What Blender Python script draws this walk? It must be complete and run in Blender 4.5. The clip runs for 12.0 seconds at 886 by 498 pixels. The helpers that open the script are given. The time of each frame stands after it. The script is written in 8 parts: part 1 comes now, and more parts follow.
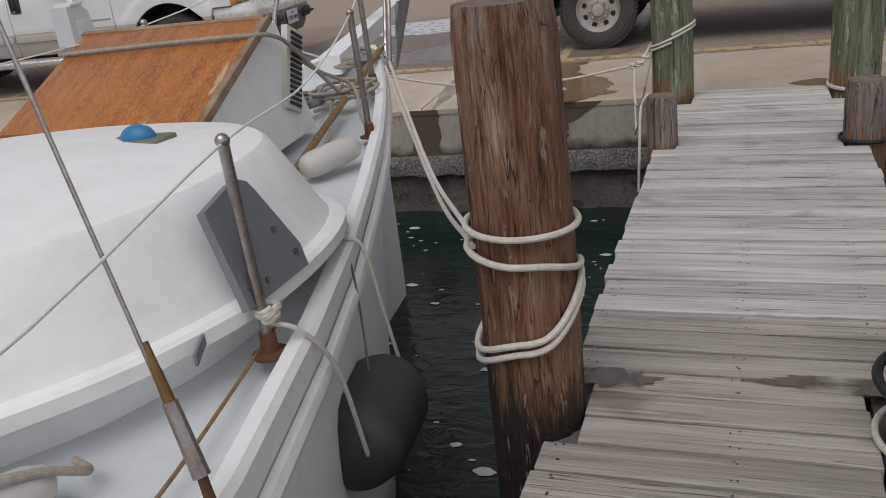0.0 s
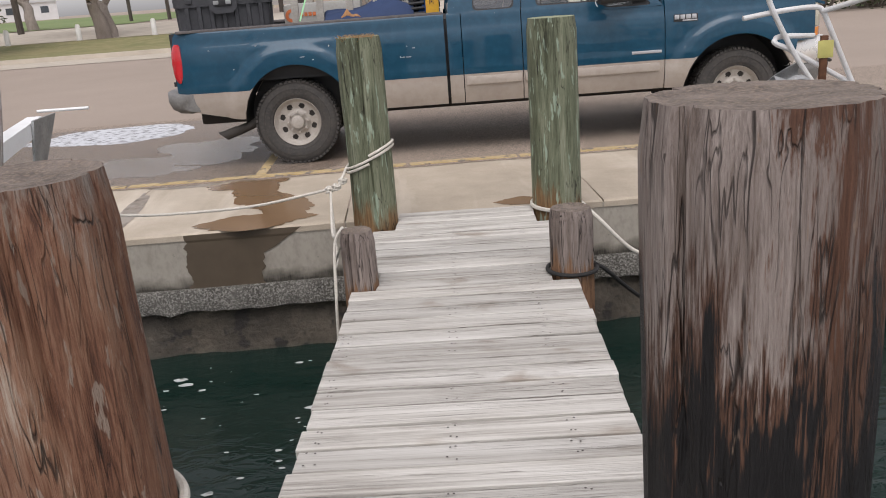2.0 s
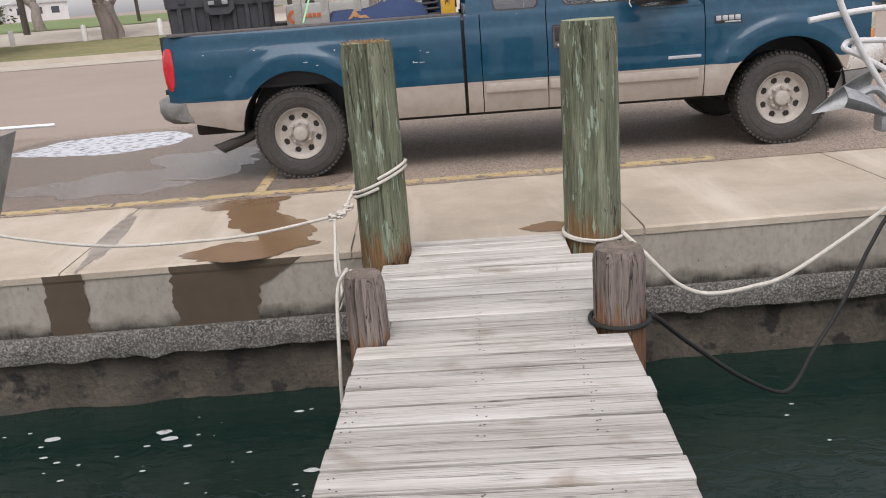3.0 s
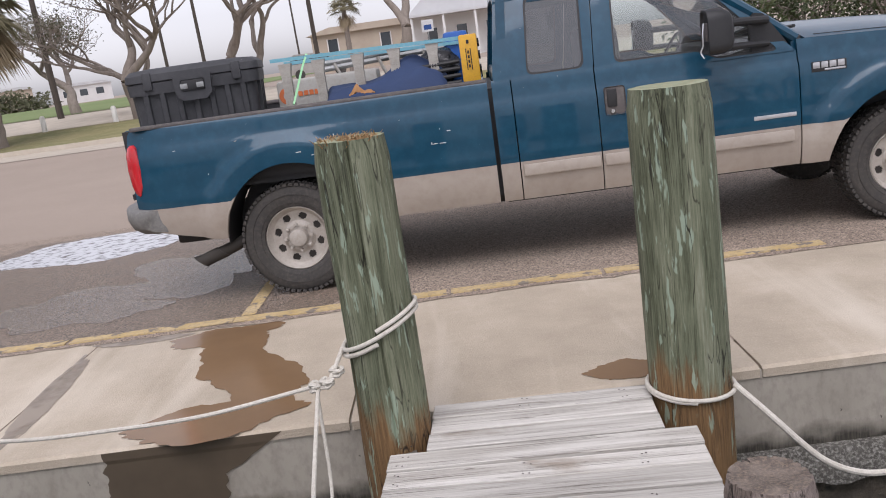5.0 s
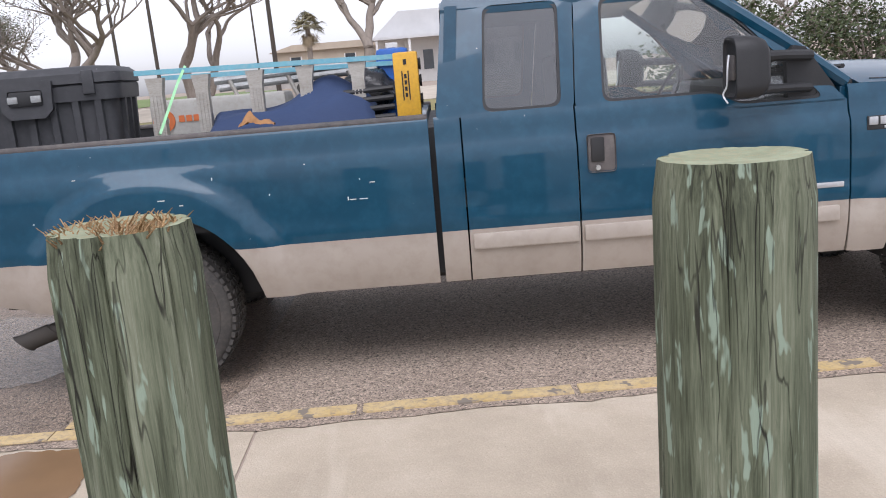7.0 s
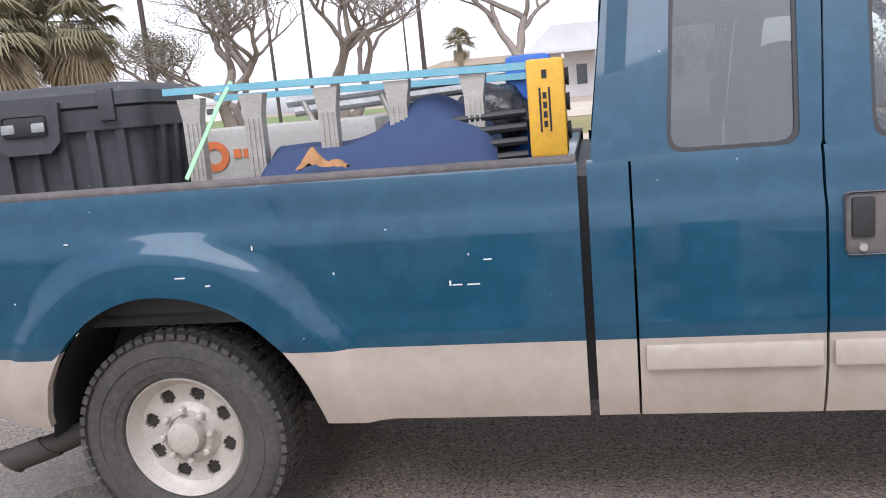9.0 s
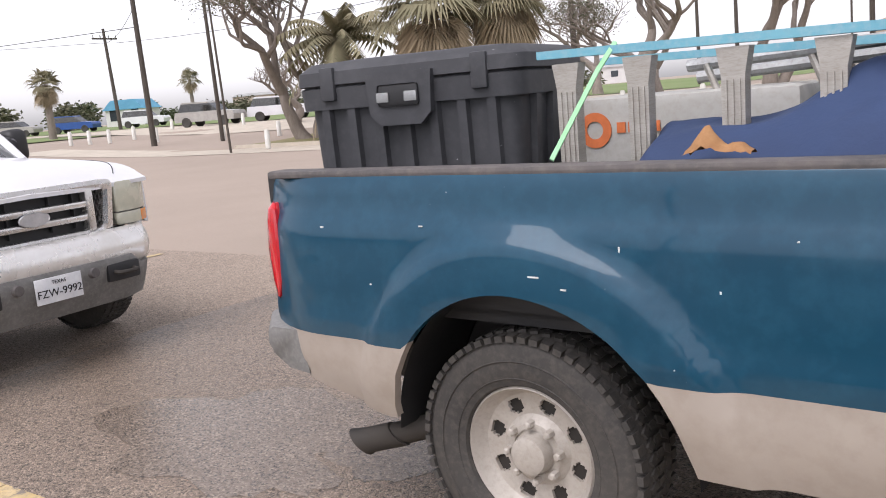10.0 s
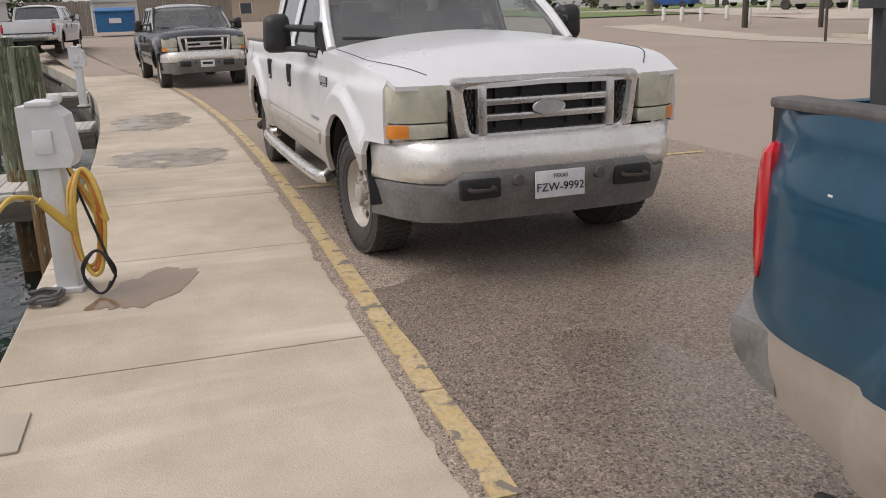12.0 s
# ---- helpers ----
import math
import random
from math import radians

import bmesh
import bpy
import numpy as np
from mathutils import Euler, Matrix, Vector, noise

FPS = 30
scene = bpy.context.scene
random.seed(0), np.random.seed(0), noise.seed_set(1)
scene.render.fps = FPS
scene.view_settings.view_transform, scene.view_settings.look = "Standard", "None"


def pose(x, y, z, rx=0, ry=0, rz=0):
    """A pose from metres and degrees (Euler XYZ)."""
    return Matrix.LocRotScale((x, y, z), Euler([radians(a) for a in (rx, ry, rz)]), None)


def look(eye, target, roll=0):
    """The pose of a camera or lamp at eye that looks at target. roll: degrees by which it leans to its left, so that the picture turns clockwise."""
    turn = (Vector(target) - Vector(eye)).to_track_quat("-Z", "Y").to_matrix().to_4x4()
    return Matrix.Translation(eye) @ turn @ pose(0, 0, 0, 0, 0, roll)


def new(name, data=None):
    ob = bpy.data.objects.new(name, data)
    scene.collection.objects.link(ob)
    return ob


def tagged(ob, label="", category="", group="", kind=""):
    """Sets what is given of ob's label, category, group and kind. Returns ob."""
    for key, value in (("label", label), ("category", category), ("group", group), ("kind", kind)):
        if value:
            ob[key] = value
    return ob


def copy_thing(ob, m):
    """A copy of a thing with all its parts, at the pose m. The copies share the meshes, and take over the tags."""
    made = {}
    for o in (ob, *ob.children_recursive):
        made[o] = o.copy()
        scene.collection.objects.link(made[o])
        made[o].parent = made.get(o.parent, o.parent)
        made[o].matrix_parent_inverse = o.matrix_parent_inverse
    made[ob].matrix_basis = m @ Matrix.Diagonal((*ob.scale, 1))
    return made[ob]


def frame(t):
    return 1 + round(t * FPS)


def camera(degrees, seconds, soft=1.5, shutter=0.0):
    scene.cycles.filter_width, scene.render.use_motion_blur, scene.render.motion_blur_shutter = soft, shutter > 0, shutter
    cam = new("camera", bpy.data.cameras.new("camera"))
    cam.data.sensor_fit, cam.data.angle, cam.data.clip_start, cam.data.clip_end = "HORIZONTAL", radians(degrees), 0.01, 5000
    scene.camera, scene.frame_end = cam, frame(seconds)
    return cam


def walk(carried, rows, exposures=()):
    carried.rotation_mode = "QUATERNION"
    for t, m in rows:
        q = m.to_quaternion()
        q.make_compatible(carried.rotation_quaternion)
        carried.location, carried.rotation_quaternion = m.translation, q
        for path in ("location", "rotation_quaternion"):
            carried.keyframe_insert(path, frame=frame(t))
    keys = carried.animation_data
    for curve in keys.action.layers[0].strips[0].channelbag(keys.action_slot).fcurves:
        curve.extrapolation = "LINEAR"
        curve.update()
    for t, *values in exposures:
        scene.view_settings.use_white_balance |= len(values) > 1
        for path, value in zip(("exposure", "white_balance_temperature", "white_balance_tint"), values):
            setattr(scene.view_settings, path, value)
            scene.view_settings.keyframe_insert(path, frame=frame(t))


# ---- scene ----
cam = camera(54.6, 12.0, soft=1.0)
PATH = [
    (0, (0.845, -6.565, 1.458), (0.287, -4.787, 0.731), -7.0),
    (0.5, (0.912, -6.451, 1.471), (0.456, -4.631, 0.777), -6.5),
    (1, (0.92, -6.267, 1.445), (0.618, -4.4, 0.794), -5.6),
    (1.5, (0.899, -5.971, 1.467), (0.895, -4.059, 0.881), -4.4),
    (2, (0.998, -5.673, 1.465), (1.049, -3.76, 0.884), -4.3),
    (2.5, (1.025, -5.347, 1.45), (1.058, -3.435, 0.865), -4.4),
    (3, (0.974, -4.949, 1.462), (1.003, -3.035, 0.881), -4.4),
    (3.5, (1.035, -4.563, 1.469), (0.913, -2.634, 0.957), -8.0),
    (3.7, (1.049, -4.416, 1.496), (0.901, -2.486, 0.993), -8.5),
    (5.3, (1.111, -3.218, 1.476), (1.091, -1.266, 1.044), -7.1),
    (5.5, (1.103, -3.068, 1.44), (1.11, -1.113, 1.021), -6.0),
    (6, (1.131, -2.675, 1.462), (1.257, -0.716, 1.077), -5.3),
    (6.5, (1.231, -2.282, 1.473), (1.282, -0.323, 1.073), -4.9),
    (6.7, (1.262, -2.115, 1.466), (1.308, -0.158, 1.062), -4.8),
    (8.5, (1.346, -0.79, 1.428), (1.253, 1.171, 1.044), -4.5),
    (9, (1.331, -0.405, 1.459), (1.035, 1.543, 1.117), -4.9),
    (9.5, (1.316, -0.081, 1.509), (0.485, 1.707, 1.173), -5.7),
    (10, (1.227, 0.153, 1.471), (0.075, 1.75, 1.121), -4.9),
    (10.5, (1.103, 0.43, 1.51), (-0.32, 1.779, 1.121), -4.4),
    (11, (1.09, 0.651, 1.502), (-0.563, 1.673, 1.031), -4.6),
    (11.5, (0.94, 0.786, 1.469), (-0.856, 1.502, 0.955), -4.9),
    (12, (0.722, 0.906, 1.484), (-1.124, 1.46, 0.949), -2.0),
]
TONE = [(0, -0.32, 6400, 14), (0.5, -0.08, 6400, 14), (1, 0.0, 6400, 15), (1.5, 0.18, 6450, 16), (2, 0.35, 6450, 16), (2.5, 0.5, 6450, 16), (3.5, 0.42, 6330, 17), (5.5, 0.38, 6220, 19),
        (6.5, 0.5, 6150, 18), (8.5, 1.0, 5950, 16), (9.5, 0.93, 6200, 18), (11, 0.45, 6520, 17), (12, 0.16, 6620, 15)]
walk(cam, [(t, look(eye, target, roll)) for t, eye, target, roll in PATH], exposures=TONE)

# ---- world and light ----
world = bpy.data.worlds.new("overcast")
scene.world = world
world.use_nodes = True
wn, wl = world.node_tree.nodes, world.node_tree.links
sky = wn.new("ShaderNodeTexSky")
sky.sky_type, sky.sun_disc = "NISHITA", False
sky.sun_elevation, sky.sun_rotation = radians(58), radians(160)
sky.air_density, sky.dust_density, sky.ozone_density = 1.0, 1.5, 1.0
grey = wn.new("ShaderNodeHueSaturation")
grey.inputs["Saturation"].default_value = 0.12
wl.new(sky.outputs[0], grey.inputs["Color"])
cloud_map = wn.new("ShaderNodeTexCoord")
cloud = wn.new("ShaderNodeTexNoise")
cloud.inputs["Scale"].default_value, cloud.inputs["Detail"].default_value = 2.2, 5
wl.new(cloud_map.outputs["Generated"], cloud.inputs["Vector"])
cloud_ramp = wn.new("ShaderNodeMapRange")
cloud_ramp.inputs[3].default_value, cloud_ramp.inputs[4].default_value = 0.86, 1.14
wl.new(cloud.outputs[0], cloud_ramp.inputs[0])
wl.new(cloud_ramp.outputs[0], grey.inputs["Value"])
wl.new(grey.outputs[0], wn["Background"].inputs[0])
wn["Background"].inputs[1].default_value = 0.135

sun = new("sun", bpy.data.lights.new("sun", "SUN"))
sun.data.energy, sun.data.angle, sun.data.color = 1.45, radians(45), (1.0, 0.985, 0.96)
sun.rotation_euler = Euler((radians(32), 0, radians(160 - 180)))


# ---- mesh helpers ----
def finish(name, bm, material, parent=None, label="", smooth=35):
    me = bpy.data.meshes.new(name)
    bm.normal_update()
    bm.to_mesh(me)
    bm.free()
    for m in material if isinstance(material, (list, tuple)) else [material]:
        me.materials.append(m)
    if smooth:
        me.shade_smooth()
        me.set_sharp_from_angle(angle=radians(smooth))
    ob = new(name, me)
    if parent:
        ob.parent = parent
    if label:
        ob["label"] = label
    return ob


def part(name, bm, material, parent, label="", smooth=35):
    return finish(name, bm, material, parent, label, smooth)


def thing(name, label, category, group="", kind="", at=None):
    ob = new(name)
    ob.empty_display_size = 0.1
    if at is not None:
        ob.matrix_basis = at
    return tagged(ob, label, category, group, kind)


def box(bm, x0, x1, y0, y1, z0, z1, bevel=0.0, m=None, seg=2):
    vs = bmesh.ops.create_cube(bm, size=1)["verts"]
    for v in vs:
        v.co = Vector(((x0 + x1) / 2 + v.co.x * (x1 - x0), (y0 + y1) / 2 + v.co.y * (y1 - y0), (z0 + z1) / 2 + v.co.z * (z1 - z0)))
    if m:
        bmesh.ops.transform(bm, matrix=m, verts=vs)
    if bevel:
        es = list({e for v in vs for e in v.link_edges})
        bmesh.ops.bevel(bm, geom=es, offset=bevel, segments=seg, affect="EDGES", profile=0.6)
    return bm


def boxed(*a, **k):
    return box(bmesh.new(), *a, **k)


def loft(bm, rings, closed=True, caps=True, mat=0):
    rows = [[bm.verts.new(p) for p in r] for r in rings]
    n = len(rows[0])
    for a, b in zip(rows, rows[1:]):
        for i in range(n if closed else n - 1):
            j = (i + 1) % n
            f = [a[i], a[j], b[j], b[i]]
            if len({v.co.to_tuple(6) for v in f}) >= 3:
                bm.faces.new(f).material_index = mat
    if caps and closed:
        bm.faces.new(list(reversed(rows[0]))).material_index = mat
        bm.faces.new(rows[-1]).material_index = mat
    return rows


def ring(c, axis, r, n, ref=None):
    axis = Vector(axis).normalized()
    ref = Vector(ref) if ref else (Vector((0, 0, 1)) if abs(axis.z) < 0.9 else Vector((1, 0, 0)))
    u = axis.cross(ref).normalized()
    w = axis.cross(u)
    return [Vector(c) + r * (math.cos(6.28319 * i / n) * u + math.sin(6.28319 * i / n) * w) for i in range(n)]


def rod(bm, a, b, r0, r1=None, n=10):
    ax = Vector(b) - Vector(a)
    loft(bm, [ring(a, ax, r0, n), ring(b, ax, r0 if r1 is None else r1, n)])
    return bm


def smoothed(pts, k=6):
    p = [Vector(q) for q in pts]
    p = [2 * p[0] - p[1]] + p + [2 * p[-1] - p[-2]]
    out = []
    for i in range(1, len(p) - 2):
        for s in range(k):
            t = s / k
            a, b, c, d = p[i - 1:i + 3]
            out.append(0.5 * (2 * b + (c - a) * t + (2 * a - 5 * b + 4 * c - d) * t * t + (3 * b - a - 3 * c + d) * t ** 3))
    return out + [p[-2]]


def tube(bm, pts, r, n=8, k=6, taper=None):
    q = smoothed(pts, k) if k > 1 else [Vector(p) for p in pts]
    rings, ref = [], None
    for i, c in enumerate(q):
        ax = (q[min(i + 1, len(q) - 1)] - q[max(i - 1, 0)]).normalized()
        if ref is None:
            ref = Vector((0, 0, 1)) if abs(ax.z) < 0.9 else Vector((1, 0, 0))
        u = ax.cross(ref).normalized()
        ref = u.cross(ax)
        rr = r if taper is None else r + (taper - r) * i / (len(q) - 1)
        rings.append([c + rr * (math.cos(6.28319 * j / n) * u + math.sin(6.28319 * j / n) * ref) for j in range(n)])
    loft(bm, rings)
    return bm


def tubed(pts, r, n=8, k=6):
    return tube(bmesh.new(), pts, r, n, k)


def lathe(bm, profile, n=32, m=None, closed=False):
    """profile: (radius, height) round z."""
    rings = [[Vector((r * math.cos(6.28319 * i / n), r * math.sin(6.28319 * i / n), z)) for i in range(n)] for r, z in profile]
    if m:
        rings = [[m @ p for p in r] for r in rings]
    if closed:
        rings.append(rings[0])
    loft(bm, rings, caps=not closed)
    return bm


def prism(bm, outline, y0, y1, mat=0):
    """outline in x, z, extruded along y."""
    a = [bm.verts.new((x, y0, z)) for x, z in outline]
    b = [bm.verts.new((x, y1, z)) for x, z in outline]
    n = len(a)
    for i in range(n):
        bm.faces.new([a[i], a[(i + 1) % n], b[(i + 1) % n], b[i]]).material_index = mat
    bm.faces.new(a[::-1]).material_index = mat
    bm.faces.new(b).material_index = mat
    bmesh.ops.recalc_face_normals(bm, faces=bm.faces[:])
    return bm


# ---- materials ----
def mat(name, c1, c2=None, scale=6.0, rough=0.6, metal=0.0, bump=0.0, stretch=(1, 1, 1), fine=None, fine_mix=0.25, spots=None, spot_scale=20.0,
        spot_level=0.68, rough2=None, coat=0.0, rand=0.0, detail=6.0, bump_scale=None, coords="Object", fine_scale=None, grain=None, spot_soft=0.04):
    m = bpy.data.materials.new(name)
    m.use_nodes = True
    n, l = m.node_tree.nodes, m.node_tree.links
    b = n["Principled BSDF"]
    tc = n.new("ShaderNodeTexCoord")
    mp = n.new("ShaderNodeMapping")
    mp.inputs["Scale"].default_value = stretch
    l.new(tc.outputs[coords], mp.inputs["Vector"])
    vec = mp.outputs[0]
    info = n.new("ShaderNodeObjectInfo")
    if rand:
        ad = n.new("ShaderNodeVectorMath")
        sc = n.new("ShaderNodeMath")
        sc.operation, sc.inputs[1].default_value = "MULTIPLY", 37.0
        l.new(info.outputs["Random"], sc.inputs[0])
        l.new(vec, ad.inputs[0])
        l.new(sc.outputs[0], ad.inputs[1])
        vec = ad.outputs[0]

    def noise_node(s, d):
        t = n.new("ShaderNodeTexNoise")
        t.inputs["Scale"].default_value, t.inputs["Detail"].default_value, t.inputs["Roughness"].default_value = s, d, 0.62
        l.new(vec, t.inputs["Vector"])
        return t.outputs[0]

    def ramp(src, lo, hi):
        r = n.new("ShaderNodeMapRange")
        r.inputs[1].default_value, r.inputs[2].default_value = lo, hi
        l.new(src, r.inputs[0])
        return r.outputs[0]

    def mix(fac, a, c):
        x = n.new("ShaderNodeMix")
        x.data_type = "RGBA"
        for k, v in ((0, fac), (6, a), (7, c)):
            if isinstance(v, (int, float)):
                x.inputs[k].default_value = v
            elif isinstance(v, tuple):
                x.inputs[k].default_value = (*v, 1)
            else:
                l.new(v, x.inputs[k])
        return x.outputs[2]

    big = noise_node(scale, detail)
    col = mix(ramp(big, 0.34, 0.66), c1, c2 or tuple(v * 0.8 for v in c1))
    small = noise_node(fine_scale or scale * 9, 4)
    if fine is not None:
        f = n.new("ShaderNodeMath")
        f.operation, f.inputs[1].default_value = "MULTIPLY", fine_mix * 2
        l.new(ramp(small, 0.45, 0.7), f.inputs[0])
        col = mix(f.outputs[0], col, fine)
    if spots is not None:
        sp = noise_node(spot_scale, 3)
        col = mix(ramp(sp, spot_level, spot_level + spot_soft), col, spots)
    if grain is not None:
        # thin dark lines along the grain, where the noise crosses its middle value
        gs, gw, gc, gm = grain
        lines = None
        for s_, w_ in ((gs, gw), (gs * 2.7, gw * 1.3)):
            ab = n.new("ShaderNodeMath")
            ab.operation = "SUBTRACT"
            ab.inputs[1].default_value = 0.5
            l.new(noise_node(s_, 3), ab.inputs[0])
            aa = n.new("ShaderNodeMath")
            aa.operation = "ABSOLUTE"
            l.new(ab.outputs[0], aa.inputs[0])
            q = n.new("ShaderNodeMapRange")
            q.inputs[1].default_value, q.inputs[2].default_value, q.inputs[3].default_value, q.inputs[4].default_value = w_ * 0.35, w_, gm, 0.0
            l.new(aa.outputs[0], q.inputs[0])
            if lines is None:
                lines = q.outputs[0]
            else:
                mx = n.new("ShaderNodeMath")
                mx.operation = "MAXIMUM"
                l.new(lines, mx.inputs[0])
                l.new(q.outputs[0], mx.inputs[1])
                lines = mx.outputs[0]
        brk = n.new("ShaderNodeMath")
        brk.operation = "MULTIPLY"
        l.new(lines, brk.inputs[0])
        l.new(ramp(noise_node(gs * 0.8, 2), 0.36, 0.56), brk.inputs[1])
        col = mix(brk.outputs[0], col, gc)
    if rand:
        hs = n.new("ShaderNodeHueSaturation")
        l.new(col, hs.inputs["Color"])
        rr = n.new("ShaderNodeMapRange")
        rr.inputs[3].default_value, rr.inputs[4].default_value = 1 - rand, 1 + rand
        l.new(info.outputs["Random"], rr.inputs[0])
        l.new(rr.outputs[0], hs.inputs["Value"])
        col = hs.outputs[0]
    l.new(col, b.inputs["Base Color"])
    b.inputs["Metallic"].default_value = metal
    if rough2 is None:
        rough2 = min(1.0, rough + 0.12)
    rm = n.new("ShaderNodeMapRange")
    rm.inputs[3].default_value, rm.inputs[4].default_value = rough, rough2
    l.new(ramp(big, 0.3, 0.7), rm.inputs[0])
    l.new(rm.outputs[0], b.inputs["Roughness"])
    b.inputs["Coat Weight"].default_value = coat
    b.inputs["Coat Roughness"].default_value = 0.08
    if bump:
        bp = n.new("ShaderNodeBump")
        bp.inputs["Strength"].default_value, bp.inputs["Distance"].default_value = 0.6, bump
        l.new(noise_node(bump_scale, 5) if bump_scale else small, bp.inputs["Height"])
        l.new(bp.outputs[0], b.inputs["Normal"])
    m["col"] = 0
    return m


def zone(m, colour, expr_scale, z_from, z_to, noise_amount=0.3, rough=None, stretch=(1, 1, 1), axis=2, coords="Object"):
    """A stain with a ragged edge: colour takes over where the axis coordinate goes from z_from to z_to."""
    n, l = m.node_tree.nodes, m.node_tree.links
    b = n["Principled BSDF"]
    src = b.inputs["Base Color"].links[0].from_socket
    tc = n.new("ShaderNodeTexCoord")
    sx = n.new("ShaderNodeSeparateXYZ")
    l.new(tc.outputs[coords], sx.inputs[0])
    mp = n.new("ShaderNodeMapping")
    mp.inputs["Scale"].default_value = stretch
    l.new(tc.outputs[coords], mp.inputs[0])
    t = n.new("ShaderNodeTexNoise")
    t.inputs["Scale"].default_value, t.inputs["Detail"].default_value = expr_scale, 6
    l.new(mp.outputs[0], t.inputs["Vector"])
    ma = n.new("ShaderNodeMath")
    ma.operation = "MULTIPLY_ADD"
    ma.inputs[1].default_value = noise_amount * 2
    l.new(t.outputs[0], ma.inputs[0])
    l.new(sx.outputs[axis], ma.inputs[2])
    r = n.new("ShaderNodeMapRange")
    r.inputs[1].default_value, r.inputs[2].default_value = z_from + noise_amount, z_to + noise_amount
    l.new(ma.outputs[0], r.inputs[0])
    x = n.new("ShaderNodeMix")
    x.data_type = "RGBA"
    l.new(r.outputs[0], x.inputs[0])
    l.new(src, x.inputs[6])
    t2 = n.new("ShaderNodeTexNoise")
    t2.inputs["Scale"].default_value, t2.inputs["Detail"].default_value = 26, 5
    mp2 = n.new("ShaderNodeMapping")
    mp2.inputs["Scale"].default_value = (5, 5, 0.5)
    l.new(tc.outputs[coords], mp2.inputs[0])
    l.new(mp2.outputs[0], t2.inputs["Vector"])
    v = n.new("ShaderNodeMix")
    v.data_type = "RGBA"
    r2 = n.new("ShaderNodeMapRange")
    r2.inputs[1].default_value, r2.inputs[2].default_value = 0.33, 0.67
    l.new(t2.outputs[0], r2.inputs[0])
    l.new(r2.outputs[0], v.inputs[0])
    v.inputs[6].default_value = (*[c * 0.5 for c in colour], 1)
    v.inputs[7].default_value = (*[min(1, c * 1.35) for c in colour], 1)
    l.new(v.outputs[2], x.inputs[7])
    l.new(x.outputs[2], b.inputs["Base Color"])
    if rough is not None:
        rs = b.inputs["Roughness"].links[0].from_socket
        y = n.new("ShaderNodeMix")
        l.new(r.outputs[0], y.inputs[0])
        l.new(rs, y.inputs[2])
        y.inputs[3].default_value = rough
        l.new(y.outputs[0], b.inputs["Roughness"])
    return m


def noise_tex(n, l, vec, scale, detail=5, distortion=0.0, rough=0.6):
    t = n.new("ShaderNodeTexNoise")
    for key, value in (("Scale", scale), ("Detail", detail), ("Distortion", distortion), ("Roughness", rough)):
        t.inputs[key].default_value = value
    l.new(vec, t.inputs["Vector"])
    return t.outputs[0]


def stops(n, l, fac, colours):
    """A colour ramp from (position, colour) pairs."""
    r = n.new("ShaderNodeValToRGB")
    e = r.color_ramp.elements
    while len(e) < len(colours):
        e.new(0.5)
    for k, (p, c) in enumerate(colours):
        e[k].position, e[k].color = p, (*c, 1)
    l.new(fac, r.inputs[0])
    return r.outputs[0]


def span_of(n, l, src, lo, hi, a=0.0, b=1.0):
    r = n.new("ShaderNodeMapRange")
    for k, v in ((1, lo), (2, hi), (3, a), (4, b)):
        r.inputs[k].default_value = v
    l.new(src, r.inputs[0])
    return r.outputs[0]


def calc(n, l, op, a, b=0.0):
    m = n.new("ShaderNodeMath")
    m.operation = op
    for k, v in ((0, a), (1, b)):
        if isinstance(v, (int, float)):
            m.inputs[k].default_value = v
        else:
            l.new(v, m.inputs[k])
    return m.outputs[0]


def blend(n, l, fac, a, b, kind="MIX"):
    x = n.new("ShaderNodeMix")
    x.data_type, x.blend_type = "RGBA", kind
    for k, v in ((0, fac), (6, a), (7, b)):
        if isinstance(v, (int, float)):
            x.inputs[k].default_value = v
        elif isinstance(v, tuple):
            x.inputs[k].default_value = (*v, 1)
        else:
            l.new(v, x.inputs[k])
    return x.outputs[2]


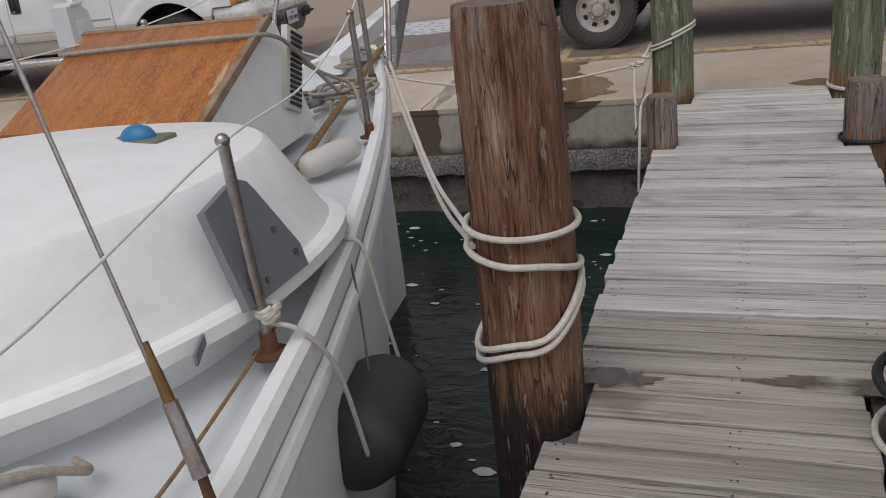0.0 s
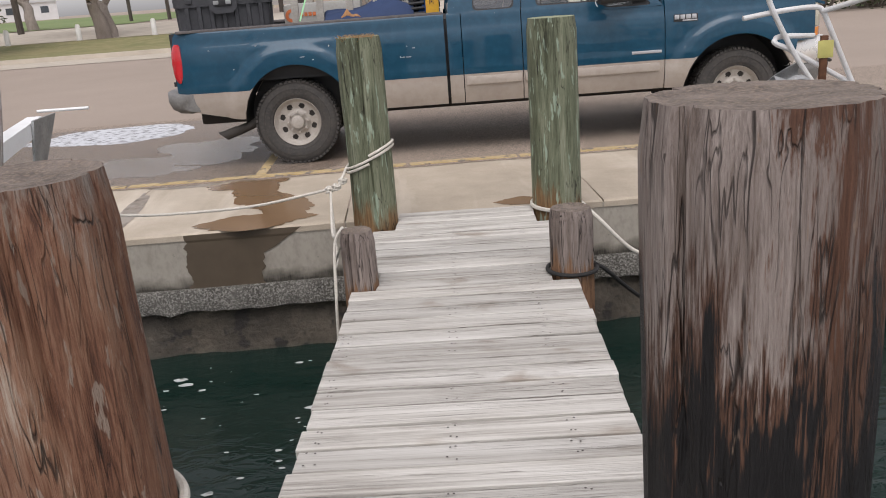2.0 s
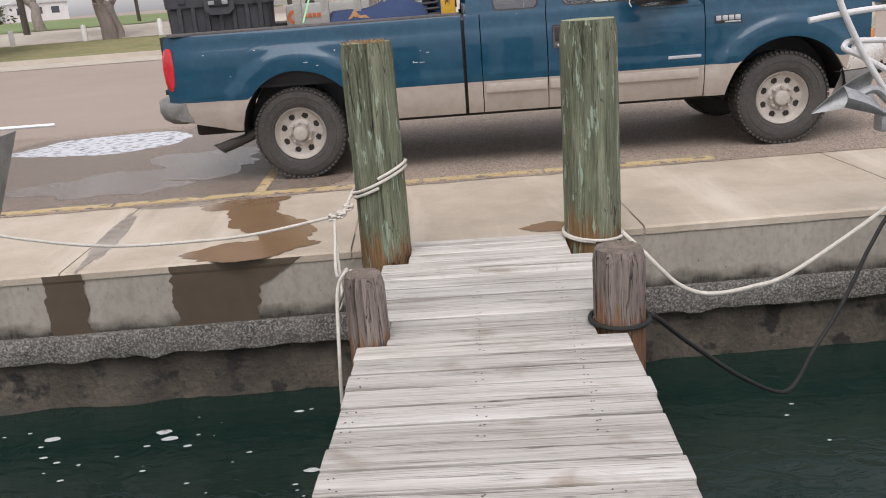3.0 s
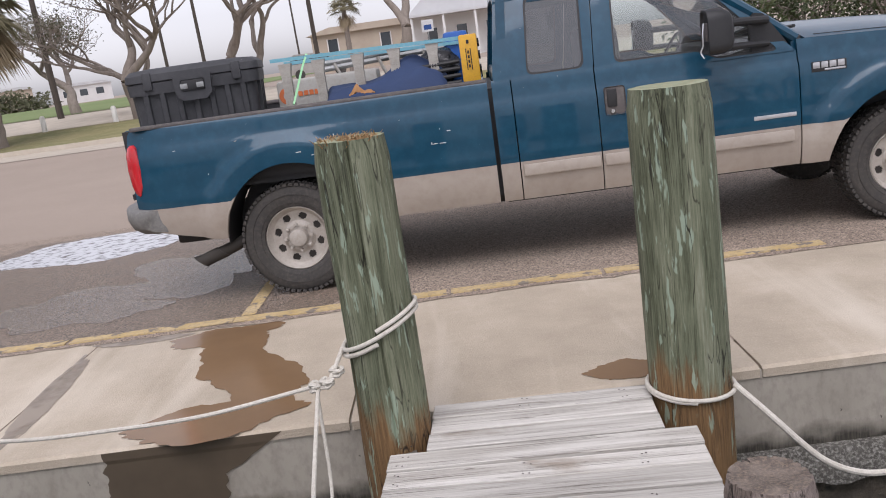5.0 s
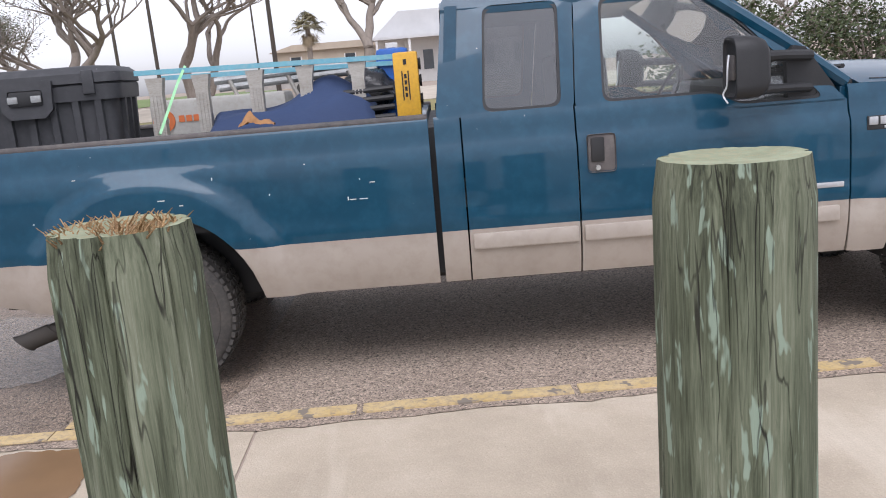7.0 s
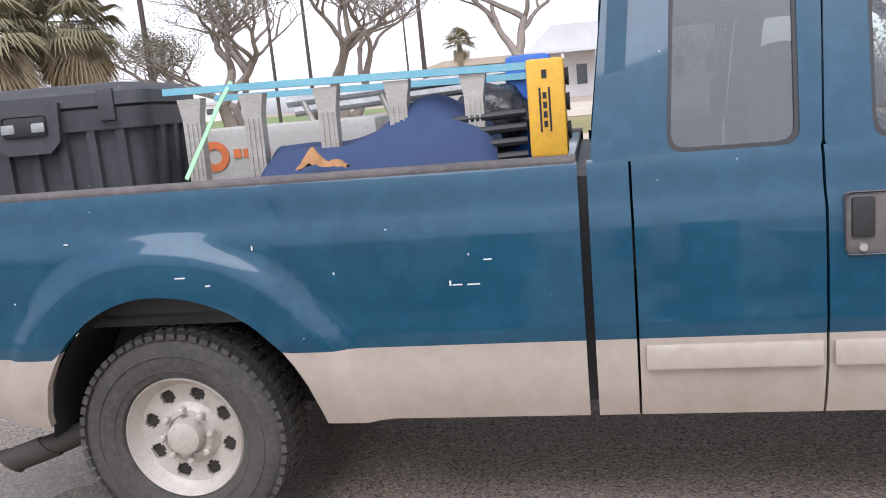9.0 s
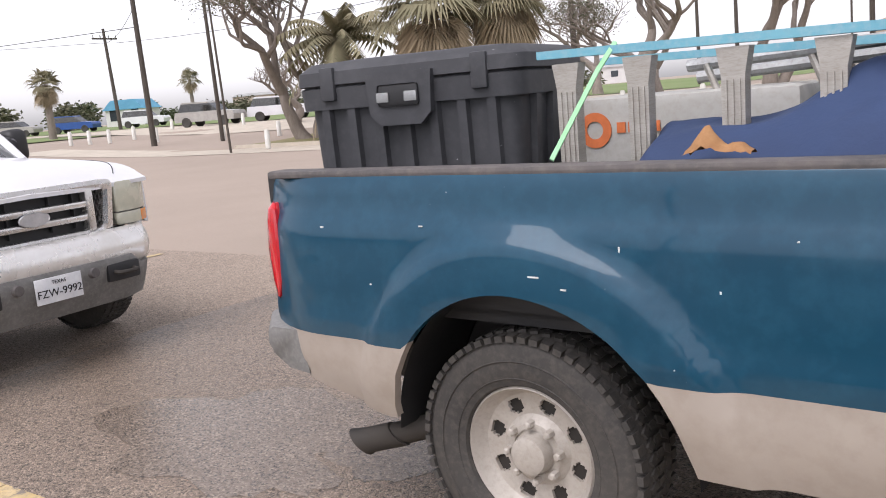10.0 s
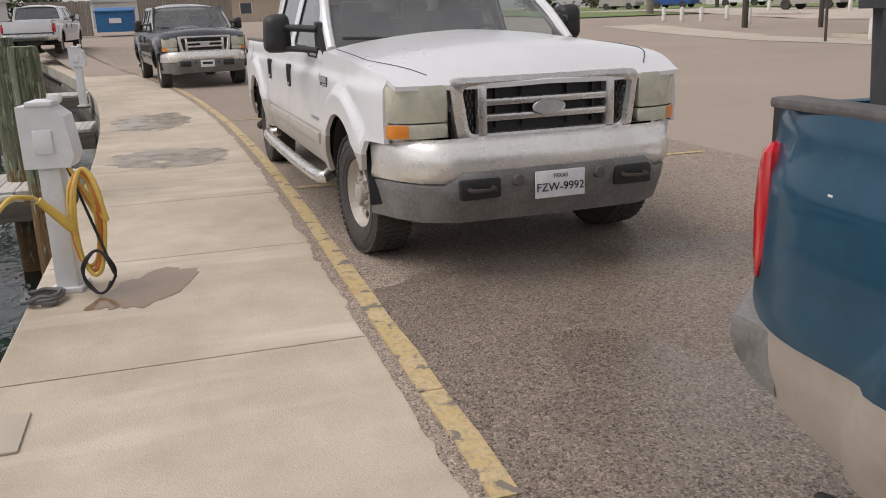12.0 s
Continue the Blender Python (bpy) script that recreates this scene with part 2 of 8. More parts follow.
def timber(name, ramp_colours, along, across=24.0, lengthwise=3.0, rough=0.72, flecks=None, fleck_level=0.6, cracks=0.8, crack_scale=0.45, crack_colour=(0.012, 0.009, 0.007),
           bands=(), relief=0.008, rand=0.0, stain=None, crack_width=1.0):
    """Split, weathered wood: colour runs along one axis, with fibres, checks, flakes and ragged bands (colour, axis, from, to, ragged)."""
    m = bpy.data.materials.new(name)
    m.use_nodes = True
    n, l = m.node_tree.nodes, m.node_tree.links
    b = n["Principled BSDF"]
    tc = n.new("ShaderNodeTexCoord")
    vec = tc.outputs["Object"]
    info = n.new("ShaderNodeObjectInfo")
    if rand:
        ad = n.new("ShaderNodeVectorMath")
        l.new(vec, ad.inputs[0])
        l.new(calc(n, l, "MULTIPLY", info.outputs["Random"], 41.0), ad.inputs[1])
        vec = ad.outputs[0]

    def stretched(a, c):
        mp = n.new("ShaderNodeMapping")
        mp.inputs["Scale"].default_value = tuple(c if k == along else a for k in range(3))
        l.new(vec, mp.inputs["Vector"])
        return mp.outputs[0]

    broad = noise_tex(n, l, stretched(across * 0.3, lengthwise * 0.5), 1.0, 4, 0.6)
    body = noise_tex(n, l, stretched(across, lengthwise), 1.0, 6, 0.35, 0.65)
    fibre = noise_tex(n, l, stretched(across * 8, lengthwise * 3.2), 1.0, 4, 0.4, 0.7)
    tone = calc(n, l, "ADD", calc(n, l, "MULTIPLY", broad, 0.33), calc(n, l, "ADD", calc(n, l, "MULTIPLY", body, 0.34), calc(n, l, "MULTIPLY", fibre, 0.33)))
    col = stops(n, l, span_of(n, l, tone, 0.36, 0.64), ramp_colours)
    for colour, axis, lo, hi, ragged in bands:
        sx = n.new("ShaderNodeSeparateXYZ")
        l.new(tc.outputs["Object"], sx.inputs[0])
        edge = calc(n, l, "ADD", calc(n, l, "MULTIPLY", calc(n, l, "SUBTRACT", body, 0.5), ragged), calc(n, l, "MULTIPLY", calc(n, l, "SUBTRACT", broad, 0.5), ragged * 1.3))
        edge = calc(n, l, "ADD", edge, calc(n, l, "ADD", sx.outputs[axis], calc(n, l, "MULTIPLY", calc(n, l, "SUBTRACT", fibre, 0.5), ragged * 0.5)))
        tinted = blend(n, l, span_of(n, l, fibre, 0.3, 0.7), tuple(c * 0.6 for c in colour), tuple(c * 1.5 for c in colour))
        col = blend(n, l, span_of(n, l, edge, lo, hi), col, tinted)
    if flecks:
        fl = noise_tex(n, l, stretched(across * 1.5, lengthwise * 2.6), 1.0, 3, 0.3, 0.6)
        col = blend(n, l, span_of(n, l, fl, fleck_level, fleck_level + 0.035, 0, 0.8), col, flecks)
    if stain:
        st = noise_tex(n, l, stretched(3.0, 2.2), 1.0, 4, 0.3, 0.55)
        col = blend(n, l, span_of(n, l, st, 0.6, 0.72, 0, 0.75), col, stain, "MULTIPLY")
    check = calc(n, l, "ABSOLUTE", calc(n, l, "SUBTRACT", noise_tex(n, l, stretched(across * crack_scale, lengthwise * 0.32), 1.0, 3, 0.25, 0.5), 0.5))
    fine_check = calc(n, l, "ABSOLUTE", calc(n, l, "SUBTRACT", noise_tex(n, l, stretched(across * crack_scale * 3.4, lengthwise * 0.9), 1.0, 2, 0.2, 0.5), 0.5))
    line = calc(n, l, "MAXIMUM", span_of(n, l, check, 0.003 * crack_width, 0.011 * crack_width, cracks, 0), span_of(n, l, fine_check, 0.004 * crack_width, 0.020 * crack_width, cracks * 0.75, 0))
    line = calc(n, l, "MULTIPLY", line, span_of(n, l, noise_tex(n, l, stretched(across * 0.5, lengthwise), 1.0, 2), 0.40, 0.54))
    col = blend(n, l, line, col, crack_colour)
    if rand:
        hs = n.new("ShaderNodeHueSaturation")
        l.new(col, hs.inputs["Color"])
        l.new(span_of(n, l, info.outputs["Random"], 0, 1, 1 - rand, 1 + rand), hs.inputs["Value"])
        col = hs.outputs[0]
    l.new(col, b.inputs["Base Color"])
    l.new(span_of(n, l, body, 0.3, 0.7, rough - 0.12, min(1.0, rough + 0.12)), b.inputs["Roughness"])
    b.inputs["Specular IOR Level"].default_value = 0.35
    height = calc(n, l, "SUBTRACT", calc(n, l, "ADD", calc(n, l, "MULTIPLY", body, 0.7), calc(n, l, "MULTIPLY", fibre, 0.45)), calc(n, l, "MULTIPLY", line, 0.8))
    bp = n.new("ShaderNodeBump")
    bp.inputs["Strength"].default_value, bp.inputs["Distance"].default_value = 0.8, relief
    l.new(height, bp.inputs["Height"])
    l.new(bp.outputs[0], b.inputs["Normal"])
    return m


def paving(name, tones, stone, stone_mix, stone_scale, dark, dark_level, rough, relief, streak=None, wet=0.0):
    """Ground: slow blotches, then stones told apart by cells, dark pores, and pale or damp streaks across."""
    m = bpy.data.materials.new(name)
    m.use_nodes = True
    n, l = m.node_tree.nodes, m.node_tree.links
    b = n["Principled BSDF"]
    tc = n.new("ShaderNodeTexCoord")
    vec = tc.outputs["Object"]
    blot = calc(n, l, "ADD", calc(n, l, "MULTIPLY", noise_tex(n, l, vec, 0.45, 5), 0.6), calc(n, l, "MULTIPLY", noise_tex(n, l, vec, 3.1, 5), 0.4))
    col = stops(n, l, span_of(n, l, blot, 0.36, 0.64), tones)
    cell = n.new("ShaderNodeTexVoronoi")
    cell.inputs["Scale"].default_value = stone_scale
    l.new(vec, cell.inputs["Vector"])
    sep = n.new("ShaderNodeSeparateColor")
    l.new(cell.outputs["Color"], sep.inputs[0])
    stone_col = stops(n, l, sep.outputs[0], [(0.0, tuple(c * 0.35 for c in stone)), (0.45, tuple(c * 0.7 for c in stone)), (0.8, stone), (1.0, tuple(min(1, c * 1.6) for c in stone))])
    col = blend(n, l, stone_mix, col, stone_col)
    pore = noise_tex(n, l, vec, stone_scale * 0.7, 3)
    col = blend(n, l, span_of(n, l, pore, dark_level, dark_level + 0.05, 0, 0.85), col, dark)
    if streak:
        colour, sx, sy, level = streak
        mp = n.new("ShaderNodeMapping")
        mp.inputs["Scale"].default_value = (sx, sy, 1)
        l.new(vec, mp.inputs["Vector"])
        col = blend(n, l, span_of(n, l, noise_tex(n, l, mp.outputs[0], 1.0, 4, 0.4), level, level + 0.16, 0, 0.6), col, colour)
    l.new(col, b.inputs["Base Color"])
    l.new(span_of(n, l, blot, 0.36, 0.64, rough, min(1.0, rough + 0.12)), b.inputs["Roughness"])
    bp = n.new("ShaderNodeBump")
    bp.inputs["Strength"].default_value, bp.inputs["Distance"].default_value = 0.7, relief
    dist = calc(n, l, "ADD", calc(n, l, "MULTIPLY", cell.outputs["Distance"], -1.0), calc(n, l, "MULTIPLY", pore, -0.8))
    l.new(dist, bp.inputs["Height"])
    l.new(bp.outputs[0], b.inputs["Normal"])
    return m


M_ASPHALT = paving("asphalt", [(0.0, (0.23, 0.178, 0.137)), (0.5, (0.295, 0.235, 0.186)), (1.0, (0.355, 0.29, 0.235))], (0.44, 0.35, 0.275), 0.55, 105, (0.055, 0.043, 0.034), 0.56, 0.75, 0.006)
M_CONC = paving("pavement_concrete", [(0.0, (0.37, 0.31, 0.235)), (0.5, (0.46, 0.39, 0.3)), (1.0, (0.56, 0.485, 0.39))], (0.46, 0.39, 0.31), 0.09, 130, (0.16, 0.125, 0.095), 0.7, 0.78, 0.002, streak=((0.66, 0.59, 0.49), 1.9, 0.3, 0.54))
M_PLANK = timber("weathered_plank", [(0.0, (0.24, 0.215, 0.185)), (0.3, (0.4, 0.375, 0.335)), (0.55, (0.52, 0.495, 0.45)), (1.0, (0.67, 0.645, 0.6))], 0, 22, 1.0, 0.8, cracks=0.8, crack_scale=1.1, crack_colour=(0.1, 0.08, 0.06), relief=0.004, rand=0.16, stain=(0.55, 0.47, 0.4), crack_width=0.55)
M_PLANK_OLD = timber("grimy_weathered_plank", [(0.0, (0.17, 0.145, 0.12)), (0.3, (0.29, 0.26, 0.22)), (0.6, (0.4, 0.365, 0.315)), (1.0, (0.53, 0.495, 0.44))], 0, 22, 1.0, 0.8, cracks=0.8, crack_scale=1.1, crack_colour=(0.06, 0.048, 0.036), relief=0.004, rand=0.16, stain=(0.55, 0.47, 0.4), crack_width=0.55)
M_PILE_BROWN = timber("brown_piling", [(0.0, (0.03, 0.017, 0.012)), (0.28, (0.11, 0.047, 0.028)), (0.5, (0.2, 0.096, 0.056)), (0.75, (0.27, 0.155, 0.1)), (1.0, (0.4, 0.32, 0.25))], 2, 30, 4.0, 0.6, flecks=(0.3, 0.235, 0.185), fleck_level=0.64, bands=(((0.03, 0.02, 0.015), 2, 0.24, 0.06, 0.5), ((0.19, 0.155, 0.13), 2, 1.18, 1.32, 0.5)), relief=0.015, crack_width=0.8)
M_PILE_DARK = timber("creosoted_piling", [(0.0, (0.05, 0.035, 0.028)), (0.3, (0.15, 0.115, 0.095)), (0.6, (0.25, 0.205, 0.18)), (1.0, (0.4, 0.345, 0.305))], 2, 28, 3.0, 0.6,
                     bands=(((0.085, 0.04, 0.024), 0, 0.035, 0.09, 0.5), ((0.085, 0.043, 0.027), 2, 1.02, 0.92, 0.8), ((0.011, 0.01, 0.01), 2, 0.90, 0.83, 0.95)), flecks=(0.24, 0.17, 0.125), fleck_level=0.67, relief=0.015, crack_width=0.8)
M_PILE_GREEN = timber("green_treated_piling", [(0.0, (0.03, 0.033, 0.02)), (0.3, (0.09, 0.1, 0.06)), (0.6, (0.165, 0.178, 0.115)), (0.85, (0.23, 0.238, 0.165)), (1.0, (0.32, 0.33, 0.25))], 2, 18, 1.9, 0.75, flecks=(0.3, 0.37, 0.28), fleck_level=0.6, cracks=0.85, crack_scale=0.4, crack_width=0.55, bands=(((0.17, 0.1, 0.045), 2, 0.2, 0.1, 0.45),), relief=0.006)
M_PILE_GREY = timber("weathered_stub_piling", [(0.0, (0.075, 0.058, 0.048)), (0.35, (0.17, 0.135, 0.115)), (0.65, (0.25, 0.205, 0.18)), (1.0, (0.36, 0.3, 0.265))], 2, 40, 3.0, 0.8, cracks=0.95, bands=(((0.2, 0.11, 0.06), 2, 0.1, 0.04, 0.4),), relief=0.008)
M_LOT = mat("lot_paving", (0.31, 0.25, 0.2), (0.36, 0.29, 0.235), 0.3, 0.9, bump=0.004, fine=(0.26, 0.22, 0.19), fine_mix=0.3, bump_scale=60, fine_scale=40)
M_WALL = mat("seawall_concrete", (0.42, 0.385, 0.325), (0.32, 0.29, 0.24), 1.4, 0.85, bump=0.006, stretch=(1, 1, 0.6), fine=(0.24, 0.215, 0.18), fine_mix=0.3, fine_scale=24, spots=(0.1, 0.09, 0.075), spot_scale=30, spot_level=0.70)
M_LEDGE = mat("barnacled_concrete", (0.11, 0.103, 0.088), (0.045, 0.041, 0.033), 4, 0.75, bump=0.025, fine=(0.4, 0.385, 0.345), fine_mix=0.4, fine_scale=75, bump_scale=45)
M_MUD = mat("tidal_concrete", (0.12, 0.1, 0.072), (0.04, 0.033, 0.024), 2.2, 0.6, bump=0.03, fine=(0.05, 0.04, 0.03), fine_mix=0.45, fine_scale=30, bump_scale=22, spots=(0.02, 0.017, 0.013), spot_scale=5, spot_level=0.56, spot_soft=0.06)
zone(M_WALL, (0.06, 0.054, 0.042), 5, -0.30, -0.385, 0.09, None, (1, 1, 1.5))
M_YELLOW = mat("yellow_line_paint", (0.5, 0.36, 0.15), (0.55, 0.43, 0.25), 5, 0.75, bump=0.002, fine=(0.3, 0.24, 0.17), fine_mix=0.4, spots=(0.2, 0.17, 0.14), spot_scale=8, spot_level=0.58)
M_GRASS = mat("grass", (0.14, 0.15, 0.05), (0.23, 0.2, 0.09), 0.25, 0.95, bump=0.02, fine=(0.3, 0.25, 0.13), fine_mix=0.3)
M_GREENLAWN = mat("lawn", (0.12, 0.18, 0.05), (0.17, 0.22, 0.08), 0.05, 0.95, bump=0.02, fine=(0.22, 0.22, 0.1), fine_mix=0.2)
M_KERB = mat("kerb_concrete", (0.5, 0.44, 0.36), (0.42, 0.37, 0.3), 1.2, 0.85, bump=0.003)
M_STRINGER = mat("pier_timber", (0.16, 0.14, 0.11), (0.09, 0.08, 0.065), 3, 0.8, bump=0.004, stretch=(6, 1, 6))
M_NAIL = mat("nail_steel", (0.12, 0.1, 0.09), None, 30, 0.5, metal=0.8)
M_ENDGRAIN = mat("grey_end_grain", (0.19, 0.155, 0.13), (0.085, 0.068, 0.056), 14, 0.85, bump=0.02, fine=(0.3, 0.23, 0.17), fine_mix=0.35, bump_scale=40)
M_ENDORANGE = mat("splintered_end_grain", (0.42, 0.25, 0.11), (0.2, 0.11, 0.05), 30, 0.85, bump=0.02, fine=(0.55, 0.4, 0.22), fine_mix=0.4)
M_ENDGREEN = mat("green_end_grain", (0.32, 0.36, 0.24), (0.22, 0.24, 0.15), 9, 0.85, bump=0.008, fine=(0.4, 0.27, 0.15), fine_mix=0.2)
M_ROPE = mat("white_rope", (0.68, 0.65, 0.58), (0.56, 0.52, 0.45), 60, 0.85, bump=0.003, fine=(0.25, 0.2, 0.14), fine_mix=0.2)
M_DARKROPE = mat("black_rope", (0.02, 0.019, 0.018), None, 60, 0.7, bump=0.002)


# ---- ground, water and quay ----
def ground_z(x, y):
    a = min(max((y - 26) / 14, 0), 1)
    b = min(max((-26 - x) / 30, 0), 1)
    return max(0.8 * a * a * (3 - 2 * a), 0.95 * b * b * (3 - 2 * b)) - 0.004


def bend(x):
    """The quay swings away past x = -6."""
    d = min(max(-6 - x, 0), 40)
    return -0.0045 * min(d, 22) ** 2 - 0.2 * max(d - 22, 0)


def strip(name, xs, y_near, y_far, z, material, label, thick=0.0):
    bm = bmesh.new()
    rows = []
    for x in xs:
        rows.append([bm.verts.new((x, y_near(x), z(x))), bm.verts.new((x, y_far(x), z(x)))])
    for a, b in zip(rows, rows[1:]):
        bm.faces.new([a[0], b[0], b[1], a[1]])
    bmesh.ops.recalc_face_normals(bm, faces=bm.faces[:])
    for f in bm.faces:
        if f.normal.z < 0:
            f.normal_flip()
    return tagged(finish(name, bm, material), label, kind="structure")


XS = [-1500, -800, -400, -200, -120, -80, -60, -46, -40, -36, -32, -28, -25, -22, -20, -18, -16, -14, -12, -10, -8, -6, -4, 0, 4, 10, 20, 40, 80, 200, 500, 1500]
YS = [0.35, 1.0, 1.6, 3, 6, 10, 15, 20, 22, 26, 28, 30, 32, 34, 36, 38, 40, 45, 50, 60, 80, 120, 250, 600, 1500]
bm = bmesh.new()
grid = [[bm.verts.new((x, y + bend(x) if y < 30 else y, ground_z(x, y))) for y in YS] for x in XS]
for a, b in zip(grid, grid[1:]):
    for i in range(len(YS) - 1):
        bm.faces.new([a[i], b[i], b[i + 1], a[i + 1]])
# land behind the basin
far = [[bm.verts.new((x, y, ground_z(x, 0))) for y in (-1500, -200, -60, -30, -12.0)] for x in XS if x <= -46]
for a, b in zip(far, far[1:]):
    for i in range(4):
        bm.faces.new([a[i], b[i], b[i + 1], a[i + 1]])
tagged(finish("ground", bm, M_LOT), "pale sandy-brown paved parking lot", kind="structure")

xs_road = [-60, -40, -30, -25, -20, -16] + [-14 + 0.06 * i for i in range(290)] + [4, 6, 10, 20, 40]
strip("road", xs_road, lambda x: bend(x) + 1.64 + 0.035 * noise.noise((x * 2.3, 0, 0)) + 0.03 * noise.noise((x * 9, 4, 0)), lambda x: bend(x) + 6.2, lambda x: max(ground_z(x, 3), 0) + 0.004, M_ASPHALT, "damp coarse asphalt of the parking bays")

# quay slabs with open joints
joints = [-60, -40, -30, -24, -18.5, -14.3, -12.2, -10.1, -8.6, -6.8, -4.95, -3.07, -1.25, 0.5, 2.27, 4.1, 6, 8, 12, 20, 40]
pavement = thing("pavement", "pale beige concrete quay walk with wet stains", "pavement", kind="structure")
for a, b in zip(joints, joints[1:]):
    bm = bmesh.new()
    n = max(1, int((b - a) / 1.5))
    xs = [a + 0.006 + (b - a - 0.012) * i / n for i in range(n + 1)]
    rings = []
    for x in xs:
        o = bend(x)
        rings.append([(x, o - 0.004, -0.05), (x, o - 0.004, -0.012), (x, o + 0.012, 0), (x, o + 1.665 + 0.012 * math.sin(x * 5), 0), (x, o + 1.665, -0.05)])
    loft(bm, rings)
    bmesh.ops.recalc_face_normals(bm, faces=bm.faces[:])
    part("slab", bm, M_CONC, pavement)

bm = bmesh.new()
xs = [-60, -40, -30, -24, -18, -14, -12, -10, -8, -6, -4, -2, 0, 2, 4, 8, 14, 20, 40]
rings = [[(x, bend(x) + 0.004, -0.02), (x, bend(x) + 0.004, -0.40), (x, bend(x) + 0.5, -0.40), (x, bend(x) + 0.5, -0.02)] for x in xs]
loft(bm, rings)
bmesh.ops.recalc_face_normals(bm, faces=bm.faces[:])
tagged(finish("wall_quay", bm, M_WALL), "grey stained concrete seawall below the quay walk", kind="structure")
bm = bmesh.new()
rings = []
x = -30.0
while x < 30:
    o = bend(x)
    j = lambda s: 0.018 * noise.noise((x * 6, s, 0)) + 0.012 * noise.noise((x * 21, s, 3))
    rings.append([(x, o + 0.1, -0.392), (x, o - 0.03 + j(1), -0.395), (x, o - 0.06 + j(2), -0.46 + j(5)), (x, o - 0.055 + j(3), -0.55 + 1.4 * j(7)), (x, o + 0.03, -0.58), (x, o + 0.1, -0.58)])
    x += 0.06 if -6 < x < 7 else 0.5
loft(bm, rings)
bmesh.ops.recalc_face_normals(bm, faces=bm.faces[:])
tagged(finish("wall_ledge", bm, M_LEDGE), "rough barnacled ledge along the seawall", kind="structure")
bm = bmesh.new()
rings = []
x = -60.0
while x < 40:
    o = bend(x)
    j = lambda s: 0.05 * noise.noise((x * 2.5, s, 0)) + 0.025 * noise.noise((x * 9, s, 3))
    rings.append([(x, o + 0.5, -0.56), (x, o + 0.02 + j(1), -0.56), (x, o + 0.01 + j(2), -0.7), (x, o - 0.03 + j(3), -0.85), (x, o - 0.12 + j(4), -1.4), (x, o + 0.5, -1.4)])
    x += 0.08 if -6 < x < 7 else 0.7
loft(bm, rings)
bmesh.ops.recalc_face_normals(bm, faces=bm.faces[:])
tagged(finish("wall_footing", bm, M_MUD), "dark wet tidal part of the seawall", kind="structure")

# painted kerb line: broken yellow pieces
line = thing("kerb_line", "worn yellow painted line along the quay walk", "road marking", kind="structure")
bm = bmesh.new()
x = -45.0
while x < 2.6:
    ln = random.uniform(0.7, 1.9)
    if not 0.35 < x < 0.75:
        xs = [x + ln * i / 4 for i in range(5)]
        loft(bm, [[(q, bend(q) + 1.712 + 0.012 * noise.noise((q * 7, 0, 0)), 0.0), (q, bend(q) + 1.712 + 0.012 * noise.noise((q * 7, 0, 0)), 0.012), (q, bend(q) + 1.812 + 0.012 * noise.noise((q * 7, 5, 0)), 0.012), (q, bend(q) + 1.812, 0.0)] for q in xs])
    x += ln + random.choice([0.006, 0.008, 0.03])
bmesh.ops.recalc_face_normals(bm, faces=bm.faces[:])
part("line", bm, M_YELLOW, line)


def ground_stripe(x, y0, y1, w, slant=0.0):
    bm = bmesh.new()
    a = [(x, y0), (x + w, y0), (x + w + slant, y1), (x + slant, y1)]
    bm.faces.new([bm.verts.new((p, q, 0.0098)) for p, q in a])
    return tagged(finish("bay_stripe", bm, M_YELLOW), "faded yellow parking bay stripe", "road marking", "bay stripes", "structure")


for sx in (-0.40, -6.9, -12.6):
    ground_stripe(sx, bend(sx) + 1.83, bend(sx) + 6.0, 0.09)

# water
m = bpy.data.materials.new("harbour_water")
m.use_nodes = True
n, l = m.node_tree.nodes, m.node_tree.links
b = n["Principled BSDF"]
b.inputs["Base Color"].default_value = (0.009, 0.023, 0.018, 1)
b.inputs["Roughness"].default_value = 0.06
b.inputs["IOR"].default_value = 1.33
tc = n.new("ShaderNodeTexCoord")
t1 = n.new("ShaderNodeTexNoise")
t1.inputs["Scale"].default_value, t1.inputs["Detail"].default_value, t1.inputs["Distortion"].default_value = 5.0, 3, 0.6
mp = n.new("ShaderNodeMapping")
mp.inputs["Scale"].default_value = (1, 1.8, 1)
l.new(tc.outputs["Object"], mp.inputs[0])
l.new(mp.outputs[0], t1.inputs["Vector"])
bp = n.new("ShaderNodeBump")
bp.inputs["Strength"].default_value, bp.inputs["Distance"].default_value = 0.5, 0.022
l.new(t1.outputs[0], bp.inputs["Height"])
l.new(bp.outputs[0], b.inputs["Normal"])
M_WATER = m
bm = bmesh.new()
bm.faces.new([bm.verts.new(p) for p in ((-120, -1500, -0.87), (1500, -1500, -0.87), (1500, 0.4, -0.87), (-120, 0.4, -0.87))])
tagged(finish("water", bm, M_WATER), "dark green harbour water with small ripples", kind="structure")


# ---- the pier ----
def pier_x(y):
    return 1.245 + 0.067 * y


PIER_TURN = -3.83
pier = thing("pier", "weathered grey plank finger pier", "pier", kind="structure")
for off in (-0.46, 0.0, 0.42):
    bm = bmesh.new()
    loft(bm, [[(pier_x(y) + off + dx, y, z) for dx, z in ((-0.04, -0.22), (0.04, -0.22), (0.04, -0.012), (-0.04, -0.012))] for y in (-9.5, -0.03)])
    part("stringer", bm, M_STRINGER, pier)


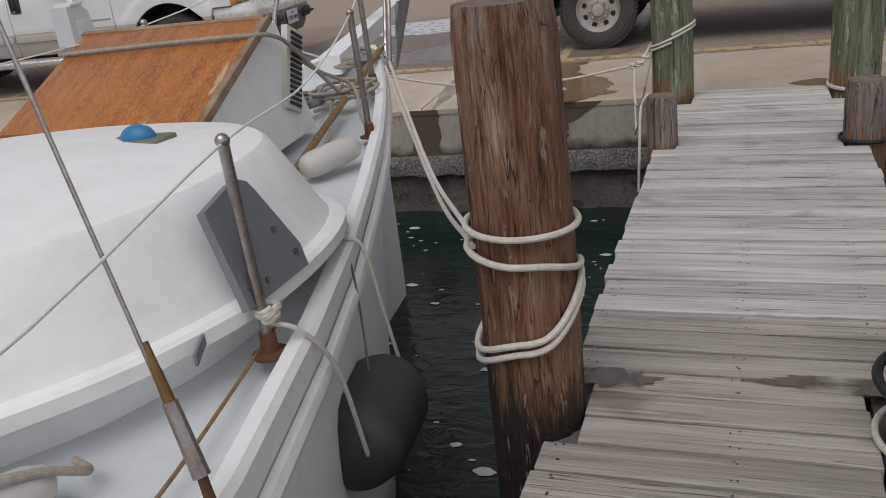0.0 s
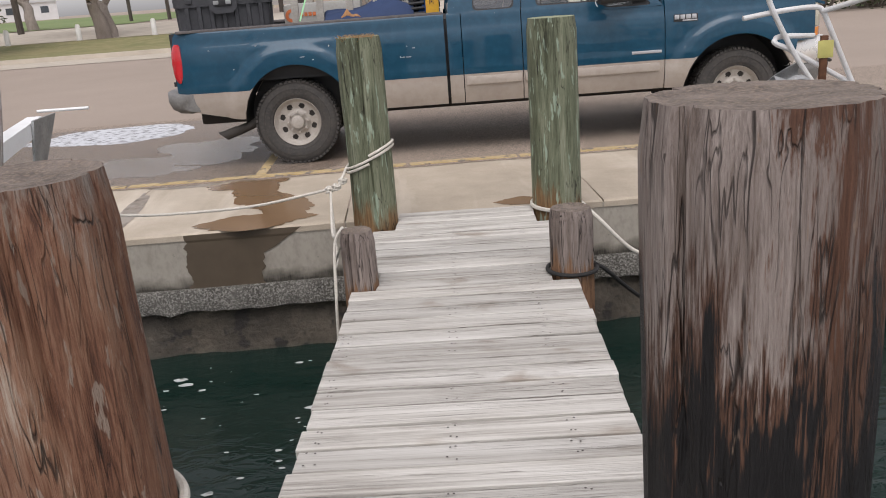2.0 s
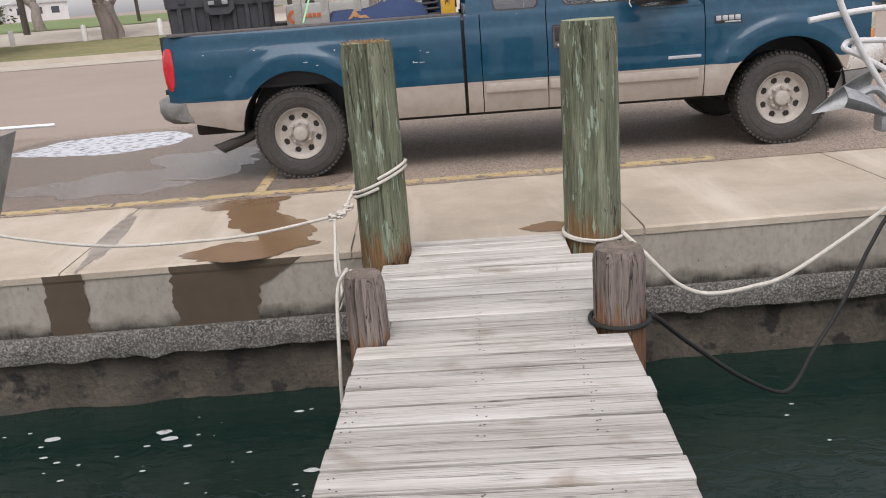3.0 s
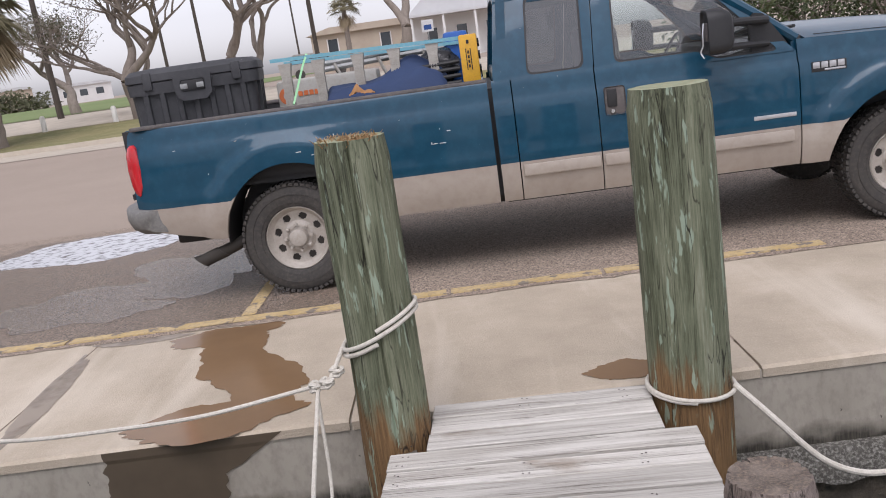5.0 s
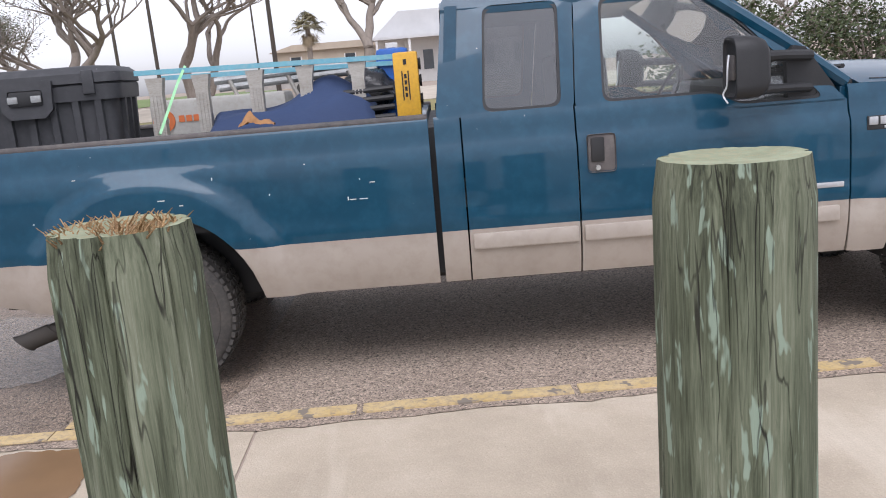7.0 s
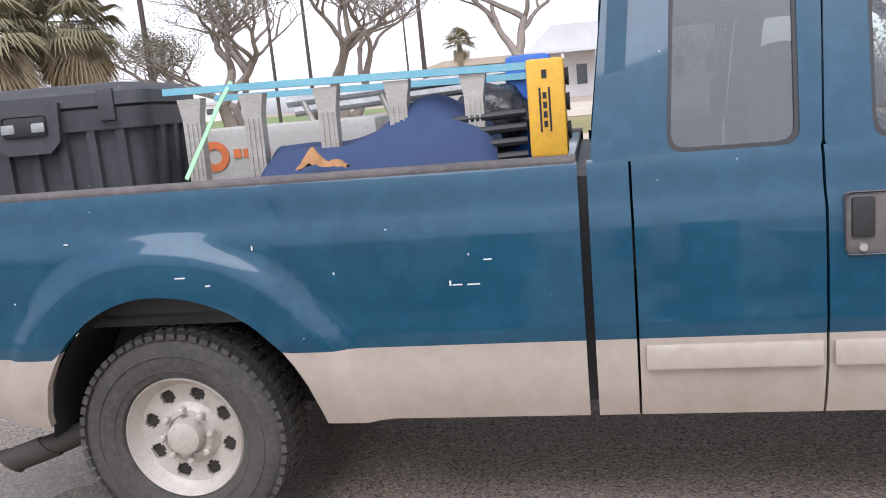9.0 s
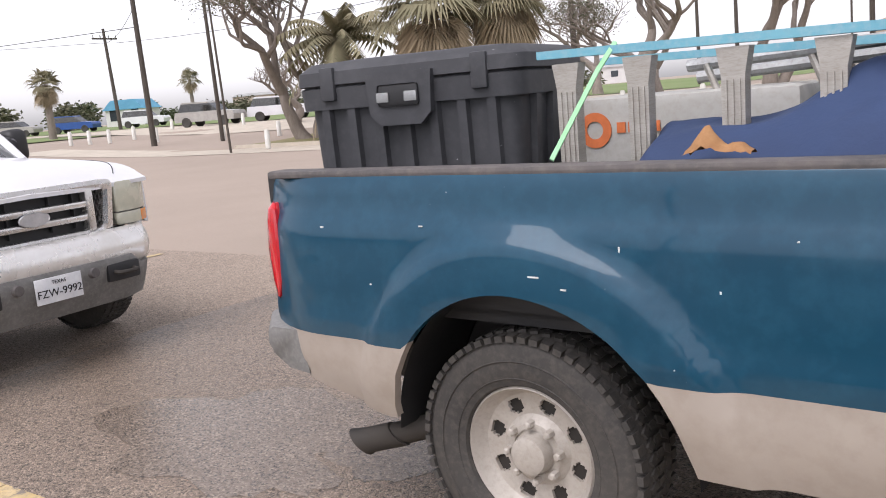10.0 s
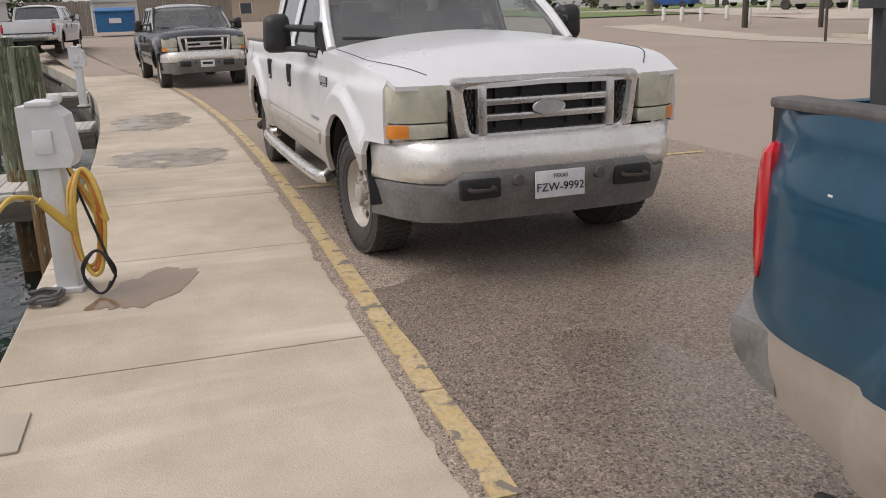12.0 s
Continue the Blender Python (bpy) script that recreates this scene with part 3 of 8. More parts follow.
def pile(name, x, y, z0, z1, r, material, top, label, lean=(0, 0), rough=0.010, seed=0, group="", taper=0.94, tilt_top=0.0):
    p = thing(name, label, "piling", group, at=pose(x, y, 0))
    n, rings = 84, []
    rnd = random.Random(seed)
    cracks = [(rnd.randrange(n), rnd.uniform(0.2, 1.0), rnd.uniform(0.006, 0.016), rnd.uniform(-0.6, 0.6)) for _ in range(13)]
    zs = [z0, z0 + 0.25] + [max(z0 + 0.3, -0.9) + (z1 - max(z0 + 0.3, -0.9)) * i / 26 for i in range(27)]
    for k, z in enumerate(zs):
        f = (z - z0) / (z1 - z0)
        row = []
        for i in range(n):
            a = 6.28319 * i / n
            c, s = math.cos(a), math.sin(a)
            d = rough * noise.noise((c * 1.3 + seed, s * 1.3, z * 1.2)) + 0.6 * rough * noise.noise((c * 7 + seed, s * 7, z * 0.7)) - (0.02 if k == len(zs) - 1 else 0) * 0.5
            for ci, reach, deep, drift in cracks:
                if (i - ci - int(drift * z * 3)) % n == 0 and z > z1 - reach * 1.3:
                    d -= deep
            rr = r * (1 + (taper - 1) * f) + d
            zz = z + (tilt_top * c if k >= len(zs) - 2 else 0)
            row.append(Vector((rr * c + lean[0] * (z), rr * s + lean[1] * (z), zz)))
        rings.append(row)
    bm = bmesh.new()
    loft(bm, rings, caps=False)
    part("shaft", bm, material, p, smooth=60)
    bm = bmesh.new()
    last = rings[-1]
    c = sum(last, Vector()) / n
    rows = [last] + [[c + (q - c) * s + Vector((0, 0, -0.010 * (1 - s) + 0.012 * noise.noise((q.x * 9 * s, q.y * 9 * s, seed)))) for q in last] for s in (0.85, 0.6, 0.3, 0.08)]
    loft(bm, rows, caps=False)
    bm.faces.new([v for v in bm.verts][-n:])
    part("end_grain", bm, top, p, smooth=60)
    return p


pile("piling", 0.385, -4.34, -1.6, 1.235, 0.148, M_PILE_BROWN, M_ENDGRAIN, "tall reddish-brown round timber piling beside the pier", (0.0, 0.0), seed=1)
pile("piling", 1.515, -4.44, -1.6, 1.285, 0.183, M_PILE_DARK, M_ENDGRAIN, "thick creosote-blackened timber piling with cracked grey top", (0, 0), seed=5, rough=0.013)
split_post = pile("piling", 0.72, -0.235, -1.6, 1.215, 0.148, M_PILE_GREEN, M_ENDGREEN, "green-treated round mooring post at the quay with splintered top", seed=9)
bm, rnd = bmesh.new(), random.Random(77)
for k in range(240):
    a, q = rnd.uniform(0, 6.283), 0.118 * math.sqrt(rnd.random())
    x, y = q * math.cos(a), q * math.sin(a)
    ln, lean = rnd.uniform(0.02, 0.06), rnd.uniform(0, 6.283)
    tip = (x + ln * 0.8 * math.cos(lean), y + ln * 0.8 * math.sin(lean), 1.205 + ln * rnd.uniform(0.2, 0.55))
    loft(bm, [ring((x, y, 1.19), (0, 0, 1), rnd.uniform(0.003, 0.007), 4), ring(tip, (0, 0, 1), 0.0012, 4)])
part("splinters", bm, M_ENDORANGE, split_post, "orange-brown splintered wood fibres", smooth=0)["kind"] = "stuff"
pile("piling", 1.92, -0.20, -1.6, 1.245, 0.163, M_PILE_GREEN, M_ENDGREEN, "tall green-treated round mooring post at the quay", seed=14)
pile("piling", 0.677, -1.485, -1.6, 0.33, 0.093, M_PILE_GREY, M_ENDGRAIN, "short weathered grey stub piling at the pier edge", seed=20, rough=0.006)
pile("piling", 1.765, -1.51, -1.6, 0.365, 0.114, M_PILE_GREY, M_ENDGRAIN, "short thick grey stub piling at the pier edge", seed=26, rough=0.006)

# ---- pickup trucks ----
M_BLUE = mat("teal_truck_paint", (0.0016, 0.04, 0.077), (0.0028, 0.05, 0.092), 1.5, 0.36, coat=0.5, rough2=0.44, spots=(0.6, 0.62, 0.6), spot_scale=38, spot_level=0.745, fine=(0.02, 0.10, 0.16), fine_mix=0.12)
M_BLUE.node_tree.nodes["Principled BSDF"].inputs["Specular IOR Level"].default_value = 0.25
M_BLUE.node_tree.nodes["Principled BSDF"].inputs["Coat Roughness"].default_value = 0.05
M_TAN = mat("champagne_truck_paint", (0.42, 0.37, 0.32), (0.37, 0.32, 0.275), 1.6, 0.38, metal=0.15, rough2=0.55, fine=(0.3, 0.25, 0.2), fine_mix=0.2)
M_WHITE = mat("white_truck_paint", (0.72, 0.72, 0.73), (0.66, 0.66, 0.67), 0.9, 0.25, coat=0.5, rough2=0.4, fine=(0.5, 0.48, 0.45), fine_mix=0.06)
M_BEIGE = mat("beige_truck_paint", (0.46, 0.43, 0.39), (0.4, 0.37, 0.33), 1.4, 0.35, rough2=0.5)
M_NAVYBLACK = mat("dark_truck_paint", (0.012, 0.014, 0.022), (0.018, 0.02, 0.03), 1.5, 0.2, coat=0.7)
M_TRIM = mat("dusty_rail_plastic", (0.075, 0.07, 0.07), (0.12, 0.105, 0.1), 3, 0.65, bump=0.001, fine=(0.2, 0.18, 0.16), fine_mix=0.2)
M_RUBBER = mat("tyre_rubber", (0.036, 0.034, 0.032), (0.058, 0.053, 0.047), 5, 0.75, bump=0.002, fine=(0.1, 0.088, 0.075), fine_mix=0.25)
M_RIM = mat("dusty_alloy_rim", (0.47, 0.435, 0.39), (0.38, 0.345, 0.3), 7, 0.5, metal=0.15, fine=(0.26, 0.22, 0.18), fine_mix=0.16)
M_BLACK = mat("black_plastic", (0.014, 0.014, 0.015), (0.022, 0.022, 0.023), 8, 0.5, bump=0.001)
M_DARKMETAL = mat("dirty_underbody_steel", (0.03, 0.028, 0.026), (0.05, 0.043, 0.036), 6, 0.7, metal=0.3, bump=0.002)
M_CHROME = mat("pitted_chrome", (0.74, 0.73, 0.71), (0.6, 0.58, 0.55), 7, 0.2, metal=0.85, rough2=0.34, fine=(0.42, 0.38, 0.33), fine_mix=0.12)
M_BUMPER = mat("weathered_bumper_chrome", (0.84, 0.83, 0.81), (0.72, 0.7, 0.66), 5, 0.2, metal=0.5, rough2=0.36, fine=(0.5, 0.45, 0.38), fine_mix=0.1)
M_STEEL = mat("stainless_steel", (0.45, 0.43, 0.41), (0.3, 0.26, 0.23), 12, 0.25, metal=1.0, rough2=0.5, fine=(0.2, 0.11, 0.06), fine_mix=0.2)
M_VALANCE = mat("scuffed_grey_bumper_plastic", (0.19, 0.187, 0.18), (0.13, 0.127, 0.12), 5, 0.55, bump=0.002, fine=(0.27, 0.26, 0.24), fine_mix=0.25)
M_REDLENS = mat("red_lens", (0.55, 0.012, 0.02), (0.45, 0.01, 0.015), 8, 0.15, coat=0.6)
M_AMBER = mat("amber_lens", (0.75, 0.26, 0.03), (0.65, 0.2, 0.02), 8, 0.15, coat=0.6)
M_LENS = mat("yellowed_headlight_lens", (0.42, 0.42, 0.33), (0.55, 0.53, 0.42), 7, 0.15, coat=0.7, rough2=0.35)
M_SEAT = mat("grey_seat_cloth", (0.13, 0.13, 0.135), (0.1, 0.1, 0.105), 12, 0.95)
M_PLATE = mat("licence_plate", (0.72, 0.73, 0.74), (0.62, 0.63, 0.65), 20, 0.5)
M_INK = mat("black_ink", (0.015, 0.015, 0.02), None, 20, 0.6)
M_SILVER = mat("silver_badge", (0.55, 0.55, 0.56), (0.45, 0.45, 0.46), 30, 0.3, metal=0.6)
M_OVALBLUE = mat("oval_badge_blue", (0.03, 0.05, 0.12), None, 30, 0.25)


def glass(name, tint, base=0.35, film=(0.02, 0.06)):
    m = bpy.data.materials.new(name)
    m.use_nodes = True
    n, l = m.node_tree.nodes, m.node_tree.links
    n.remove(n["Principled BSDF"])
    tr, gl, mx, fr = n.new("ShaderNodeBsdfTransparent"), n.new("ShaderNodeBsdfGlossy"), n.new("ShaderNodeMixShader"), n.new("ShaderNodeFresnel")
    tr.inputs[0].default_value = (*tint, 1)
    gl.inputs["Roughness"].default_value = 0.03
    gl.inputs[0].default_value = (0.95, 0.97, 1, 1)
    fr.inputs[0].default_value = 1.3 + base
    l.new(fr.outputs[0], mx.inputs[0])
    l.new(tr.outputs[0], mx.inputs[1])
    l.new(gl.outputs[0], mx.inputs[2])
    # pale diffuse veil: sky reflection put into the colour, together with some dust
    veil, dm = n.new("ShaderNodeBsdfDiffuse"), n.new("ShaderNodeMixShader")
    veil.inputs[0].default_value = (0.62, 0.63, 0.62, 1)
    tc = n.new("ShaderNodeTexCoord")
    l.new(span_of(n, l, noise_tex(n, l, tc.outputs["Object"], 2.5, 5), 0.3, 0.7, *film), dm.inputs[0])
    l.new(mx.outputs[0], dm.inputs[1])
    l.new(veil.outputs[0], dm.inputs[2])
    l.new(dm.outputs[0], n["Material Output"].inputs[0])
    return m


M_GLASS = glass("car_glass", (0.86, 0.91, 0.89), 0.45)
# stronger veil here, to paint in the pale reflected sky
M_WINDSCREEN = glass("pale_veiled_windscreen", (0.8, 0.86, 0.84), 0.45, (0.08, 0.16))
M_GLASSDARK = glass("privacy_glass", (0.22, 0.23, 0.23), 0.7, (0.015, 0.035))

SIDE = [(0.36, 0.90), (0.44, 0.945), (0.52, 0.975), (0.62, 0.995), (0.71, 0.998), (0.755, 1.007), (0.80, 1.001), (0.90, 1.003), (1.0, 1.0), (1.06, 0.996), (1.09, 0.992), (1.118, 0.974), (1.15, 0.968), (1.215, 0.96), (1.245, 0.946), (1.40, 0.905), (1.74, 0.79), (1.80, 0.75)]


def side_w(z):
    for (a, wa), (b, wb) in zip(SIDE, SIDE[1:]):
        if z <= b:
            return wa + (wb - wa) * max(0, (z - a)) / (b - a)
    return SIDE[-1][1]


def arch_e(x, z, arch):
    cx, cz, rear, front, h = arch
    return math.hypot((x - cx) / (front if x > cx else rear), (z - cz) / h)


def body_side(bm, s, x0, x1, zb, zt, arches=(), zl=0.71, taper=None, step=0.035):
    """One side panel: columns along x, cut out over the wheel arches; slot 0 above the two-tone line, slot 1 below."""
    n = max(1, int((x1 - x0) / step))
    xs = sorted({round(x0 + (x1 - x0) * i / n, 4) for i in range(n + 1)} | {round(q, 4) for cx, cz, r, f, h in arches for q in (cx - r, cx - r + 0.002, cx - r * 0.985, cx + f, cx + f - 0.002, cx + f * 0.985) if x0 < q < x1})
    cols = []
    for x in xs:
        b, t = zb(x), zt(x)
        for cx, cz, r, f, h in arches:
            u = (x - cx) / (f if x > cx else r)
            if abs(u) < 1:
                b = max(b, cz + h * math.sqrt(1 - u * u))
        m = min(max(zl, b), t)
        zs = [b + (m - b) * k / 5 for k in range(6)] + [m + (t - m) * k / 16 for k in range(1, 17)]
        col = []
        for z in zs:
            w = side_w(z) + (taper(x, z) if taper else 0)
            for a in arches:
                e = arch_e(x, z, a)
                if e < 1.36 and z > 0.45:
                    w += 0.034 * min(1, (1.36 - e) / 0.10) * (1 if e > 1.06 else 1 - (1.06 - e) * 1.2)
            col.append(bm.verts.new((x, s * w, z)))
        cols.append(col)
    for a, b in zip(cols, cols[1:]):
        for k in range(21):
            q = [a[k], b[k], b[k + 1], a[k + 1]]
            if (a[k + 1].co.z - a[k].co.z) + (b[k + 1].co.z - b[k].co.z) > 0.002:
                f = bm.faces.new(q if s < 0 else q[::-1])
                f.material_index = 1 if k < 5 else 0
    bmesh.ops.remove_doubles(bm, verts=bm.verts[:], dist=0.0006)
    # fold the edges inwards, to give the sheet its depth
    edges = [e for e in bm.edges if e.is_boundary]
    r = bmesh.ops.extrude_edge_only(bm, edges=edges)
    for v in r["geom"]:
        if isinstance(v, bmesh.types.BMVert):
            v.co.y -= s * 0.03
    return bm


def ring_panel(bm, outer, inner, ymap, t=0.03, s=-1, mat=0):
    """A frame between two outlines (x, z) with as many points, following the tumblehome."""
    o = [bm.verts.new((x, s * ymap(z), z)) for x, z in outer]
    i = [bm.verts.new((x, s * ymap(z), z)) for x, z in inner]
    i2 = [bm.verts.new((x, s * (ymap(z) - t), z)) for x, z in inner]
    o2 = [bm.verts.new((x, s * (ymap(z) - t), z)) for x, z in outer]
    n = len(o)
    for k in range(n):
        j = (k + 1) % n
        for a, b in ((o, i), (i, i2), (i2, o2), (o2, o)):
            f = bm.faces.new([a[k], a[j], b[j], b[k]])
            f.material_index = mat
    bmesh.ops.recalc_face_normals(bm, faces=bm.faces[:])
    return bm


def rounded(pts, r=0.05, k=4):
    out = []
    n = len(pts)
    for i in range(n):
        p, a, b = Vector(pts[i]), Vector(pts[i - 1]), Vector(pts[(i + 1) % n])
        d = min(r, (a - p).length / 2.2, (b - p).length / 2.2)
        u, v = p + (a - p).normalized() * d, p + (b - p).normalized() * d
        for q in range(k + 1):
            t = q / k
            w = (1 - t) ** 2 * u + 2 * t * (1 - t) * p + t * t * v
            out.append((w.x, w.y))
    return out


def make_wheel(name="wheel", rim_mat=None):
    """A wheel whose outer face looks to -y, axis through the origin."""
    w = new(name)
    R, W = 0.385, 0.235
    turn = Matrix.Rotation(radians(90), 4, "X")
    bm = bmesh.new()
    prof = [(0.215, 0.085), (0.225, 0.105), (0.26, 0.118), (0.31, 0.12), (0.345, 0.112), (0.368, 0.098), (0.376, 0.085), (0.376, -0.085), (0.368, -0.098), (0.33, -0.118), (0.26, -0.118), (0.215, -0.09)]
    lathe(bm, prof, 72, turn, closed=True)
    for r, h in ((0.245, 0.113), (0.30, 0.121)):
        lathe(bm, [(r, h), (r + 0.003, h + 0.003), (r + 0.006, h)], 72, turn, closed=True)
    bmesh.ops.recalc_face_normals(bm, faces=bm.faces[:])
    part("tyre", bm, M_RUBBER, w)
    bm = bmesh.new()
    for k in range(58):
        a = 6.28319 * k / 58
        for j, y in enumerate((-0.098, -0.052, 0.0, 0.052, 0.098)):
            aa = a + (0.05 if j % 2 else 0)
            ln = 0.0135 if j in (0, 4) else 0.0115
            mm = Matrix.Rotation(aa, 4, "Y") @ Matrix.Rotation((0.5 if j == 1 else -0.5 if j == 3 else 0), 4, "X")
            top = 0.3835 if j not in (0, 4) else 0.3785
            box(bm, 0.360, top, y - 0.019, y + 0.019, -ln, ln, 0, mm)
    part("tread", bm, M_RUBBER, w, smooth=0)
    # dish with hand holes
    bm = bmesh.new()
    na, radii = 144, [0.072, 0.09, 0.106, 0.114, 0.122, 0.13, 0.138, 0.146, 0.154, 0.162, 0.17, 0.18, 0.196, 0.205, 0.212, 0.218]
    depth = {0.072: 0.062, 0.09: 0.060, 0.106: 0.045, 0.114: 0.038, 0.18: 0.046, 0.196: 0.062, 0.205: 0.088, 0.212: 0.098, 0.218: 0.092}

    def dep(r):
        ks = sorted(depth)
        for p, q in zip(ks, ks[1:]):
            if r <= q:
                return depth[p] + (depth[q] - depth[p]) * (r - p) / (q - p)
        return 0.09

    rows = [[bm.verts.new((r * math.cos(6.28319 * i / na), -dep(r), r * math.sin(6.28319 * i / na))) for i in range(na)] for r in radii]
    for ia, (ra, rb) in enumerate(zip(radii, radii[1:])):
        for i in range(na):
            r, a = (ra + rb) / 2, 6.28319 * (i + 0.5) / na
            da = ((a + 0.39) % 0.785398) - 0.3927
            if ((r - 0.148) / 0.024) ** 2 + (da * r / 0.029) ** 2 < 1:
                continue
            j = (i + 1) % na
            bm.faces.new([rows[ia][i], rows[ia + 1][i], rows[ia + 1][j], rows[ia][j]])
    edges = [e for e in bm.edges if e.is_boundary]
    g = bmesh.ops.extrude_edge_only(bm, edges=edges)
    for v in g["geom"]:
        if isinstance(v, bmesh.types.BMVert):
            v.co.y += 0.02
    bmesh.ops.recalc_face_normals(bm, faces=bm.faces[:])
    part("rim", bm, rim_mat or M_RIM, w)
    bm = bmesh.new()
    lathe(bm, [(0.0005, 0.107), (0.045, 0.107), (0.058, 0.102), (0.062, 0.085), (0.066, 0.06), (0.075, 0.055)], 32, turn)
    part("hub_cap", bm, rim_mat or M_RIM, w)
    for k in range(8):
        a = 6.28319 * (k + 0.5) / 8
        c = Vector((0.09 * math.cos(a), -0.055, 0.09 * math.sin(a)))
        bm = bmesh.new()
        loft(bm, [ring(c, (0, -1, 0), 0.0145, 6), ring(c + Vector((0, -0.028, 0)), (0, -1, 0), 0.0135, 6), ring(c + Vector((0, -0.034, 0)), (0, -1, 0), 0.008, 6)])
        part("lug_nut", bm, rim_mat or M_RIM, w)
    bm = bmesh.new()
    lathe(bm, [(0.0005, 0.03), (0.2, 0.03), (0.212, -0.09), (0.0005, -0.09)], 32, turn)
    part("brake_disc", bm, M_DARKMETAL, w)
    return w


WHEEL = make_wheel()


def put_wheel(parent, x, y, near=True, steer=0.0, first=[True]):
    m = pose(x, y, 0.385, 0, random.uniform(0, 40), steer if near else 180 + steer)
    if first[0]:
        first[0] = False
        w = WHEEL
        w.matrix_basis = m
    else:
        w = copy_thing(WHEEL, m)
    w.parent = parent
    return w


def lettering(text, size, depth, m, material, parent, name="lettering"):
    c = bpy.data.curves.new(name, "FONT")
    c.body, c.size, c.extrude, c.align_x, c.align_y = text, size, depth, "CENTER", "CENTER"
    tmp = bpy.data.objects.new(name, c)
    scene.collection.objects.link(tmp)
    me = bpy.data.meshes.new_from_object(tmp.evaluated_get(bpy.context.evaluated_depsgraph_get()))
    bpy.data.objects.remove(tmp)
    me.materials.clear()
    me.materials.append(material)
    ob = new(name, me)
    ob.parent, ob.matrix_basis = parent, m
    return ob


def pickup(label, origin, turn, base, cab, paint, lower, bed_front, rear_seam, door_seam, fender_seam, front_hub, doors, tan_line=True, steer=0.0, rake_top=2.68):
    """x forwards from the rear axle. doors: windows as corner lists, with their glass."""
    T = thing("pickup_truck", label, "truck", "parked pickup trucks", at=pose(origin[0], origin[1], 0, 0, 0, turn))
    hub_r, hub_f = 0.0, front_hub
    AR = (0.02, 0.40, 0.475, 0.53, 0.51)
    AF = (hub_f, 0.40, 0.50, 0.50, 0.49)
    low = lambda x: 0.455 if x > -0.5 else 0.455 + 0.10 * min(1, (-0.5 - x) / 0.45)
    low_front = lambda x: 0.455 + 0.335 * min(1, max(0, (x - hub_f - 0.46) / 0.05))
    rail = lambda x: 1.245
    tail_taper = lambda x, z: -0.085 * max(0, (-0.74 - x) / 0.30) ** 2
    front = hub_f + 0.78
    nose = lambda x, z: -0.12 * max(0, (x - hub_f - 0.25) / 0.55) ** 2
    hood_edge = lambda x: 1.245 - 0.05 * max(0, (x - fender_seam) / (front - fender_seam)) - 0.095 * max(0, (x - fender_seam) / (front - fender_seam)) ** 6
    mats = [paint, lower]
    for s in (-1, 1):
        part("bed_side", body_side(bmesh.new(), s, -1.045, bed_front, low, rail, [AR], taper=tail_taper), mats, T)
        part("cab_corner", body_side(bmesh.new(), s, bed_front + 0.028, rear_seam - 0.004, low, rail, step=0.1), mats, T)
        d1 = part("door", body_side(bmesh.new(), s, rear_seam + 0.004, door_seam - 0.004, low, rail, step=0.1), mats, T)
        d2 = part("door", body_side(bmesh.new(), s, door_seam + 0.004, fender_seam - 0.004, low, lambda x: 1.245 - 0.065 * min(max((x - door_seam - 0.66) / 0.08, 0), 1), step=0.04), mats, T)
        part("fender", body_side(bmesh.new(), s, fender_seam + 0.004, front - 0.085, low_front, hood_edge, [AF], taper=nose), mats, T)
        # liners of the wheel arches
        for cx, cz, r, f, h in (AR, AF):
            bm = bmesh.new()
            rows = []
            for k in range(25):
                a = math.pi * k / 24
                x, z = cx + (f if math.cos(a) > 0 else r) * math.cos(a) * 1.0, cz + h * math.sin(a)
                rows.append([Vector((x, s * (0.97), z + 0.012)), Vector((x * 1.0, s * 0.62, z + 0.012))])
            loft(bm, rows, closed=False)
            bm.faces.new([bm.verts.new((cx + (f if math.cos(math.pi * k / 24) > 0 else r) * math.cos(math.pi * k / 24), s * 0.62, cz + h * math.sin(math.pi * k / 24))) for k in range(25)])
            part("wheel_well", bm, M_BLACK, T)
        # side moulding on the doors
        for a, b in ((rear_seam + 0.02, door_seam - 0.014), (door_seam + 0.014, fender_seam - 0.05)):
            bm = boxed(a, b, -0.012, 0.012, 0.615, 0.69, 0.010)
            o = part("side_moulding", bm, lower, d1 if b < door_seam else d2)
            o.location = (0, s * 1.004, 0)
        # windows
        for outer, inner, gmat in doors:
            part("window_frame", ring_panel(bmesh.new(), rounded(outer, 0.03), rounded(inner, 0.05), side_w, 0.035, s), paint, T)
            bm = bmesh.new()
            pts = rounded([(x, z) for x, z in inner], 0.05)
            f = bm.faces.new([bm.verts.new((x, s * (side_w(z) - 0.014), z)) for x, z in pts])
            g = part("side_window", bm, gmat, T, smooth=0)
            bm = bmesh.new()
            ring_panel(bm, pts, [(x + (0.012 if x < sum(q[0] for q in pts) / len(pts) else -0.012), z + (0.012 if z < sum(q[1] for q in pts) / len(pts) else -0.012)) for x, z in pts], lambda z: side_w(z) - 0.006, 0.012, s)
            part("window_seal", bm, M_BLACK, g, smooth=0)
        # handle
        hx = door_seam + 0.105
        for hx in ([door_seam + 0.11] if cab == "extended" else [door_seam + 0.11, rear_seam + 0.11]):
            h = part("door_handle", boxed(hx - 0.066, hx + 0.066, -0.006, 0.008, 0.935, 1.112, 0.018), M_TRIM if cab == "extended" else M_BLACK, d2, "dark recessed door handle")
            h.location = (0, s * 1.0, 0)
            part("grip", boxed(hx - 0.05, hx + 0.012, -0.008, 0.008, 0.985, 1.098, 0.008), M_BLACK, h).location = (0, s * 0.008, 0)
            bm = bmesh.new()
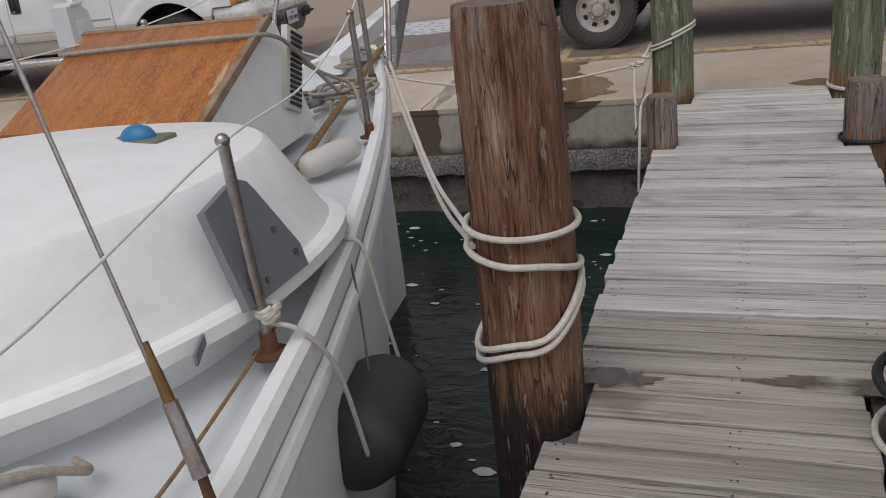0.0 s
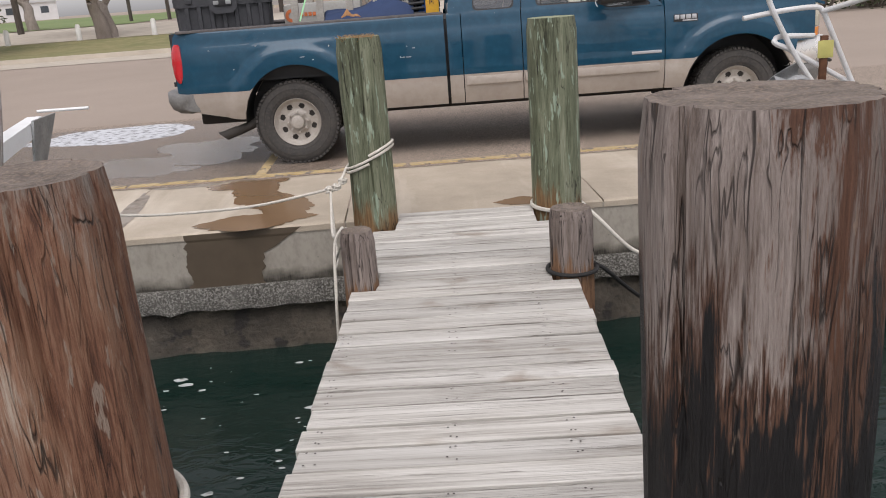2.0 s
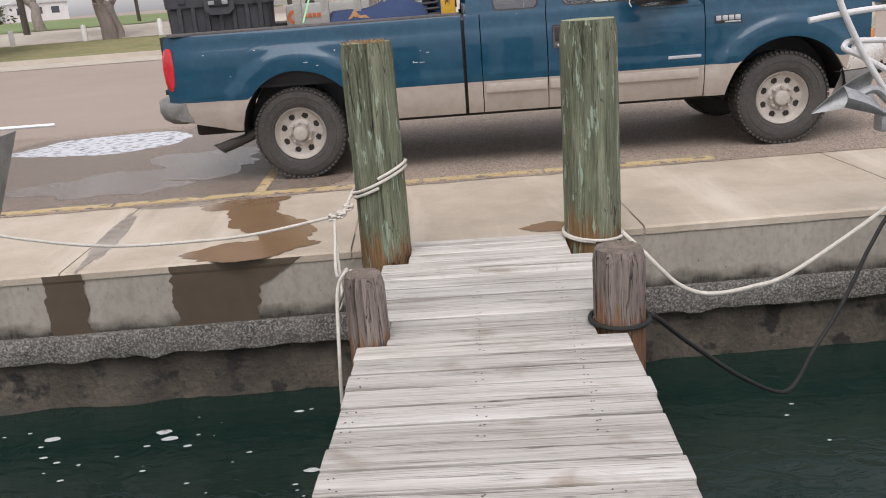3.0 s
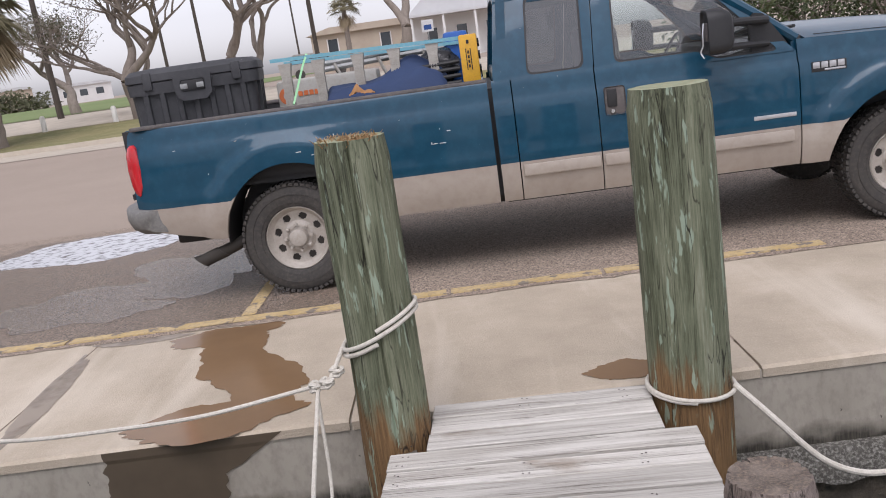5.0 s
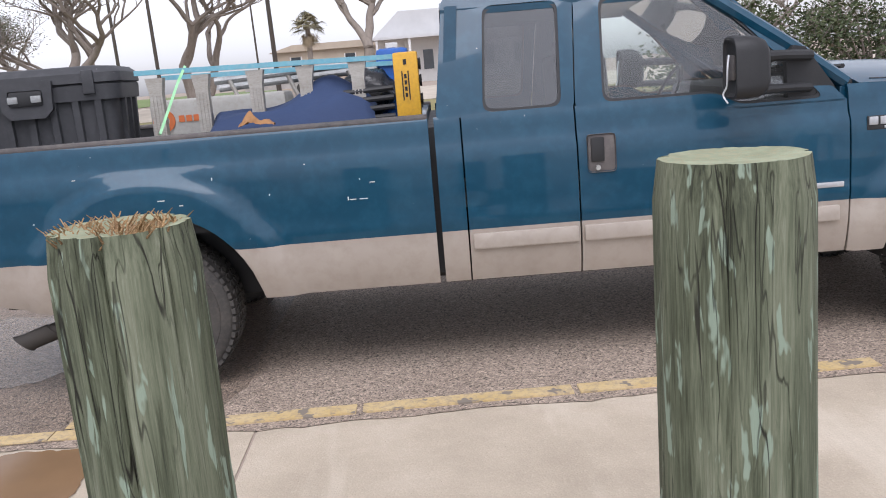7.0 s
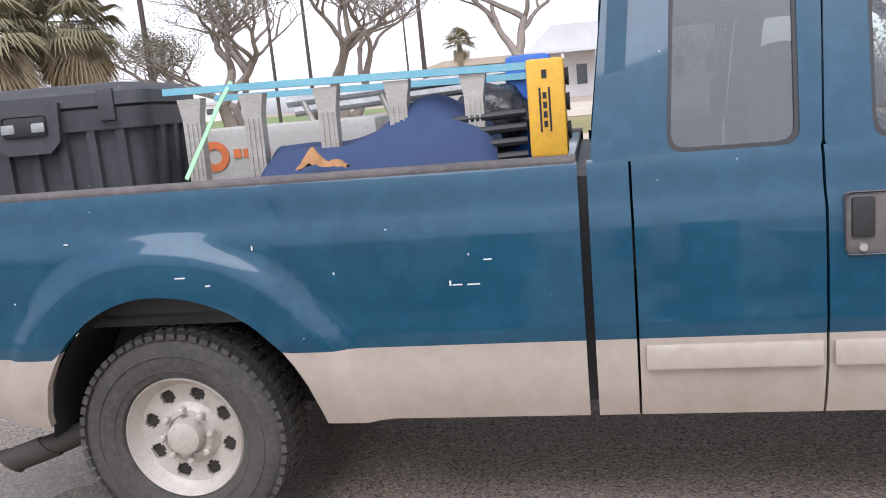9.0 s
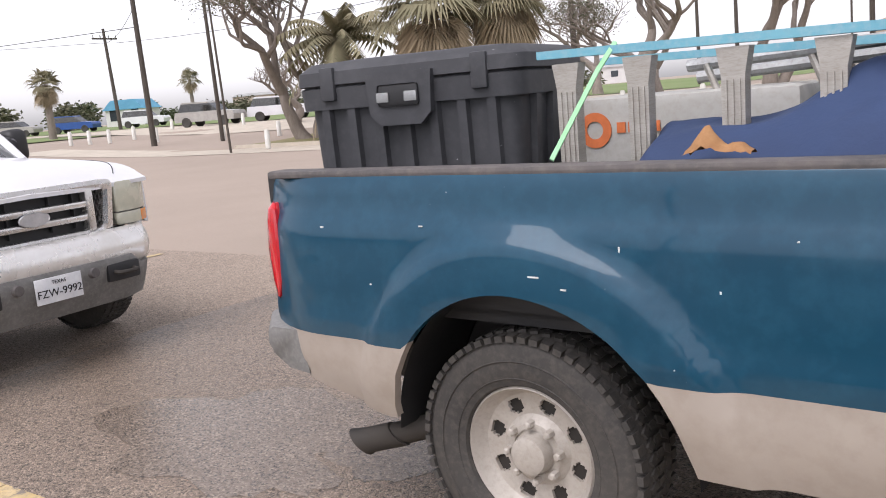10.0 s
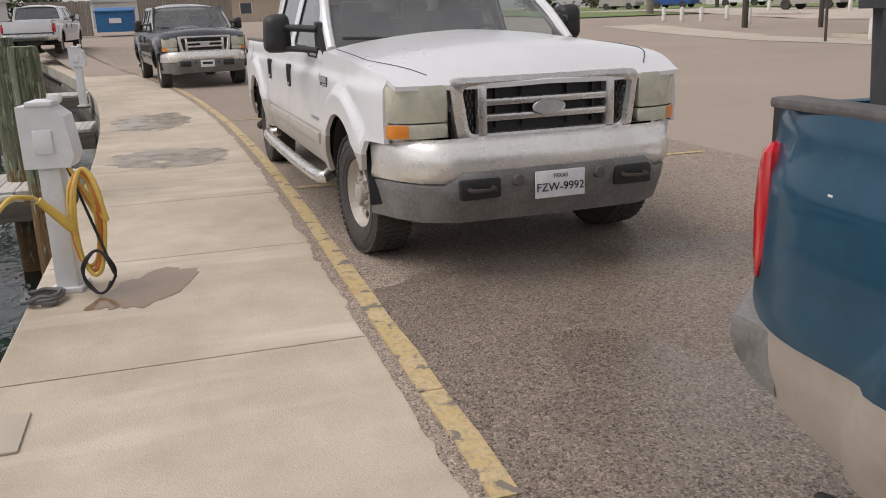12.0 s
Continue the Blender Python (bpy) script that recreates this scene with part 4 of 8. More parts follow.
            lathe(bm, [(0.001, 0.011), (0.011, 0.011), (0.013, 0.0)], 14, pose(hx - 0.02, 0, 0.957, 90 if s < 0 else -90, 0, 0))
            part("lock", bm, M_CHROME, h).location = (0, s * 0.006, 0)
        # towing mirror
        mx, my = fender_seam - 0.53, s * 1.17
        head = bmesh.new()
        loft(head, [[Vector((mx + dx, my + q[0] * k, 1.367 + q[1] * k)) for q in rounded([(-0.1, -0.14), (0.1, -0.14), (0.092, 0.14), (-0.085, 0.125)], 0.06, 5)] for dx, k in ((-0.07, 0.8), (-0.085, 0.9), (-0.082, 0.97), (-0.03, 1.0), (0.02, 0.97), (0.055, 0.85), (0.075, 0.6), (0.08, 0.25))])
        bmesh.ops.recalc_face_normals(head, faces=head.faces[:])
        mir = part("mirror", head, M_BLACK, T, "black towing mirror", smooth=45)
        if cab == "extended":
            part("mirror_motor", boxed(mx - 0.088, mx - 0.068, my - 0.045, my + 0.045, 1.31, 1.42, 0.012), M_TRIM, mir, "bare mirror motor without its glass")
            part("loose_wire", tubed([(mx - 0.09, my - 0.01, 1.42), (mx - 0.105, my - 0.035, 1.36), (mx - 0.1, my - 0.01, 1.29), (mx - 0.11, my + 0.012, 1.25), (mx - 0.1, my - 0.02, 1.215)], 0.004, 6, 4), M_PLATE, mir, "loose pale wires")
        else:
            part("mirror_glass", boxed(mx - 0.09, mx - 0.084, my - 0.07, my + 0.07, 1.26, 1.48, 0.0), M_CHROME, mir, smooth=0)
        for dz, r in ((1.255, 0.022), (1.40, 0.026)):
            part("mirror_arm", tubed([(mx + 0.0, my - s * 0.03, dz), (mx + 0.17, s * 1.06, dz), (mx + 0.36, s * 0.945, dz - 0.01)], r, 10, 4), M_BLACK, mir)
        sail = prism(bmesh.new(), [(mx + 0.26, 1.19), (mx + 0.50, 1.19), (mx + 0.47, 1.25), (mx + 0.34, 1.43), (mx + 0.29, 1.44), (mx + 0.25, 1.40)], s * 0.925 - 0.022, s * 0.925 + 0.022)
        part("mirror_base", sail, M_BLACK, mir)
        # lamps
        bm = bmesh.new()
        loft(bm, [[Vector((x, s * y, z)) for x, y in rounded([(-1.068 + a, 0.83), (-0.955 - b, 0.83), (-0.955 - b, 0.966 - c), (-1.01, 0.956 - c), (-1.068 + a, 0.912 - c)], 0.025, 3)]
                  for z, a, b, c in ((0.80, 0.035, 0.055, 0.03), (0.815, 0.02, 0.035, 0.012), (0.87, 0.006, 0.012, 0.004), (0.98, 0.0, 0.0, 0.0), (1.08, 0.006, 0.004, 0.004), (1.13, 0.02, 0.012, 0.012), (1.15, 0.035, 0.03, 0.035))])
        bmesh.ops.recalc_face_normals(bm, faces=bm.faces[:])
        part("tail_light", bm, M_REDLENS, T, "red tail lamp")
        corner = [(front + 0.045, 0.59), (front + 0.036, 0.72), (front + 0.005, 0.815), (front - 0.05, 0.885), (front - 0.10, 0.915), (front - 0.12, 0.90), (front - 0.12, 0.59)]
        hl = part("headlight", lamp_block(corner, s, 0.902, 1.10), M_LENS, T, "yellowed headlamp")
        part("lower_lens", lamp_block([(x - 0.004, y) for x, y in corner], s, 0.815, 0.893), M_LENS, hl)
        part("indicator", lamp_block([(front + 0.012, 0.80), (front - 0.046, 0.886), (front - 0.095, 0.917), (front - 0.11, 0.90), (front - 0.06, 0.80)], s, 0.818, 0.891), M_AMBER, hl, "amber indicator lens")
    # bed
    part("bed_floor", boxed(-1.08, bed_front - 0.02, -0.88, 0.88, 0.78, 0.82), M_BLACK, T)
    part("bed_wall", boxed(bed_front - 0.05, bed_front - 0.01, -0.93, 0.93, 0.80, 1.245, 0.01), paint, T)
    # added black filler that stands for the darkness in the bed-to-cab gap
    part("bed_gap_shield", boxed(bed_front - 0.008, bed_front + 0.05, -0.93, 0.93, 0.50, 1.2), M_BLACK, T)
    part("tailgate", boxed(-1.06, -1.01, -0.86, 0.86, 0.72, 1.235, 0.015), paint, T)
    for s in (-1, 1):
        part("inner_wall", boxed(-1.06, bed_front - 0.05, s * 0.87 - 0.01, s * 0.87 + 0.01, 0.80, 1.24), M_BLACK, T)
        part("bed_rail", boxed(-0.985, bed_front, s * 0.9 - 0.05, s * 0.9 + 0.04, 1.236, 1.262, 0.011), M_TRIM, T, "scuffed dark rail cap")
    # roof, glass and pillars
    top = 1.80
    rows = []
    back = bed_front + 0.07
    for i in range(9):
        u = i / 8
        x = back + 0.03 + (rake_top - back - 0.03) * u
        rise = 0.075 * math.sin(math.pi * min(max(u * 0.9 + 0.08, 0), 1)) + 0.0
        rows.append([Vector((x, 0.79 * v, 1.735 + (0.05 + rise) * (1 - abs(v) ** 3.2))) for v in [-1 + 2 * j / 14 for j in range(15)]])
    bm = bmesh.new()
    loft(bm, rows, closed=False)
    bmesh.ops.recalc_face_normals(bm, faces=bm.faces[:])
    g = bmesh.ops.extrude_face_region(bm, geom=bm.faces[:])
    for v in g["geom"]:
        if isinstance(v, bmesh.types.BMVert):
            v.co.z -= 0.03
    bmesh.ops.recalc_face_normals(bm, faces=bm.faces[:])
    part("roof", bm, paint, T, smooth=50)
    cowl = fender_seam + 0.0
    for s in (-1, 1):
        part("windscreen_pillar", tubed([(cowl + 0.02, s * 0.895, 1.25), (cowl - 0.27, s * 0.86, 1.47), (rake_top + 0.0, s * 0.77, 1.76)], 0.035, 8, 5), paint, T)
        bm = bmesh.new()
        loft(bm, [[(back, s * 0.93, 1.24), (back + 0.06, s * 0.93, 1.24), (back + 0.06, s * 0.85, 1.24), (back, s * 0.85, 1.24)], [(back + 0.05, s * 0.80, 1.75), (back + 0.11, s * 0.80, 1.75), (back + 0.11, s * 0.72, 1.75), (back + 0.05, s * 0.72, 1.75)]])
        bmesh.ops.recalc_face_normals(bm, faces=bm.faces[:])
        part("rear_pillar", bm, paint, T)
    bm = bmesh.new()
    rows = []
    for i in range(7):
        u = i / 6
        rows.append([Vector((cowl + 0.03 + (rake_top - cowl - 0.04) * u + 0.10 * (1 - v * v) * (1 - 0.4 * u), v * (0.87 - 0.11 * u), 1.26 + 0.50 * u + 0.03 * (1 - v * v))) for v in [-1 + 2 * j / 12 for j in range(13)]])
    loft(bm, rows, closed=False)
    part("windscreen", bm, M_WINDSCREEN, T)
    bm = bmesh.new()
    bm.faces.new([bm.verts.new(p) for p in ((back + 0.03, -0.82, 1.3), (back + 0.03, 0.82, 1.3), (back + 0.07, 0.72, 1.72), (back + 0.07, -0.72, 1.72))])
    part("rear_window", bm, M_GLASSDARK, T)
    part("cab_back", boxed(back - 0.015, back + 0.02, -0.93, 0.93, 0.46, 1.31, 0.02), paint, T)
    for s in (-1, 1):
        w = part("wiper", tubed([(cowl + 0.10, s * 0.05 + 0.30, 1.285), (cowl + 0.07, s * 0.05 - 0.05, 1.31), (cowl + 0.04, s * 0.05 - 0.42, 1.325)], 0.012, 6, 3), M_BLACK, T)
        w.location = (0, 0.35 * s, 0)
    part("cowl", boxed(cowl - 0.02, cowl + 0.17, -0.88, 0.88, 1.20, 1.262, 0.02), M_BLACK, T)
    # hood with a raised middle
    bm = bmesh.new()
    rows = []
    rim = lambda x: (side_w(hood_edge(x)) + nose(x, 1.2), hood_edge(x))
    crown = lambda u, v: (0.095 - 0.03 * u - 0.045 * max(0, (u - 0.8) / 0.2) ** 2) * (1 - abs(v) ** 2.4) + 0.012 * max(0, 1 - abs(v) / 0.45)
    seams = {-1: [], 1: []}
    for i in range(19):
        u = i / 18
        x = cowl + 0.06 + (front + 0.015 - cowl - 0.06) * u
        w, z = rim(min(x, front))
        rows.append([Vector((x + (0.05 * (1 - v * v) if i == 18 else 0.03 * (1 - v * v) * u * u), v * w, z + 0.003 + crown(u, v) - (0.035 * (1 - v * v) if i == 18 else 0))) for v in [-1 + 2 * j / 32 for j in range(33)]])
        if 0 < i < 18:
            for s in (-1, 1):
                v = s * (0.93 - 0.22 * max(0, (u - 0.55) / 0.45) ** 2)
                seams[s].append((x + 0.03 * (1 - v * v) * u * u, v * w, z + 0.0035 + crown(u, v)))
    loft(bm, rows, closed=False)
    g = bmesh.ops.extrude_face_region(bm, geom=bm.faces[:])
    for v in g["geom"]:
        if isinstance(v, bmesh.types.BMVert):
            v.co.z -= 0.025
    bmesh.ops.recalc_face_normals(bm, faces=bm.faces[:])
    hood = part("hood", bm, paint, T, smooth=50)
    for s in (-1, 1):
        part("hood_seam", tubed(seams[s], 0.0035, 5, 2), M_BLACK, hood)
    # nose panel and inner fenders under the hood
    bm = bmesh.new()
    loft(bm, [[(x, -w, zb), (x, w, zb), (x, w, zt), (x, -w, zt)] for x, w, zb, zt in ((fender_seam - 0.02, 0.925, 1.0, 1.235), (hub_f + 0.2, 0.92, 0.95, 1.20), (front - 0.12, 0.88, 0.80, 1.125), (front - 0.065, 0.85, 0.80, 1.10))])
    bmesh.ops.recalc_face_normals(bm, faces=bm.faces[:])
    part("nose_panel", bm, paint, T)
    # face: grille, bumper
    gx = front + 0.06
    grille = part("grille", ring_front(gx, [(-0.535, 0.765), (0.535, 0.765), (0.585, 1.13), (-0.585, 1.13)], [(-0.47, 0.82), (0.47, 0.82), (0.51, 1.075), (-0.51, 1.075)], 0.10), M_CHROME, T, "silver grille surround")
    part("grille_mesh", boxed(gx - 0.11, gx - 0.07, -0.56, 0.56, 0.79, 1.10), M_BLACK, grille)
    for z in (0.905, 0.99):
        part("grille_bar", boxed(gx - 0.07, gx - 0.008, -0.40, 0.40, z - 0.019, z + 0.019, 0.010), M_CHROME, grille)
    for y in (-0.42, -0.30, -0.14, 0.14, 0.30, 0.42):
        part("grille_rib", boxed(gx - 0.075, gx - 0.035, y - 0.006, y + 0.006, 0.845, 1.085), M_BLACK, grille)
    for s in (-1, 1):
        part("grille_post", boxed(gx - 0.07, gx - 0.002, s * 0.395 - 0.028, s * 0.395 + 0.028, 0.81, 1.085, 0.012), M_CHROME, grille)
        for r in range(7):
            for c in range(3):
                part("mesh_cell", boxed(gx - 0.07, gx - 0.05, s * (0.437 + 0.024 * c + 0.012 * (r % 2)) - 0.003, s * (0.437 + 0.024 * c + 0.012 * (r % 2)) + 0.003, 0.835 + 0.034 * r, 0.862 + 0.034 * r), M_TRIM, grille, smooth=0)
    bm = bmesh.new()
    lathe(bm, [(0.001, 0.014), (0.05, 0.012), (0.056, 0.0), (0.05, -0.01)], 28, pose(gx + 0.0, 0, 0.948, 90, 0, 90) @ Matrix.Diagonal((1.75, 0.75, 1, 1)))
    badge = part("oval_badge", bm, M_OVALBLUE, grille, "dark blue oval badge")
    bm = bmesh.new()
    lathe(bm, [(0.053, 0.013), (0.055, 0.016), (0.058, 0.012), (0.058, 0.0)], 28, pose(gx + 0.002, 0, 0.948, 90, 0, 90) @ Matrix.Diagonal((1.75, 0.75, 1, 1)))
    part("badge_rim", bm, M_SILVER, badge, "silver rim")
    bm = bmesh.new()
    rows = []
    for v in [-1 + 2 * j / 20 for j in range(21)]:
        sweep = -0.42 * max(0, (abs(v) - 0.72) / 0.28) ** 1.7 - 0.05 * v * v
        rows.append([Vector((front + 0.17 + sweep + dx, v * 0.95, z)) for dx, z in ((-0.09, 0.808), (-0.045, 0.80), (-0.015, 0.778), (0.01, 0.73), (0.018, 0.675), (0.005, 0.615), (-0.03, 0.575), (-0.10, 0.57))])
    loft(bm, rows, closed=False)
    part("front_bumper", bm, M_BUMPER, T, "pitted chrome front bumper", smooth=50)
    bm = bmesh.new()
    rows = []
    for v in [-1 + 2 * j / 20 for j in range(21)]:
        sweep = -0.42 * max(0, (abs(v) - 0.72) / 0.28) ** 1.7 - 0.05 * v * v
        mid = 0.03 if abs(v) < 0.7 else -0.01
        rows.append([Vector((front + 0.16 + sweep + dx + mid, v * 0.935, z)) for dx, z in ((-0.06, 0.645 if abs(v) < 0.7 else 0.57), (0.0, 0.635 if abs(v) < 0.7 else 0.565), (0.01, 0.60 if abs(v) < 0.7 else 0.56), (-0.01, 0.50), (-0.05, 0.41), (-0.09, 0.34), (-0.16, 0.33))])
    loft(bm, rows, closed=False)
    val = part("bumper_valance", bm, M_VALANCE, T, "scuffed dark grey lower bumper", smooth=50)
    for s in (-1, 1):
        part("tow_hook_recess", boxed(front + 0.16, front + 0.205, s * 0.47 - 0.12, s * 0.47 + 0.12, 0.485, 0.60, 0.02), M_BLACK, val)
        part("tow_hook", tubed([(front + 0.18, s * 0.47 - 0.07, 0.55), (front + 0.25, s * 0.47 - 0.06, 0.545), (front + 0.26, s * 0.47 + 0.05, 0.545), (front + 0.18, s * 0.47 + 0.07, 0.55)], 0.014, 8, 4), M_DARKMETAL, val)
        bm = bmesh.new()
        lathe(bm, [(0.001, 0.03), (0.03, 0.028), (0.036, 0.0)], 18, pose(front + 0.19, s * 0.25, 0.575, 90, 0, 90))
        part("plug", bm, M_TRIM, val)
    pl = part("licence_plate", boxed(front + 0.205, front + 0.213, -0.1525, 0.1525, 0.46, 0.612, 0.003), M_PLATE, T, "white licence plate with black characters")
    # rear bumper, exhaust, underbody
    bm = bmesh.new()
    rows = []
    for v in [-1 + 2 * j / 16 for j in range(17)]:
        sw = 0.15 * max(0, (abs(v) - 0.78) / 0.22) ** 1.6
        cut = 0.03 * max(0, (abs(v) - 0.8) / 0.2) ** 2
        rows.append([Vector((-1.20 + sw + dx, v * 0.975, z)) for dx, z in ((0.16, 0.735 - cut), (0.03, 0.735 - cut), (0.004, 0.72 - cut), (0.0, 0.64), (0.03, 0.57 + cut), (0.10, 0.53 + cut), (0.2, 0.52 + cut))])
    loft(bm, rows)
    bmesh.ops.recalc_face_normals(bm, faces=bm.faces[:])
    part("rear_bumper", bm, M_VALANCE if cab == "extended" else M_CHROME, T, smooth=50)
    bm = bmesh.new()
    pipe = smoothed([(0.1, -0.60, 0.46), (-0.30, -0.80, 0.43), (-0.46, -0.87, 0.375), (-0.69, -0.92, 0.305)], 5)
    for r_out, r_in in ((0.041, 0.036),):
        rows = [ring(p, (pipe[min(i + 1, len(pipe) - 1)] - pipe[max(i - 1, 0)]), r_out, 16) for i, p in enumerate(pipe)]
        rows[-1] = [q + Vector((-0.9 * (q.z - pipe[-1].z), 0, 0)) for q in rows[-1]]
        inner = [pipe[-1] + (q - pipe[-1]) * (r_in / r_out) for q in rows[-1]]
        loft(bm, rows + [inner, [q + Vector((0.16, 0.02, 0.05)) for q in inner]])
    bmesh.ops.recalc_face_normals(bm, faces=bm.faces[:])
    part("exhaust", bm, M_DARKMETAL, T, "dark slanting tailpipe")
    part("chassis", boxed(-1.0, front - 0.1, -0.45, 0.45, 0.36, 0.52, 0.03), M_DARKMETAL, T)
    part("chassis_floor", boxed(bed_front + 0.05, fender_seam, -0.90, 0.90, 0.44, 0.52), M_DARKMETAL, T)
    part("engine_bay", boxed(fender_seam, front - 0.12, -0.60, 0.60, 0.45, 0.98), M_BLACK, T)
    for x in (0.0, hub_f):
        bm = bmesh.new()
        rod(bm, (x, -0.8, 0.385), (x, 0.8, 0.385), 0.05, n=12)
        part("axle", bm, M_DARKMETAL, T)
    # cabin
    part("dashboard", boxed(fender_seam - 0.35, fender_seam + 0.02, -0.85, 0.85, 0.9, 1.26, 0.06), M_SEAT, T)
    for y in (-0.42, 0.42):
        for sx in ([door_seam + 0.12] if cab == "extended" else [door_seam + 0.12, rear_seam + 0.05]):
            st = part("seat", boxed(sx, sx + 0.17, y - 0.27, y + 0.27, 0.75, 1.38, 0.06, pose(0, 0, 0, 0, -3, 0)), M_SEAT, T)
            part("headrest", boxed(sx - 0.02, sx + 0.10, y - 0.13, y + 0.13, 1.40, 1.58, 0.04), M_SEAT, st)
    bm = bmesh.new()
    lathe(bm, [(0.185, -0.012), (0.2, 0.0), (0.185, 0.012), (0.172, 0.0)], 32, pose(fender_seam - 0.48, 0.42, 1.2, 0, -62, 0), closed=True)
    part("steering_wheel", bm, M_BLACK, T)
    for s, near in ((-1, True), (1, False)):
        put_wheel(T, 0.0, s * 0.825, near)
        put_wheel(T, hub_f, s * 0.825, near, steer)
    return T


def lamp_block(plan, s, z0, z1):
    """A lamp lens: a rounded plan outline (x, y) on side s, drawn in a little at its top and bottom."""
    pts = rounded(plan, 0.02, 3)
    cx, cy = sum(p[0] for p in pts) / len(pts), sum(p[1] for p in pts) / len(pts)
    bm = bmesh.new()
    loft(bm, [[Vector((cx + (x - cx) * k, s * (cy + (y - cy) * k), z)) for x, y in pts] for z, k in ((z0, 0.95), (z0 + 0.012, 0.995), (0.5 * (z0 + z1), 1.005), (z1 - 0.012, 0.995), (z1, 0.95))])
    bmesh.ops.recalc_face_normals(bm, faces=bm.faces[:])
    return bm


def ring_front(x, outer, inner, depth):
    bm = bmesh.new()
    o = rounded(outer, 0.06)
    i = rounded(inner, 0.04)
    a = [bm.verts.new((x - 0.012, y, z)) for y, z in o]
    b = [bm.verts.new((x, y * 0.985, z)) for y, z in [((p[0] + q[0]) / 2, (p[1] + q[1]) / 2) for p, q in zip(o, i)]]
    c = [bm.verts.new((x - 0.012, y, z)) for y, z in i]
    d = [bm.verts.new((x - depth, y, z)) for y, z in i]
    e = [bm.verts.new((x - depth, y, z)) for y, z in o]
    n = len(a)
    for p, q in ((a, b), (b, c), (c, d), (e, a)):
        for k in range(n):
            j = (k + 1) % n
            bm.faces.new([p[k], p[j], q[j], q[k]])
    bmesh.ops.recalc_face_normals(bm, faces=bm.faces[:])
    return bm


blue = pickup("teal and champagne pickup truck parked along the quay", (0.0, 3.165), -1.9, None, "extended", M_BLUE, M_TAN, 1.392, 1.545, 2.078, 3.345, 4.013,
              [([(1.43, 1.235), (2.078, 1.235), (2.12, 1.79), (1.50, 1.79)], [(1.652, 1.25), (2.02, 1.25), (2.045, 1.74), (1.69, 1.74)], M_GLASSDARK),
               ([(2.084, 1.235), (2.74, 1.235), (2.82, 1.172), (3.345, 1.172), (2.77, 1.79), (2.126, 1.79)], [(2.213, 1.252), (2.75, 1.252), (2.84, 1.192), (3.24, 1.192), (2.745, 1.735), (2.238, 1.735)], M_GLASS)])
white = pickup("dusty white crew-cab pickup truck parked along the quay", (-8.55, 2.725), 2.0, None, "crew", M_WHITE, M_BEIGE, 0.80, 0.93, 1.98, 3.29, 3.967,
               [([(0.88, 1.235), (2.02, 1.235), (2.02, 1.79), (0.95, 1.79)], [(1.10, 1.26), (1.92, 1.26), (1.91, 1.73), (1.16, 1.73)], M_GLASSDARK),
                ([(1.986, 1.235), (2.64, 1.235), (2.72, 1.172), (3.29, 1.172), (2.66, 1.79), (2.03, 1.79)], [(2.08, 1.252), (2.65, 1.252), (2.74, 1.192), (3.16, 1.192), (2.64, 1.735), (2.11, 1.735)], M_GLASS)], steer=6, rake_top=2.58)
plate_face = Matrix.Translation((4.747 + 0.216, 0, 0.53)) @ Matrix.Rotation(radians(90), 4, "Z") @ Matrix.Rotation(radians(90), 4, "X")
lettering("FZW-9992", 0.066, 0.001, plate_face @ pose(0, -0.012, 0), M_INK, white)
lettering("TEXAS", 0.032, 0.001, plate_face @ pose(0, 0.05, 0), M_INK, white)
# badges as plain bars
for tr, bx in ((blue, 3.528), (white, 3.47)):
    b = part("badge", boxed(bx - 0.108, bx + 0.108, -0.003, 0.003, 1.028, 1.092, 0.003), M_BLACK, tr, "dark badge with silver raised bars")
    b.location = (0, -0.998, 0)
    for k in range(4):
        part("badge_bar", boxed(bx - 0.10 + 0.051 * k, bx - 0.058 + 0.051 * k, -0.004, 0.004, 1.05, 1.088, 0.004), M_SILVER, b, "silver raised bar").location = (0, -0.003, 0)
    part("badge_bar", boxed(bx - 0.03, bx + 0.1, -0.004, 0.004, 1.032, 1.044, 0.003), M_SILVER, b, "silver raised bar").location = (0, -0.003, 0)
    b = part("badge", boxed(bx - 0.48, bx - 0.215, -0.004, 0.004, 0.775, 0.80, 0.003), M_SILVER, tr, "silver badge bar")
    b.location = (0, -1.006, 0)
part("running_board", tubed([(0.75, -0.93, 0.40), (0.85, -1.04, 0.385), (3.15, -1.04, 0.385), (3.28, -0.93, 0.42)], 0.045, 12, 5), M_CHROME, white, "chrome tubular side step")
# scratches and chips on the teal bed side
M_CHIP = mat("bare_primer_chip", (0.68, 0.68, 0.66), None, 40, 0.6)
for sx0, sx1, sz0, sz1 in ((0.990, 0.996, 0.898, 0.915), (1.0, 1.03, 0.899, 0.903), (1.045, 1.085, 0.8985, 0.9025), (0.11, 0.145, 0.967, 0.972), (0.21, 0.228, 0.938, 0.943), (0.363, 0.368, 1.04, 1.055), (-0.705, -0.69, 1.078, 1.083), (-0.29, -0.275, 1.09, 1.094), (1.10, 1.125, 0.973, 0.977), (1.053, 1.057, 0.99, 0.997), (0.624, 0.629, 0.95, 0.958), (0.8, 0.806, 1.08, 1.084), (-0.5, -0.492, 0.9, 0.905), (0.45, 0.454, 0.84, 0.85)):
    w = side_w((sz0 + sz1) / 2) + (0.034 if sx0 < 0.3 and sx0 > -0.4 and sz1 < 1.06 else 0.0)
    part("paint_chip", boxed(sx0, sx1, -w - 0.0008, -w + 0.006, sz0, sz1, 0.0008, seg=1), M_CHIP, blue, smooth=0)

